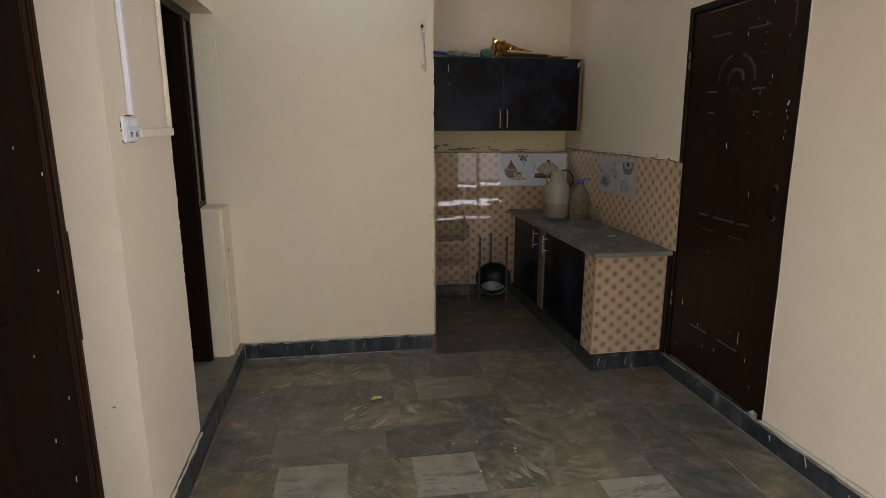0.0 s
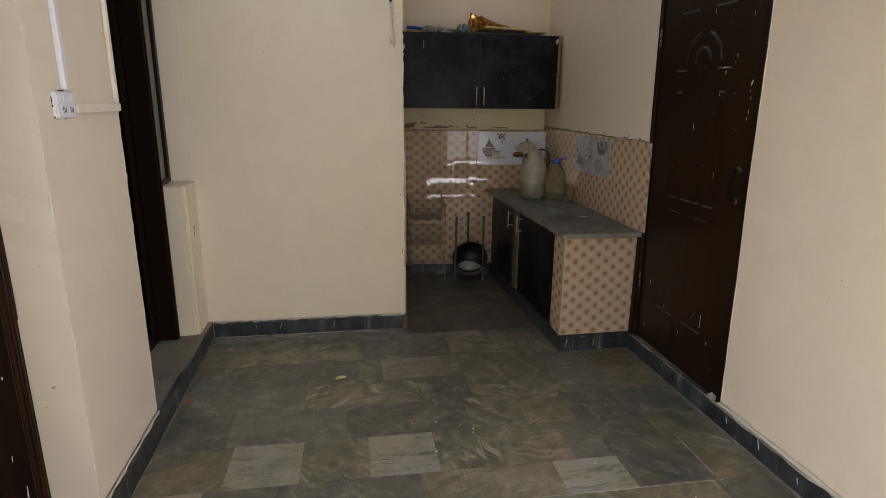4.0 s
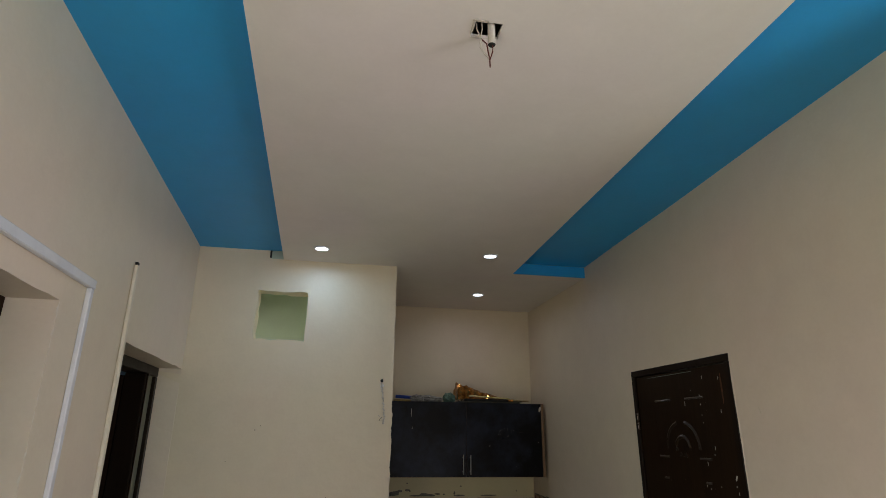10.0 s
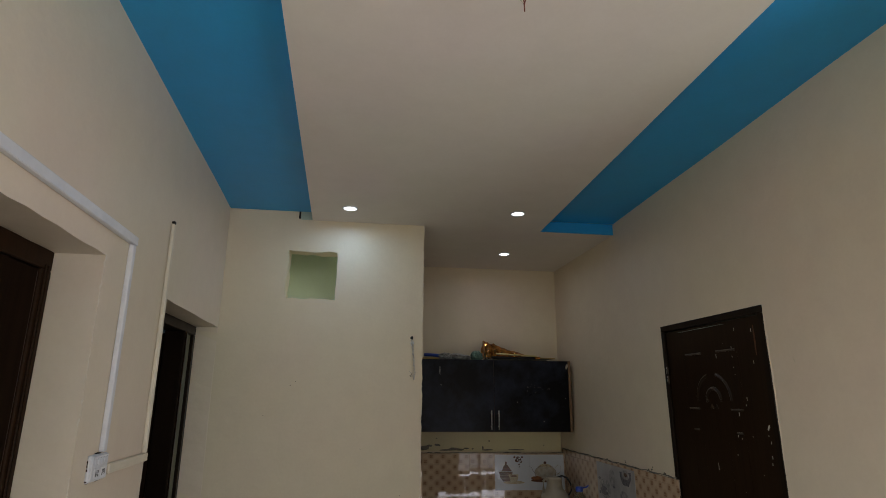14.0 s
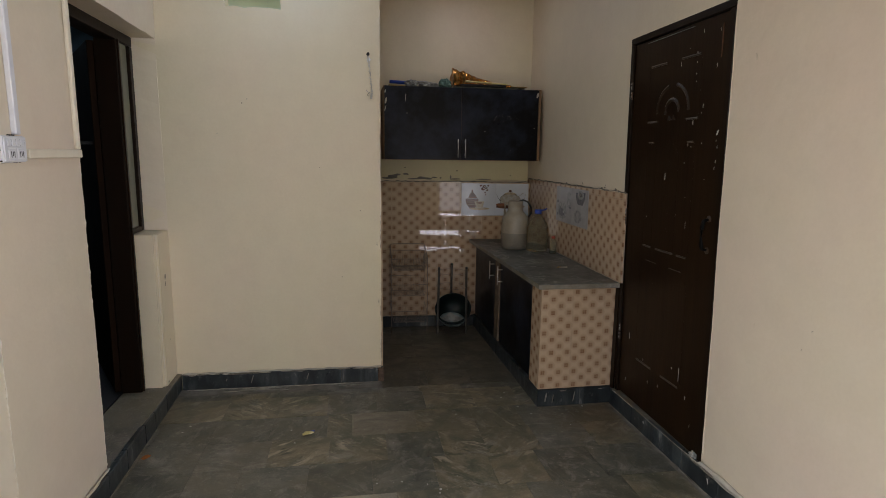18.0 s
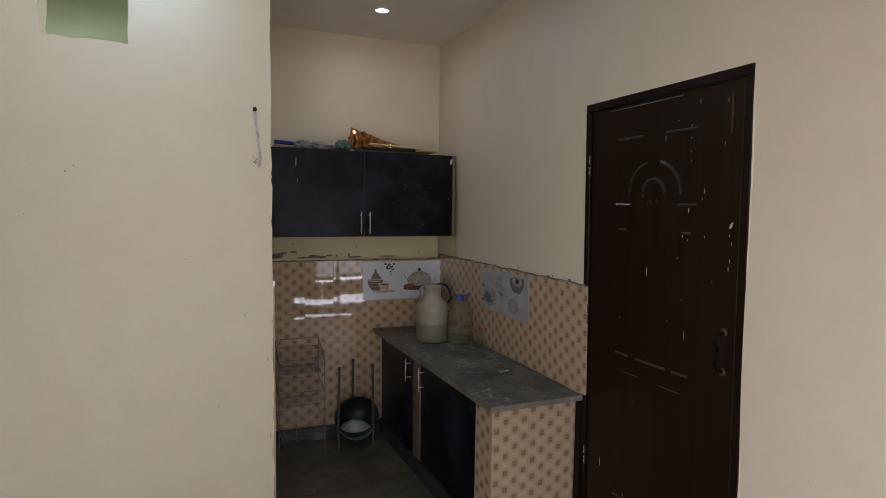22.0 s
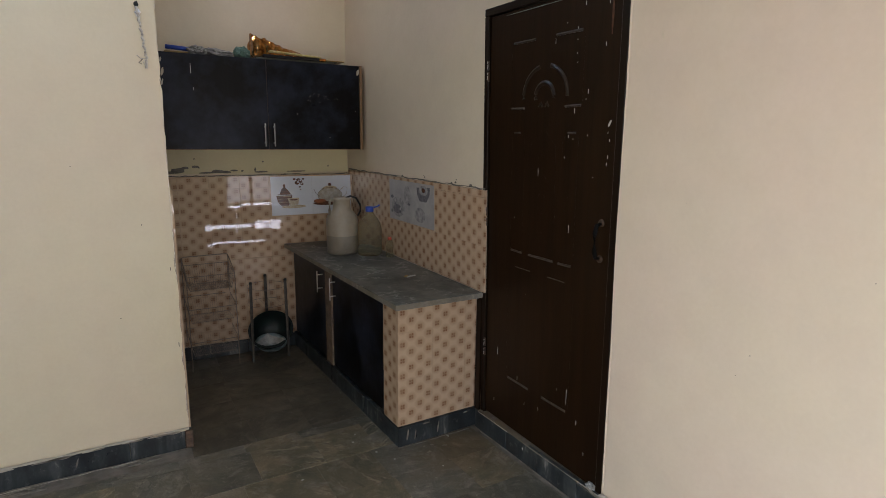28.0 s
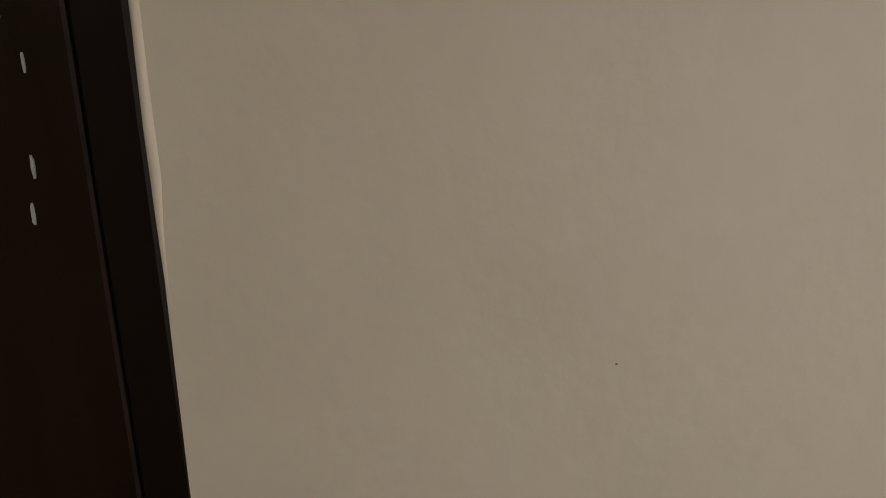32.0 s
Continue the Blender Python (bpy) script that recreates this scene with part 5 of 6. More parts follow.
for yy in (0.335, 0.56):
    bm = new_tube([(-0.474, yy, CT - 0.215), (-0.474, yy, CT - 0.075)], 0.0042, 8)
    tube(bm, [(-0.437, yy, CT - 0.19), (-0.474, yy, CT - 0.19)], 0.004, 8)
    tube(bm, [(-0.437, yy, CT - 0.10), (-0.474, yy, CT - 0.10)], 0.004, 8)
    part("handle", bm, M_CHROME, base, "chrome bar handle", True)
part("divider", new_box(-0.446, -0.4155, 0.39, 0.495, SK + 0.001, CT - 0.031, 0.002), M_POST, base, "pale worn board between the doors")
part("rail", new_box(-0.437, -0.4155, -0.36, 1.16, CT - 0.044, CT - 0.031), M_WOOD, base)
part("end_core", new_box(-0.440, 0.018, -0.5195, -0.505, SK + 0.001, CT - 0.031), M_TGROUT, base)
# dark strip over the bare wall between tiled end and door frame
part("end_filler", new_box(0.013, 0.024, -0.5815, -0.542, SK + 0.001, CT - 0.031), M_FRAME, base, "dark strip beside the door frame")
part("pillar_core", new_box(-0.440, -0.4155, -0.505, -0.362, SK + 0.001, CT - 0.031), M_TGROUT, base)


def base_tiles(m, u1, seed):
    r = random.Random(seed)
    zs = [SK + 0.002, 0.357, 0.607, CT - 0.032]
    x = 0.0
    while x < u1 - 0.008:
        w = min(TW, u1 - x)
        for za, zb in zip(zs, zs[1:]):
            ob = new("wall_tile", wall_tile_mesh(w - 0.0008, zb - za - 0.0008))
            ob.parent = base
            ob.matrix_local = m @ pose(x + 0.0004, 0, za + 0.0004, r.uniform(-0.2, 0.2), 0, r.uniform(-0.2, 0.2))
        x += TW


base_tiles(pose(-0.449, -0.5205, 0), 0.470, 3)
base_tiles(pose(-0.4405, -0.362, 0, 0, 0, -90), 0.158, 4)

# ---------------------------------------------------------------- wall cabinet
CX0, CX1, CZ0, CZ1, CY = -1.302, -0.030, 1.466, 2.035, 0.900
wall_cab = thing("wall_cabinet", "black laminate wall cabinet with two doors and white paint specks", "cabinet", pose(0, 0, 0))
part("side_panel", new_box(CX0, CX0 + 0.018, CY + 0.006, ALY - 0.005, CZ0, CZ1, 0.001), M_WOOD, wall_cab, "raw board side")
part("side_panel", new_box(CX1 - 0.018, CX1, CY - 0.004, ALY - 0.005, CZ0, CZ1, 0.001), M_WOOD, wall_cab, "raw board side")
part("bottom_panel", new_box(CX0 + 0.0185, CX1 - 0.0185, CY + 0.02, ALY - 0.005, CZ0, CZ0 + 0.018), M_WOOD, wall_cab)
part("top_panel", new_box(CX0 + 0.0185, CX1 - 0.0185, CY + 0.02, ALY - 0.005, CZ1 - 0.018, CZ1), M_BLACK, wall_cab)
part("back_panel", new_box(CX0 + 0.0185, CX1 - 0.0185, ALY - 0.015, ALY - 0.006, CZ0 + 0.0185, CZ1 - 0.0185), M_BLACK, wall_cab)
CM = -0.683
doors = []
for a, b in ((CX0 + 0.006, CM - 0.0025), (CM + 0.0025, CX1 - 0.02)):
    d = part("cabinet_door", new_box(a, b, CY, CY + 0.018, CZ0 + 0.004, CZ1 - 0.002, 0.0015), M_BLACK, wall_cab, "black laminate door with scuffs")
    part("door_edge", new_box(a, b, CY + 0.001, CY + 0.017, CZ0 + 0.0005, CZ0 + 0.0035), M_WOOD, d)
    doors.append(d)
part("door_gap_strip", new_box(CM - 0.002, CM + 0.002, CY + 0.002, CY + 0.016, CZ0 + 0.005, CZ1 - 0.003), M_EDGEB, wall_cab, "brown edge band")
for xx in (-0.711, -0.652):
    bm = new_tube([(xx, CY - 0.026, 1.488), (xx, CY - 0.026, 1.634)], 0.0042, 8)
    tube(bm, [(xx, CY, 1.51), (xx, CY - 0.026, 1.51)], 0.004, 8)
    tube(bm, [(xx, CY, 1.612), (xx, CY - 0.026, 1.612)], 0.004, 8)
    part("handle", bm, M_CHROME, wall_cab, "chrome bar handle", True)
rs = random.Random(8)
for i in range(16):
    part("paint_speck", splash(rs.uniform(-0.42, -0.20), 1.80 + rs.uniform(-0.03, 0.04), rs.uniform(0.002, 0.006), rs.uniform(0.002, 0.005), 0, CY - 0.0002, i), M_SPLASH, doors[1])
for u, v, a, b in ((-1.13, 1.945, 0.005, 0.07), (-1.12, 1.83, 0.003, 0.02), (-0.49, 1.70, 0.007, 0.007), (-0.08, 1.73, 0.006, 0.006), (-0.27, 1.55, 0.005, 0.005)):
    part("paint_speck", splash(u, v, a, b, 0, CY - 0.0002, int(-u * 100)), M_SPLASH, doors[0 if u < CM else 1])
for u, v, a, b in ((-0.06, 1.99, 0.02, 0.05), (-1.285, 1.92, 0.015, 0.05), (-1.29, 1.99, 0.012, 0.03), (-1.29, 1.86, 0.01, 0.05)):
    part("chipped_edge", splash(u, v, a, b, 0.2, CY - 0.0002, int(-u * 100)), M_PLASTER, doors[0 if u < CM else 1])

# things lying on the wall cabinet
TZ = CZ1 + 0.0005
stick = thing("blue_tube", "blue plastic tube with a white cap lying on the wall cabinet", "tube", pose(-1.25, 1.0, TZ))
part("tube_body", new_tube([(0.0, 0, 0.04), (0.17, 0, 0.032)], 0.013, 12), M_BLUEPL, stick, "", True)
part("tube_cap", new_tube([(0.171, 0, 0.032), (0.21, 0, 0.03)], 0.009, 12), M_PVC, stick, "white cap", True)
part("tube_rest", new_box(-0.01, 0.22, 0.0, 0.14, 0, 0.018, 0.004), M_CARD, stick, "flat card under the tube")


def crumple(name, size, mat, m, seed, label, category):
    bm = bmesh.new()
    bmesh.ops.create_icosphere(bm, subdivisions=4, radius=1)
    for v in bm.verts:
        k = 1 + 0.34 * noise.noise(v.co * 2.1 + Vector((seed, 0, 0))) + 0.20 * noise.noise(v.co * 5.3 + Vector((0, seed, 0))) + 0.09 * noise.noise(v.co * 12 + Vector((0, 0, seed)))
        v.co = Vector((v.co.x * size[0] * k, v.co.y * size[1] * k, max(0.0, (v.co.z * k + 0.8) * size[2] * 0.55)))
    ob = solid(name, bm, mat, label, category)
    ob.matrix_world = m
    return ob


crumple("plastic_bag", (0.13, 0.08, 0.055), M_BAG, pose(-0.985, 1.05, TZ, 0, 0, 10), 3, "crumpled grey plastic bag lying on the wall cabinet", "bag")
crumple("plastic_bag", (0.048, 0.05, 0.075), M_TEAL, pose(-0.80, 1.03, TZ, 0, 0, 30), 5, "bunched sea-green cloth lying on the wall cabinet", "cloth")
crumple("plastic_bag", (0.06, 0.05, 0.055), M_BAG, pose(-1.075, 0.98, TZ, 0, 0, 60), 9, "small twist of clear plastic on the wall cabinet", "bag")
# gold foil packet: a wedge leaning on flat boards
foil = bmesh.new()
rs = random.Random(44)
FN, FM = 22, 9
for i in range(FN + 1):
    f = i / FN
    h = 0.125 * (1 - f) ** 1.1 + 0.012
    for j in range(FM + 1):
        g = j / FM
        foil.verts.new((f * 0.44 + rs.uniform(-0.006, 0.006), g * 0.17 + rs.uniform(-0.006, 0.006), 0.026 + h * (0.06 + 0.94 * max(0.0, math.sin((g ** 0.75) * math.pi)) ** 0.7) + rs.uniform(-1, 1) * 0.013 * (1.1 - f)))
foil.verts.ensure_lookup_table()
for i in range(FN):
    for j in range(FM):
        a, b, c, d = (foil.verts[k] for k in (i * (FM + 1) + j, (i + 1) * (FM + 1) + j, (i + 1) * (FM + 1) + j + 1, i * (FM + 1) + j + 1))
        foil.faces.new((a, b, c))
        foil.faces.new((a, c, d))
r = bmesh.ops.extrude_face_region(foil, geom=foil.faces[:])
for v in r["geom"]:
    if isinstance(v, bmesh.types.BMVert):
        v.co.z = 0.026
packet = solid("foil_packet", foil, M_GOLD, "crumpled gold foil packet lying on boards on the wall cabinet", "packet")
packet.matrix_world = pose(-0.735, 0.965, TZ, 0, 0, 4)
boards = thing("stacked_boards", "thin yellow and olive boards lying on the wall cabinet", "board", pose(-0.74, 0.93, TZ))
part("board", new_box(0.0, 0.52, 0.0, 0.24, 0, 0.011, 0.002), M_OLIVE, boards)
part("board", new_box(0.06, 0.55, 0.02, 0.22, 0.0115, 0.019, 0.002), M_OLIVE, boards)
part("board", new_box(0.05, 0.45, -0.012, 0.030, 0.0115, 0.031, 0.003), M_DARKHOLE, boards, "dark folded packet edge")
flap = part("flap", new_box(0.0, 0.34, -0.016, 0.028, 0.0, 0.011, 0.003), M_FOILPALE, boards, "pale gold folded flap")
flap.matrix_local = pose(0.09, 0, 0.048, 0, 3.0, 0)
part("flap_end", new_box(0.415, 0.46, -0.015, 0.02, 0.0115, 0.030, 0.003), M_GOLD, boards, "yellow end")
part("board", new_box(0.10, 0.60, 0.01, 0.20, 0.0195, 0.0255, 0.002), M_CARD, boards, "yellow board")

# ---------------------------------------------------------------- things on the worktop
jug = thing("water_can", "half-full milky plastic water can with black handle on the worktop", "water can", pose(-0.275, 0.69, CT + 0.0005) @ Matrix.Scale(0.93, 4))
WATER = 0.138
part("can_body", lathe([(0.0, 0.0), (0.096, 0.0), (0.108, 0.007), (0.113, 0.018), (0.114, WATER)], 32), M_JUGLOW, jug, "lower body darkened by water", True)
part("can_body", lathe([(0.114, WATER + 0.0002), (0.114, 0.235), (0.1125, 0.252), (0.105, 0.276), (0.090, 0.298), (0.074, 0.312), (0.066, 0.325), (0.063, 0.345)], 32), M_JUG, jug, "", True)
part("can_neck", lathe([(0.063, 0.3452), (0.062, 0.385), (0.0645, 0.388), (0.0645, 0.402), (0.060, 0.408), (0.02, 0.410), (0, 0.410)], 32), M_JUG, jug, "wide neck with a flat lid", True)
for zz in (0.03, 0.228):
    part("can_rib", new_tube([(0.1145 * math.cos(a), 0.1145 * math.sin(a), zz) for a in [i * math.tau / 32 for i in range(32)]], 0.0022, 6, True), M_JUGLOW if zz < 0.13 else M_JUG, jug, "", True)
part("can_handle", new_tube([(0.02, -0.03, 0.405), (0.055, -0.03, 0.418), (0.098, -0.03, 0.402), (0.128, -0.03, 0.355), (0.131, -0.03, 0.305), (0.108, -0.03, 0.272)], 0.0075, 8), M_BLACKPL, jug, "black hoop handle", True)
part("can_grip", new_tube([(-0.058, -0.01, 0.392), (-0.084, -0.01, 0.392), (-0.093, -0.01, 0.378), (-0.096, -0.01, 0.32), (-0.094, -0.01, 0.288)], [0.010, 0.011, 0.011, 0.010, 0.011], 8), M_JUG, jug, "moulded strap grip", True)
bottle = thing("water_bottle", "murky plastic bottle with a blue cap standing by the water can", "bottle", pose(-0.128, 0.565, CT + 0.0005))
part("bottle_body", lathe([(0, 0), (0.072, 0), (0.080, 0.008), (0.0805, 0.05), (0.079, 0.055), (0.0805, 0.06), (0.0805, 0.105), (0.079, 0.11), (0.0805, 0.115), (0.080, 0.17), (0.072, 0.21), (0.052, 0.245), (0.032, 0.27), (0.023, 0.29), (0, 0.29)], 28), M_BOTTLE, bottle, "", True)
part("bottle_cap", lathe([(0, 0.2905), (0.026, 0.2905), (0.027, 0.296), (0.027, 0.318), (0.024, 0.324), (0, 0.324)], 20), M_BLUEPL, bottle, "blue cap")
part("cap_tab", new_tube([(0.024, -0.01, 0.318), (0.05, -0.013, 0.322), (0.066, -0.015, 0.334)], 0.005, 6), M_BLUEPL, bottle, "blue cap tab")
small = thing("small_bottle", "small clear bottle with a red cap beside the larger bottle", "bottle", pose(-0.045, 0.43, CT + 0.0005))
part("bottle_body", lathe([(0, 0), (0.024, 0), (0.026, 0.006), (0.022, 0.04), (0.026, 0.07), (0.024, 0.095), (0.012, 0.115), (0, 0.115)], 18), M_BOTTLE, small, "clear ribbed plastic", True)
part("bottle_cap", lathe([(0, 0.1155), (0.013, 0.1155), (0.013, 0.132), (0, 0.133)], 14), M_REDPL, small, "red cap")
solid("pen_stub", new_tube([(0, 0, 0.006), (0.03, 0.004, 0.006), (0.06, -0.004, 0.006)], 0.004, 6), M_SPLASH, "short white scrap lying on the worktop", "scrap").matrix_world = pose(-0.20, -0.14, CT, 0, 0, 20)
solid("paper_scrap", new_box(-0.02, 0.02, -0.008, 0.008, 0, 0.004, 0.0015), M_CARD, "beige paper scrap lying on the worktop", "scrap").matrix_world = pose(-0.19, -0.10, CT, 0, 0, 50)

# ---------------------------------------------------------------- wire rack and round stand on the floor
rack = thing("wire_basket_rack", "tall rusty wire basket rack standing against the tiled wall", "rack", pose(-1.235, 0.98, 0))
RW, RD, RH = 0.30, 0.23, 0.70
for x in (0, RW):
    for y in (0, RD):
        part("post", new_tube([(x, y, 0.0), (x, y, RH + 0.03 if y else RH - 0.05)], 0.0035, 6), M_WIRE, rack)
part("top_hoop", new_tube([(0, RD, RH + 0.03), (0.012, RD - 0.03, RH + 0.045), (RW - 0.012, RD - 0.03, RH + 0.045), (RW, RD, RH + 0.03)], 0.0035, 6), M_WIRE, rack)
for x in (0, RW):
    part("top_arm", new_tube([(x, RD, RH + 0.03), (x, RD - 0.06, RH + 0.012), (x, 0.01, RH - 0.04), (x, 0, RH - 0.06)], 0.003, 6), M_WIRE, rack)
for z0, fine in ((0.10, 0.0006), (0.33, 0.0006), (0.55, 0.0009)):
    basket = part("basket", new_tube([(0, -0.012, z0 + 0.10), (RW, -0.012, z0 + 0.10), (RW, RD, z0 + 0.13), (0, RD, z0 + 0.13)], 0.0026, 6, True), M_WIRE, rack)
    part("basket_rim", new_tube([(0.02, 0.02, z0), (RW - 0.02, 0.02, z0), (RW - 0.02, RD - 0.02, z0), (0.02, RD - 0.02, z0)], 0.002, 6, True), M_WIRE, basket)
    bm = bmesh.new()
    for i in range(21):
        x = RW * i / 20
        xi = 0.02 + (RW - 0.04) * i / 20
        tube(bm, [(x, -0.012, z0 + 0.10), (xi, 0.02, z0), (xi, RD - 0.02, z0), (x, RD, z0 + 0.13)], fine, 4)
    for i in range(15):
        y = RD * i / 14
        tube(bm, [(0, y, z0 + 0.10 + 0.03 * i / 14), (0.02, y, z0), (RW - 0.02, y, z0), (RW, y, z0 + 0.10 + 0.03 * i / 14)], fine, 4)
    for f in (0.33, 0.66):
        tube(bm, [(0.02 * (1 - f), 0.02 - 0.032 * f, z0 + 0.10 * f), (RW - 0.02 * (1 - f), 0.02 - 0.032 * f, z0 + 0.10 * f)], fine, 4)
    tagged(part("basket_mesh", bm, M_WIRE, basket), kind="stuff")

stand = thing("round_stand", "round iron pot stand with three legs and wire side", "stand", pose(-0.722, 1.02, 0))
for a in (80, 205, 335):
    x, y = 0.13 * math.cos(radians(a)), 0.13 * math.sin(radians(a))
    part("leg", new_tube([(x * 1.05, y * 1.05, 0.0), (x, y, 0.54), (x, y, 0.56)], [0.010, 0.010, 0.009], 8), M_LEG, stand)
    part("leg_tip", lathe([(0, 0.56), (0.011, 0.56), (0.011, 0.572), (0, 0.578)], 10, (x, y)), M_BLACKPL, stand)
for zz in (0.525, 0.40):
    part("ring", new_tube([(0.13 * math.cos(i * math.tau / 28), 0.13 * math.sin(i * math.tau / 28), zz) for i in range(28)], 0.0016, 6, True), M_WIRE, stand)
bm = bmesh.new()
for i in range(16):
    a = i * math.tau / 16
    tube(bm, [(0.13 * math.cos(a), 0.13 * math.sin(a), 0.525), (0.125 * math.cos(a), 0.125 * math.sin(a), 0.40)], 0.0005, 4)
for i in range(-4, 5):
    x = i * 0.028
    y = math.sqrt(0.13 ** 2 - x * x)
    tube(bm, [(x, -y, 0.40), (x, y, 0.40)], 0.0008, 4)
part("wire_tray", bm, M_WIRE, stand)
tub = solid("black_tub", lathe([(0, 0.0), (0.115, 0.0), (0.13, 0.02), (0.146, 0.13), (0.156, 0.134), (0.156, 0.141), (0.143, 0.140), (0.124, 0.03), (0, 0.02)], 36), M_TUB, "round black plastic tub tipped on its side inside the stand", "tub", "", True)
tub.matrix_world = pose(-0.715, 1.13, 0.172, 76, 0, 3) @ Matrix.Diagonal((1.02, 0.86, 1.0, 1.0))
bowl = solid("tin_bowl", lathe([(0, 0.0), (0.05, 0.0), (0.085, 0.02), (0.105, 0.045), (0.109, 0.046), (0.107, 0.049), (0.09, 0.026), (0.05, 0.008), (0, 0.006)], 32), M_STEEL, "dented tin bowl lying in the black tub", "bowl", "", True)
bowl.matrix_world = pose(-0.716, 1.0, 0.072, 16, 0, 0)
sheet = bmesh.new()
rs = random.Random(12)
SN = 8
for i in range(SN + 1):
    for j in range(SN + 1):
        u, v = (i - j) / SN, (i + j) / SN - 1
        sheet.verts.new((0.128 * u, (0.108 if v > 0 else 0.045) * v, 0.012 + 0.050 * abs(u) ** 1.5 + 0.050 * max(0.0, v) ** 1.4 + rs.uniform(-0.003, 0.003)))
sheet.verts.ensure_lookup_table()
for i in range(SN):
    for j in range(SN):
        sheet.faces.new([sheet.verts[k] for k in (i * (SN + 1) + j, (i + 1) * (SN + 1) + j, (i + 1) * (SN + 1) + j + 1, i * (SN + 1) + j + 1)])
for v in bmesh.ops.extrude_face_region(sheet, geom=sheet.faces[:])["geom"]:
    if isinstance(v, bmesh.types.BMVert):
        v.co.z -= 0.0012
solid("plastic_sheet", sheet, M_BAG, "creased white plastic sheet under the tin bowl in the tub", "sheet").matrix_world = pose(-0.716, 1.005, 0.062, 16, 0, 0)

# ---------------------------------------------------------------- left wall: switch, trunking
sw = thing("switch_board", "white plastic switch board with chipped edges on the cream wall", "switch board", LW(-1.709, 1.468))
part("back_box", new_box(0, 0.134, -0.012, 0.0, 0, 0.084, 0.003), M_PVC, sw)
face = part("face_plate", new_box(0.003, 0.131, -0.017, -0.0122, 0.003, 0.081, 0.002), M_PVC, sw)
for i in range(4):
    part("rocker", new_box(0.016 + i * 0.026, 0.038 + i * 0.026, -0.0205, -0.0172, 0.052, 0.073, 0.002), M_PVC, face)
    part("rocker_gap", new_box(0.0386 + i * 0.026, 0.0412 + i * 0.026, -0.0182, -0.0171, 0.052, 0.073), M_GREYPRINT, face)
for i in range(2):
    part("socket", new_box(0.020 + i * 0.052, 0.064 + i * 0.052, -0.0198, -0.0172, 0.010, 0.044, 0.002), M_PVC, face)
    for j in range(3):
        part("socket_hole", new_box(0.031 + i * 0.052 + j * 0.009, 0.0335 + i * 0.052 + j * 0.009, -0.0208, -0.0199, 0.016 + 0.004 * (j % 2), 0.035), M_DARKHOLE, face)
part("cable_entry", new_box(0.050, 0.078, -0.011, -0.002, 0.0845, 0.088), M_DARKHOLE, sw)
for z0, z1, d in ((0.003, 0.007, 0.009), (0.036, 0.043, 0.006), (0.047, 0.068, 0.0045)):
    part("chipped_edge", new_box(-0.0012, -0.0003, -d, -0.002, z0, z1, 0.0003), M_FRAME_DULL, sw, "dark brown chip in the side")
for y0, y1, d in ((0.004, 0.016, 0.008), (0.068, 0.084, 0.010), (0.104, 0.110, 0.007)):
    part("chipped_edge", new_box(y0, y1, -d, -0.003, -0.0014, -0.0003, 0.0004), M_FRAME_DULL, sw, "dark brown chip along the lower edge")


def trunking(name, label, mat, pieces):
    th = thing(name, label, "trunking", LW(0, 0))
    for y0, y1, z0, z1, d in pieces:
        part("trunk", new_box(y0, y1, -d, -0.0005, z0, z1, 0.003), mat, th)
    return th


trunking("cable_trunking", "white plastic cable trunking running from the switch board over the doorway", M_PVC, ((-1.632, -1.604, 1.5565, 2.268, 0.018), (-3.6, -1.600, 2.2685, 2.302, 0.02)))
trunking("painted_trunking", "cream painted trunking beside the far doorway", M_PVC_CREAM, ((-1.187, -1.160, 1.512, 2.48, 0.016), (-1.566, -1.160, 1.480, 1.5115, 0.02)))
solid("trunking_end", new_box(-1.184, -1.163, -0.014, -0.002, 2.4805, 2.492), M_DARKHOLE, "open dark end of the painted trunking", "trunking").matrix_world = LW(0, 0)

# ---------------------------------------------------------------- cable on the washroom wall
cable = thing("hanging_cable", "short frayed grey cable hanging from a hole in the cream wall", "cable", pose(-1.446, 0, 0))
rs = random.Random(4)
pts = [(0.0, -0.004, 2.10), (0.004, -0.016, 2.07)] + [(0.006 + 0.003 * math.sin(i * 2.2) + i * 0.0012, -0.012 + 0.003 * math.cos(i * 2.2), 2.07 - 0.012 * i) for i in range(1, 17)] + [(0.02, -0.01, 1.845)]
part("wire", new_tube([(p[0], p[1] - 0.004, p[2]) for p in pts], 0.0058, 7), M_OLDCABLE, cable)
part("wire", new_tube([(p[0] + 0.004 * math.sin(i), p[1] - 0.002, p[2]) for i, p in enumerate(pts[1:-1])], 0.003, 6), M_OLDCABLE, cable)
part("wire_end", new_tube([(-0.012, -0.008, 1.90), (0.002, -0.01, 1.885), (0.022, -0.01, 1.888), (0.012, -0.01, 1.87), (0.02, -0.008, 1.845)], 0.002, 5), M_OLDCABLE, cable)
part("wire_end", new_tube([(0.01, -0.008, 1.885), (-0.006, -0.012, 1.868), (0.004, -0.012, 1.862)], 0.002, 5), M_CEMENT, cable)
part("plaster_blob", new_tube([(0.004, -0.004, 2.092), (0.005, -0.008, 2.078), (0.006, -0.006, 2.06)], [0.006, 0.013, 0.006], 8), M_PVC, cable, "white plaster blob")
part("hole_rim", splash(0.002, 2.110, 0.020, 0.028, 0, -0.009, 4), M_DARKHOLE, cable)

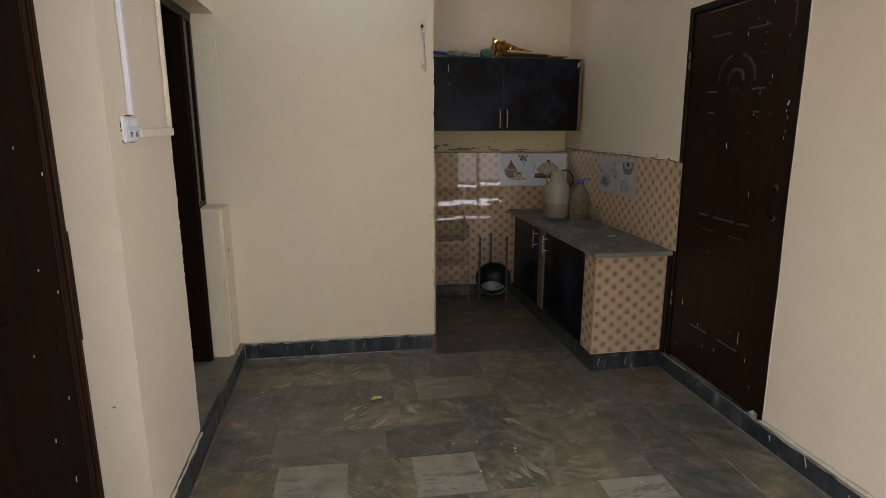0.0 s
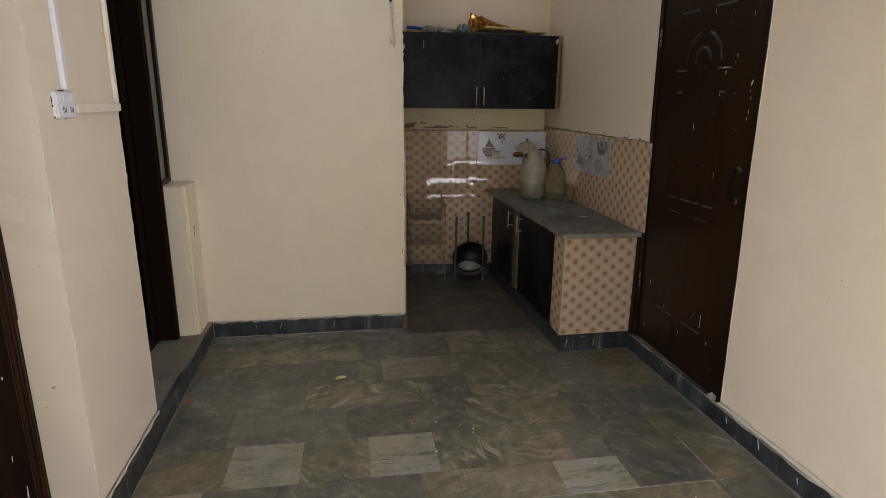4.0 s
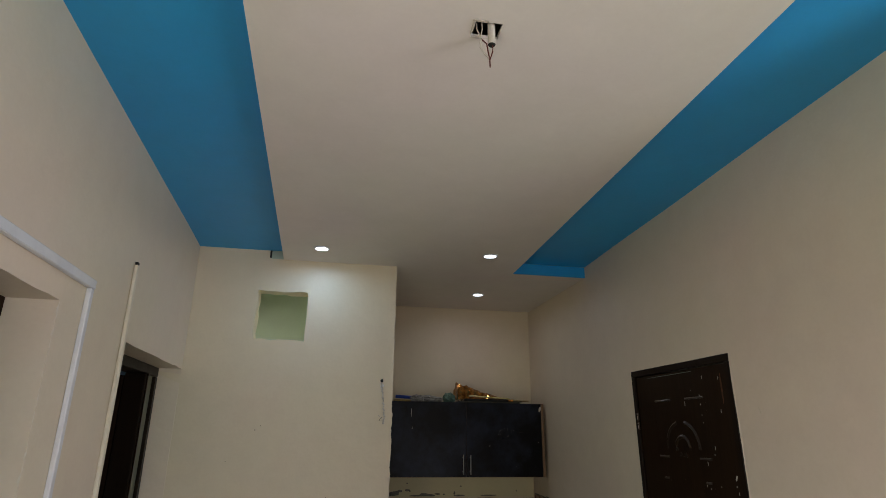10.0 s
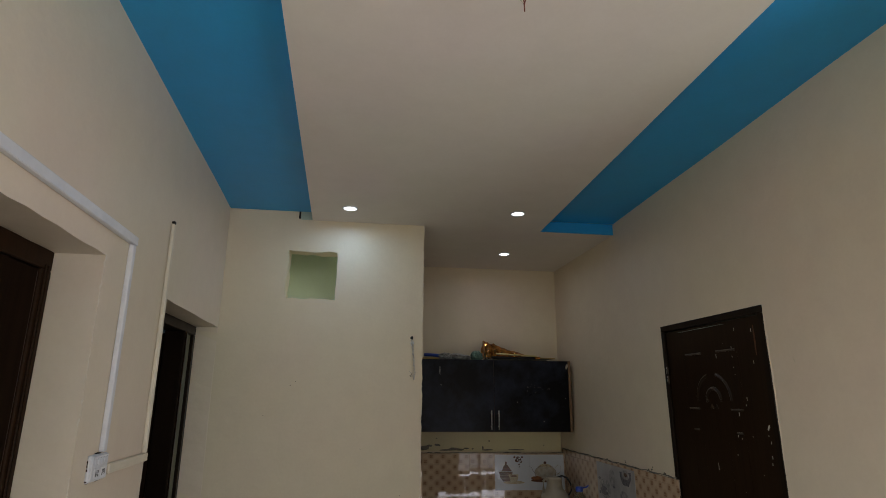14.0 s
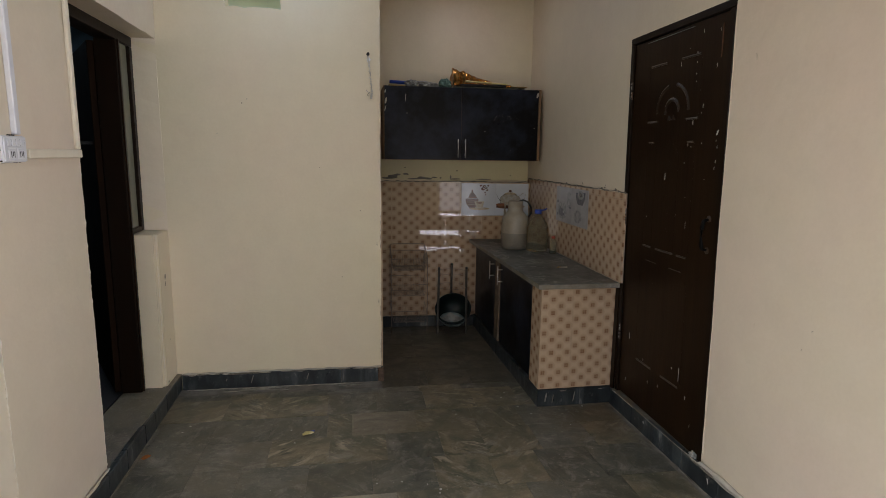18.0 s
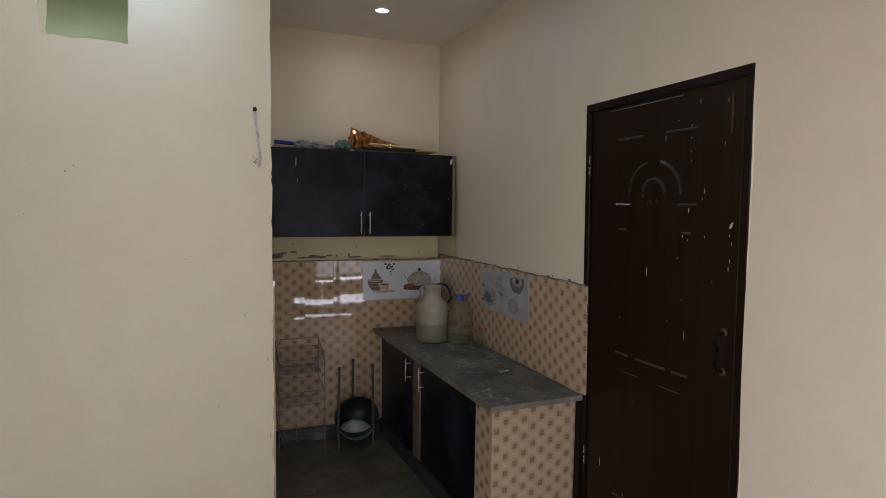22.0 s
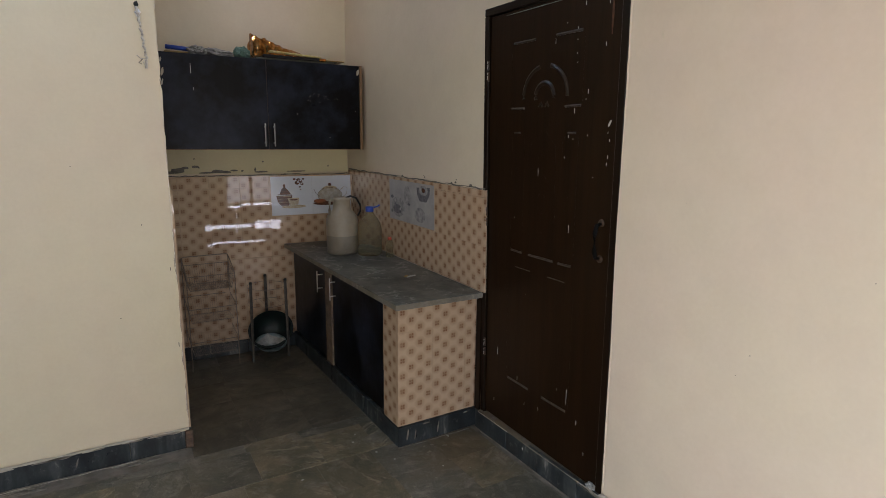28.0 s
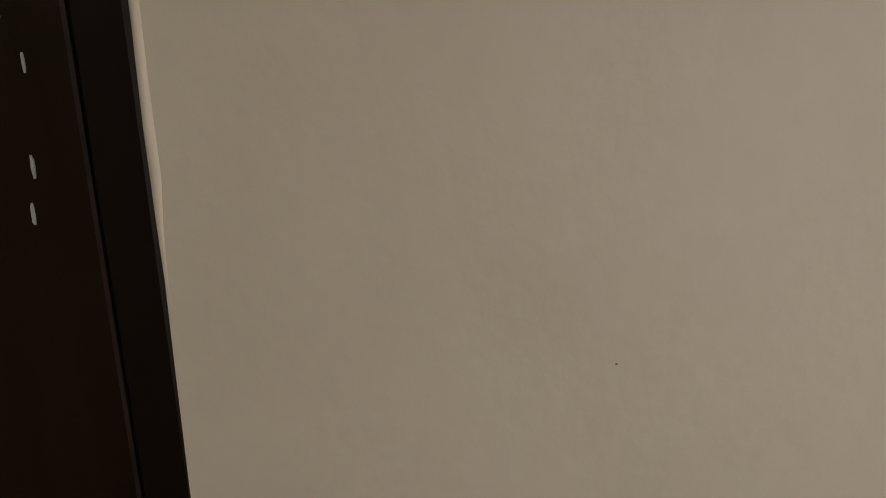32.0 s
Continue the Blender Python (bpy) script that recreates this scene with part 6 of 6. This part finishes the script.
# ---------------------------------------------------------------- ceiling lights and the open fan point
for lx, ly in ((-1.878, -0.285), (-0.804, -0.352), (-0.633, 0.685)):
    d = thing("ceiling_downlight", "small round white LED downlight, lit, set in the white ceiling", "ceiling light", pose(lx, ly, ZC + up(ly)), "downlights")
    part("bezel", lathe([(0.040, -0.0005), (0.049, -0.0005), (0.049, -0.004), (0.045, -0.007), (0.040, -0.006)], 28), M_PVC, d, "", True)
    part("diffuser", lathe([(0, -0.0045), (0.0398, -0.0045), (0.0398, -0.001), (0, -0.001)], 28), M_LED, d, "glowing diffuser")
fan = thing("fan_point", "open ceiling hole with a conduit stub and hanging wires", "wiring", pose(-1.362, -2.392, ZC + up(-2.392)))
part("conduit_stub", new_tube([(0.016, -0.002, 0.2), (0.017, -0.004, -0.052)], 0.0115, 14), M_STONEPIPE, fan, "dusty plastic conduit", True)
part("conduit_end", new_tube([(0.017, -0.004, -0.0522), (0.017, -0.004, -0.056)], [0.0118, 0.009], 12), M_DARKHOLE, fan)
part("cream_wire", new_tube([(-0.026, 0.012, 0.12), (-0.028, 0.0, 0.0), (-0.020, -0.008, -0.028), (-0.016, -0.010, -0.05), (-0.020, -0.008, -0.07), (-0.004, -0.006, -0.092), (0.008, -0.005, -0.104)], 0.0020, 6), M_CABLE, fan)
part("cream_wire", new_tube([(-0.014, 0.004, 0.12), (-0.012, -0.006, 0.0), (-0.018, -0.01, -0.03), (-0.021, -0.01, -0.055), (-0.012, -0.008, -0.08), (0.006, -0.005, -0.098)], 0.0020, 6), M_CABLE, fan)
part("red_wire", new_tube([(-0.018, -0.009, -0.04), (0.0, -0.009, -0.055), (0.006, -0.006, -0.085), (0.010, -0.005, -0.108), (0.011, -0.004, -0.128)], 0.0022, 6), M_COPPER, fan)
part("red_wire", new_tube([(0.020, -0.005, -0.054), (0.019, -0.005, -0.078), (0.010, -0.005, -0.108), (0.011, -0.004, -0.132)], 0.0022, 6), M_COPPER, fan)
part("torn_rim", new_box(-0.047, 0.0, -0.044, -0.036, -0.004, -0.0005, 0.001), M_PLASTER, fan, "torn plaster rim")
part("torn_rim", new_box(-0.045, -0.038, -0.036, 0.02, -0.0035, -0.0005, 0.001), M_PLASTER, fan)

flecks = thing("paint_flecks", "dried red-brown paint flecks on the marble threshold", "stain", pose(0, 0, SK + 0.0002))
rs = random.Random(17)
for i in range(9):
    bm = lathe([(0, 0.001), (rs.uniform(0.006, 0.016), 0.0008), (rs.uniform(0.017, 0.02), 0.0)], 9, (rs.uniform(-2.74, -2.62), rs.uniform(-2.2, -1.86)))
    part("fleck", bm, M_RUSTY, flecks)

# ---------------------------------------------------------------- scraps on the floor
wrapper = thing("sweet_wrapper", "small yellow and blue sweet wrapper lying on the marble floor", "litter", pose(-1.80, -0.72, ground_z(-0.72) + 0.001, 0, 0, 25))
part("foil", new_tube([(-0.03, 0, 0.006), (-0.01, 0.004, 0.010), (0.012, -0.002, 0.009), (0.03, 0.002, 0.005)], [0.008, 0.014, 0.013, 0.006], 7, False, 0.55), M_FOILPALE, wrapper, "pale yellow foil")
part("foil_end", new_tube([(0.018, 0.008, 0.006), (0.04, 0.016, 0.006)], [0.010, 0.006], 6, False, 0.5), M_BLUEPL, wrapper, "blue end")
crumple("orange_peel", (0.022, 0.014, 0.008), plain("orange_peel_skin", (0.42, 0.13, 0.02), 0.6), pose(-2.575, -0.865, ground_z(-0.865) + 0.0005, 0, 0, 60), 2, "scrap of dried orange peel lying by the skirting", "litter")
solid("flat_stick", new_box(-0.022, 0.022, -0.006, 0.006, 0, 0.003, 0.001), plain("weathered_stick_wood", (0.33, 0.27, 0.19), 0.7), "flat wooden stick lying by the skirting", "litter").matrix_world = pose(-0.05, -1.58, ground_z(-1.58) + 0.0008, 0, 0, -40)
rs = random.Random(21)
for i in range(34):
    s = rs.uniform(0.004, 0.010)
    yy = -0.3 - abs(rs.gauss(0, 1.1))
    xx = rs.uniform(-2.5, -0.1)
    if yy > -3.4:
        bm = bmesh.new()
        bmesh.ops.create_icosphere(bm, subdivisions=1, radius=1)
        for v in bm.verts:
            v.co = Vector((v.co.x * s, v.co.y * s * rs.uniform(0.5, 1), max(0, v.co.z) * 0.0016))
        solid("paint_drop", bm, M_SPLASH, "dried drop of white paint on the floor", "paint drop").matrix_world = pose(xx, yy, ground_z(yy) + 0.0006, 0, 0, rs.uniform(0, 180))

# ---------------------------------------------------------------- side room things seen through the far doorway
bed = thing("charpoy_bed", "low bed heaped with a dark green blanket in the dark room", "bed", pose(-4.0, 1.2, SK))
part("bed_frame", new_box(-0.6, 0.75, -0.5, 0.9, 0.12, 0.26, 0.01), M_BEDWOOD, bed, "ochre board")
for x in (-0.55, 0.7):
    for y in (-0.45, 0.85):
        part("leg", new_box(x - 0.03, x + 0.03, y - 0.03, y + 0.03, -0.005, 0.1195, 0.005), M_BEDWOOD, bed)
crumple("blanket", (0.62, 0.62, 0.30), M_BLANKET, pose(-3.85, 1.25, SK + 0.2605, 0, 0, 20), 6, "heaped dark green blanket lying on the bed", "blanket")
dish = thing("dish_rack", "white wire dish rack propped on the blanket", "rack", pose(-3.42, 0.80, 0.50, 60, 10, 30))
for i in range(4):
    part("wire", new_tube([(i * 0.08, 0, 0), (i * 0.08, 0.24, 0)], 0.004, 6), M_WIREWHITE, dish)
for y in (0, 0.08, 0.16, 0.24):
    part("wire", new_tube([(0, y, 0.008), (0.24, y, 0.008)], 0.004, 6), M_WIREWHITE, dish)

# ---------------------------------------------------------------- rear window behind the walk
win = thing("window_1", "steel window with two open gaps below and frosted panes above", "window", pose(0, YB, 0))
win["kind"] = "structure"
for x0, x1, z0, z1 in ((WIN[0], WIN[1], WIN[2], WIN[2] + 0.045), (WIN[0], WIN[1], WIN[3] - 0.04, WIN[3]), (WIN[0], WIN[0] + 0.04, WIN[2] + 0.045, WIN[3] - 0.04), (WIN[1] - 0.04, WIN[1], WIN[2] + 0.045, WIN[3] - 0.04),
                       (WIN[0] + 0.04, WIN[1] - 0.04, 0.965, 0.985)):
    part("window_frame", new_box(x0 + 0.002, x1 - 0.002, -0.15, -0.09, z0 + 0.002, z1 - 0.002), M_FRAME, win)
bounds = [WIN[0] + 0.04] + [x + d for x in SLITS for d in (-0.014, 0.014)] + [WIN[1] - 0.04]
for z0, z1 in ((0.25, 0.41), (0.63, 0.86)):
    for x0, x1 in zip(bounds[::2], bounds[1::2]):
        part("board", new_box(x0, x1, -0.15, -0.09, z0 + 0.002, z1 - 0.002), M_FRAME, win)
for x in (-0.02, 0.75):
    part("mullion", new_box(x - 0.02, x + 0.02, -0.17, -0.151, WIN[2] + 0.05, WIN[3] - 0.052), M_FRAME, win)

marks = thing("wall_marks", "small dark nicks and specks in the cream wall paint", "stain", pose(0, 0, 0))
rs = random.Random(5)
for u, v, a, b in ((-2.20, 1.80, 0.005, 0.007), (-2.17, 1.825, 0.004, 0.006), (-1.75, 1.42, 0.005, 0.004), (-1.62, 0.72, 0.006, 0.004), (-2.35, 1.62, 0.004, 0.004), (-1.50, 1.15, 0.005, 0.008), (-1.395, 0.93, 0.004, 0.02), (-1.385, 0.55, 0.004, 0.03)):
    part("nick", splash(u, v, a, b, 0, -0.006, 3), M_CEMENT, marks)
jamb_marks = thing("jamb_marks", "dark chips in the paint of the low wall", "stain", pose(XL - 0.006, 0, 0, 0, 0, 90))
for u, v, a, b in ((-0.115, 0.765, 0.016, 0.035), (-0.118, 0.725, 0.004, 0.03), (-0.10, 0.37, 0.006, 0.01), (-0.17, 0.125, 0.02, 0.012)):
    part("chip", splash(u, v, a, b, 0.1, -0.0006, 2), M_CEMENT, jamb_marks)


def worn_edge(name, x, y, z0, z1, r0, seed, lean=lambda z: 0.0):
    """Lumpy, chipped paint along an outer corner of the wall."""
    r = random.Random(seed)
    n = int((z1 - z0) / 0.014)
    zs = [z0 + (z1 - z0) * i / n for i in range(n + 1)]
    pts = [(x + lean(z) + r.uniform(-0.0015, 0.0015), y + r.uniform(-0.0015, 0.0015), z) for z in zs]
    solid(name, new_tube(pts, [r0 * r.choice((0.2, 0.35, 0.45, 0.5, 0.7, 0.95)) for _ in pts], 6), M_CHALK, "", "", "structure")


M_CHALK = painted("chalky_edge_paint", (0.74, 0.67, 0.56), (0.62, 0.54, 0.43), 0.7, 0.4, 0.6)
worn_edge("trim_edge_1", xl(OP1[1]) - 0.001, OP1[1] + 0.001, SK, OP1[3], 0.0036, 1)
worn_edge("trim_edge_2", xl(OP2[0]) - 0.001, OP2[0] - 0.001, SK, OP2[3], 0.003, 2)
worn_edge("trim_edge_3", ALX - 0.0015, 0.0015, SK, ZC, 0.0032, 3)
worn_edge("trim_edge_4", XL - 0.010, -0.217, SK, 1.03, 0.003, 4)
pencil = thing("pencil_marks", "faint dark scribbles on the doorway reveal", "stain", pose(0, OP1[1], 0))
for u, v, a, b in ((-2.705, 0.60, 0.012, 0.002), (-2.702, 0.602, 0.002, 0.012), (-2.70, 0.60, 0.008, 0.0015), (-2.735, 0.53, 0.006, 0.003), (-2.68, 1.02, 0.003, 0.004)):
    part("scribble", splash(u, v, a, b, 0.3, 0.0003, 6), M_GREYPRINT, pencil)

# pale mortar and dust where skirting and plinth meet the floor
M_DUST = plain("floor_dust", (0.33, 0.30, 0.25), 0.9, 0, (0.14, 0.125, 0.10), 14, 0.5)
plaster_bead("trim_dust_washroom", pose(XL + ST + 0.03, -0.021, 0.002), 1.22, 0.0, 0.016, 21, M_DUST)
plaster_bead("trim_dust_right", pose(0.011, -0.56, 0.003, 0, -math.degrees(FALL), -90), 2.2, 0.0, 0.014, 22, M_DUST)
plaster_bead("trim_dust_plinth", pose(-0.4555, -0.5395, 0.001), 0.43, 0.0, 0.012, 23, M_DUST)
plaster_bead("trim_dust_plinth_side", pose(-0.456, -0.53, 0.001, 0, 0, 91.5), 1.7, 0.0, 0.008, 24, M_DUST)
plaster_bead("trim_dust_left", pose(xl(-1.8) + 0.027, -1.80, ground_z(-1.8) + 0.001, 0, math.degrees(FALL), 91.6), 1.25, 0.0, 0.01, 25, M_DUST)
solid("trim_ledge_right", new_box(0.0, 1.45, -0.0205, 0.0, -0.002, 0.003, 0.001), M_PLASTER, "", "", "structure").matrix_world = pose(lean_x(SK) - 0.0005, DR[0] - 0.005, SK + ground_z(DR[0]), 0, -math.degrees(FALL), -90)

smear = thing("plaster_smears", "dried pale plaster smears on the marble floor", "stain", pose(0, 0, 0.0008, -90))
rs = random.Random(61)
for i in range(14):
    part("smear", splash(rs.uniform(-2.5, -1.5), -0.03 - abs(rs.gauss(0.0, 0.03)), rs.uniform(0.03, 0.16), rs.uniform(0.004, 0.012), rs.uniform(-0.3, 0.3), 0.0, i), M_DUST, smear)
for i in range(10):
    part("smear", splash(rs.uniform(-0.42, -0.06), -rs.uniform(0.57, 0.75), rs.uniform(0.006, 0.03), rs.uniform(0.01, 0.05), rs.uniform(-0.6, 0.6), 0.0, i + 30), M_DUST, smear)

# broken brown end of the washroom skirting and white drips over the skirting faces
M_BRICK = plain("broken_brown_mortar", (0.15, 0.095, 0.062), 0.9, 0, (0.07, 0.048, 0.036), 40, 0.6)
bm = bmesh.new()
box(bm, 0.0, 0.036, -0.019, 0.0, 0.001, SK - 0.016, 0.003)
for v in bm.verts:
    v.co += Vector((0.004 * noise.noise(v.co * 60), 0.002 * noise.noise(v.co * 50), 0.006 * noise.noise(v.co * 40)))
solid("baseboard_end", bm, M_BRICK, "", "", "structure").matrix_world = pose(ALX - 0.019, 0, 0)
drips = thing("skirting_drips", "dried white plaster drips on the dark washroom skirting", "stain", pose(XL + ST, -0.0205, 0))
rs = random.Random(71)
for i in range(30):
    u = rs.uniform(0.02, 1.22)
    tall = rs.choice((0.005, 0.008, 0.012))
    part("drip", splash(u, SK - 0.004 - tall * 0.42, rs.uniform(0.05, 0.16), tall, rs.uniform(-0.4, 0.4), 0.0, i), rs.choice((M_PLASTER, M_DUST)), drips)
for u, tall in ((0.43, 0.06), (0.27, 0.02), (0.78, 0.05)):
    part("drip", splash(u, SK * 0.55, 0.008, tall, 0.25, 0.0, int(u * 100)), M_DUST, drips)
side_drips = thing("skirting_drips", "dried white plaster drips on the dark skirting beside the brown door", "stain", pose(lean_x(0.05) - 0.0205, -0.54, 0, 0, -math.degrees(FALL), -90))
for i in range(46):
    u = rs.choice((rs.uniform(0.05, 0.9), rs.uniform(0.9, 2.3), rs.uniform(0.9, 2.3)))
    tall = rs.choice((0.006, 0.009, 0.014) if u > 0.9 else (0.003, 0.005))
    part("drip", splash(u, SK - 0.004 - tall * 0.42, rs.uniform(0.05, 0.18), tall, rs.uniform(-0.5, 0.3), 0.0, i + 50), rs.choice((M_PLASTER, M_DUST)), side_drips)
for u, v, tall in ((1.0, 0.06, 0.03), (0.42, 0.07, 0.016), (1.22, 0.07, 0.05), (1.45, 0.05, 0.03)):
    part("drip", splash(u, v, 0.006, tall, -0.3, 0.0, int(u * 100)), M_SPLASH, side_drips)
plinth_marks = thing("plinth_marks", "white paint marks on the slate plinth of the kitchen base", "stain", pose(0, -0.539, 0))
for u, v, a, b in ((-0.355, 0.05, 0.004, 0.055), (-0.40, 0.06, 0.010, 0.06), (-0.29, 0.098, 0.05, 0.006), (-0.22, 0.06, 0.006, 0.07), (-0.05, 0.1, 0.03, 0.004)):
    part("mark", splash(u, v, a, b, 0.15, 0.0, int(-u * 100)), M_DUST, plinth_marks)


def lump(name, parent, y, z, wide, tall, lean, seed):
    """A raised curl of paint or plaster on the right wall."""
    r = random.Random(seed)
    n = 7
    pts = [(0, lean * tall * (i / n - 0.5) + r.uniform(-0.15, 0.15) * wide, tall * (i / n - 0.5)) for i in range(n + 1)]
    ob = part(name, new_tube(pts, [wide * (0.25 + 0.75 * math.sin(math.pi * (i + 0.5) / (n + 1))) * r.uniform(0.6, 1.0) for i in range(n + 1)], 7, False, 1.0), M_WALL_COOL, parent, "", True)
    ob.matrix_local = Matrix.LocRotScale((lean_x(z) - 0.001, y, z), None, (0.35, 1.0, 1.0))
    return ob


lumps = thing("paint_lumps", "lumps and curls in the cream paint low on the wall", "stain", pose(0, 0, 0))
for i, (y, z, wide, tall, lean) in enumerate(((-2.156, 0.506, 0.006, 0.05, 0.9), (-2.20, 0.50, 0.004, 0.035, 1.2), (-2.254, 0.489, 0.006, 0.04, 0.6), (-2.10, 0.37, 0.005, 0.06, 1.1), (-2.131, 0.325, 0.006, 0.03, -0.5),
                                              (-2.43, 0.70, 0.005, 0.02, 0.4), (-1.72, 0.86, 0.004, 0.02, 0.2), (-1.60, 1.9, 0.004, 0.03, 0.3), (-1.58, 1.2, 0.003, 0.02, 0.2), (-1.64, 0.95, 0.003, 0.03, 0.4))):
    lump("lump", lumps, y, z, wide, tall, lean, i)
wall_specks = thing("wall_specks", "tiny dark specks on the cream wall beside the brown door", "stain", pose(lean_x(0.9), 0, 0, 0, 0, -90))
for u, v, a in ((2.008, 0.927, 0.003), (1.971, 0.849, 0.002), (1.74, 1.36, 0.002), (2.30, 1.22, 0.0025), (1.86, 1.60, 0.002)):
    part("speck", splash(u, v, a, a * 0.8, 0, -0.0065, int(u * 100)), M_CEMENT, wall_specks)


def lapped_edge(name, y, z0, z1, seed):
    """Wavy edge of the wall plaster where it laps over the door frame."""
    r = random.Random(seed)
    n = int((z1 - z0) / 0.03)
    pts, rad = [], []
    for i in range(n + 1):
        z = z0 + (z1 - z0) * i / n
        pts.append((lean_x(z) + 0.001, y + 0.003 * noise.noise(Vector((z * 3.1, seed, 0))) + r.uniform(-0.0008, 0.0008), z))
        rad.append(0.004 + 0.002 * noise.noise(Vector((z * 7.7, seed, 4))))
    solid(name, new_tube(pts, rad, 7, False, 0.8), M_WALL_COOL, "", "", "structure", True)


lapped_edge("trim_lap_near", DR[0] - 0.006, SK + 0.02, DR[3] + 0.004, 2)
lapped_edge("trim_lap_far", DR[1] + 0.006, 1.31, DR[3] + 0.004, 6)
crumple("plastic_scrap", (0.016, 0.022, 0.034), M_BAG, pose(lean_x(SK) - 0.004, DR[0] + 0.055, SK + 0.003, 0, 0, 20), 4, "crumpled clear plastic scrap stuffed at the foot of the brown door", "scrap")

crust = random.Random(91)
n = 70
pts, rad = [], []
for i in range(n + 1):
    pts.append((1.9 * i / n, -0.012 + crust.uniform(-0.003, 0.003), 0.004 + 0.006 * noise.noise(Vector((i * 0.31, 2, 0)))))
    rad.append(0.011 + 0.006 * noise.noise(Vector((i * 0.23, 5, 1))))
solid("trim_crust_right", new_tube(pts, rad, 8, False, 0.7), M_PLASTER, "", "", "structure").matrix_world = pose(lean_x(SK), DR[0] - 0.02, SK + ground_z(DR[0]), 0, -math.degrees(FALL), -90)
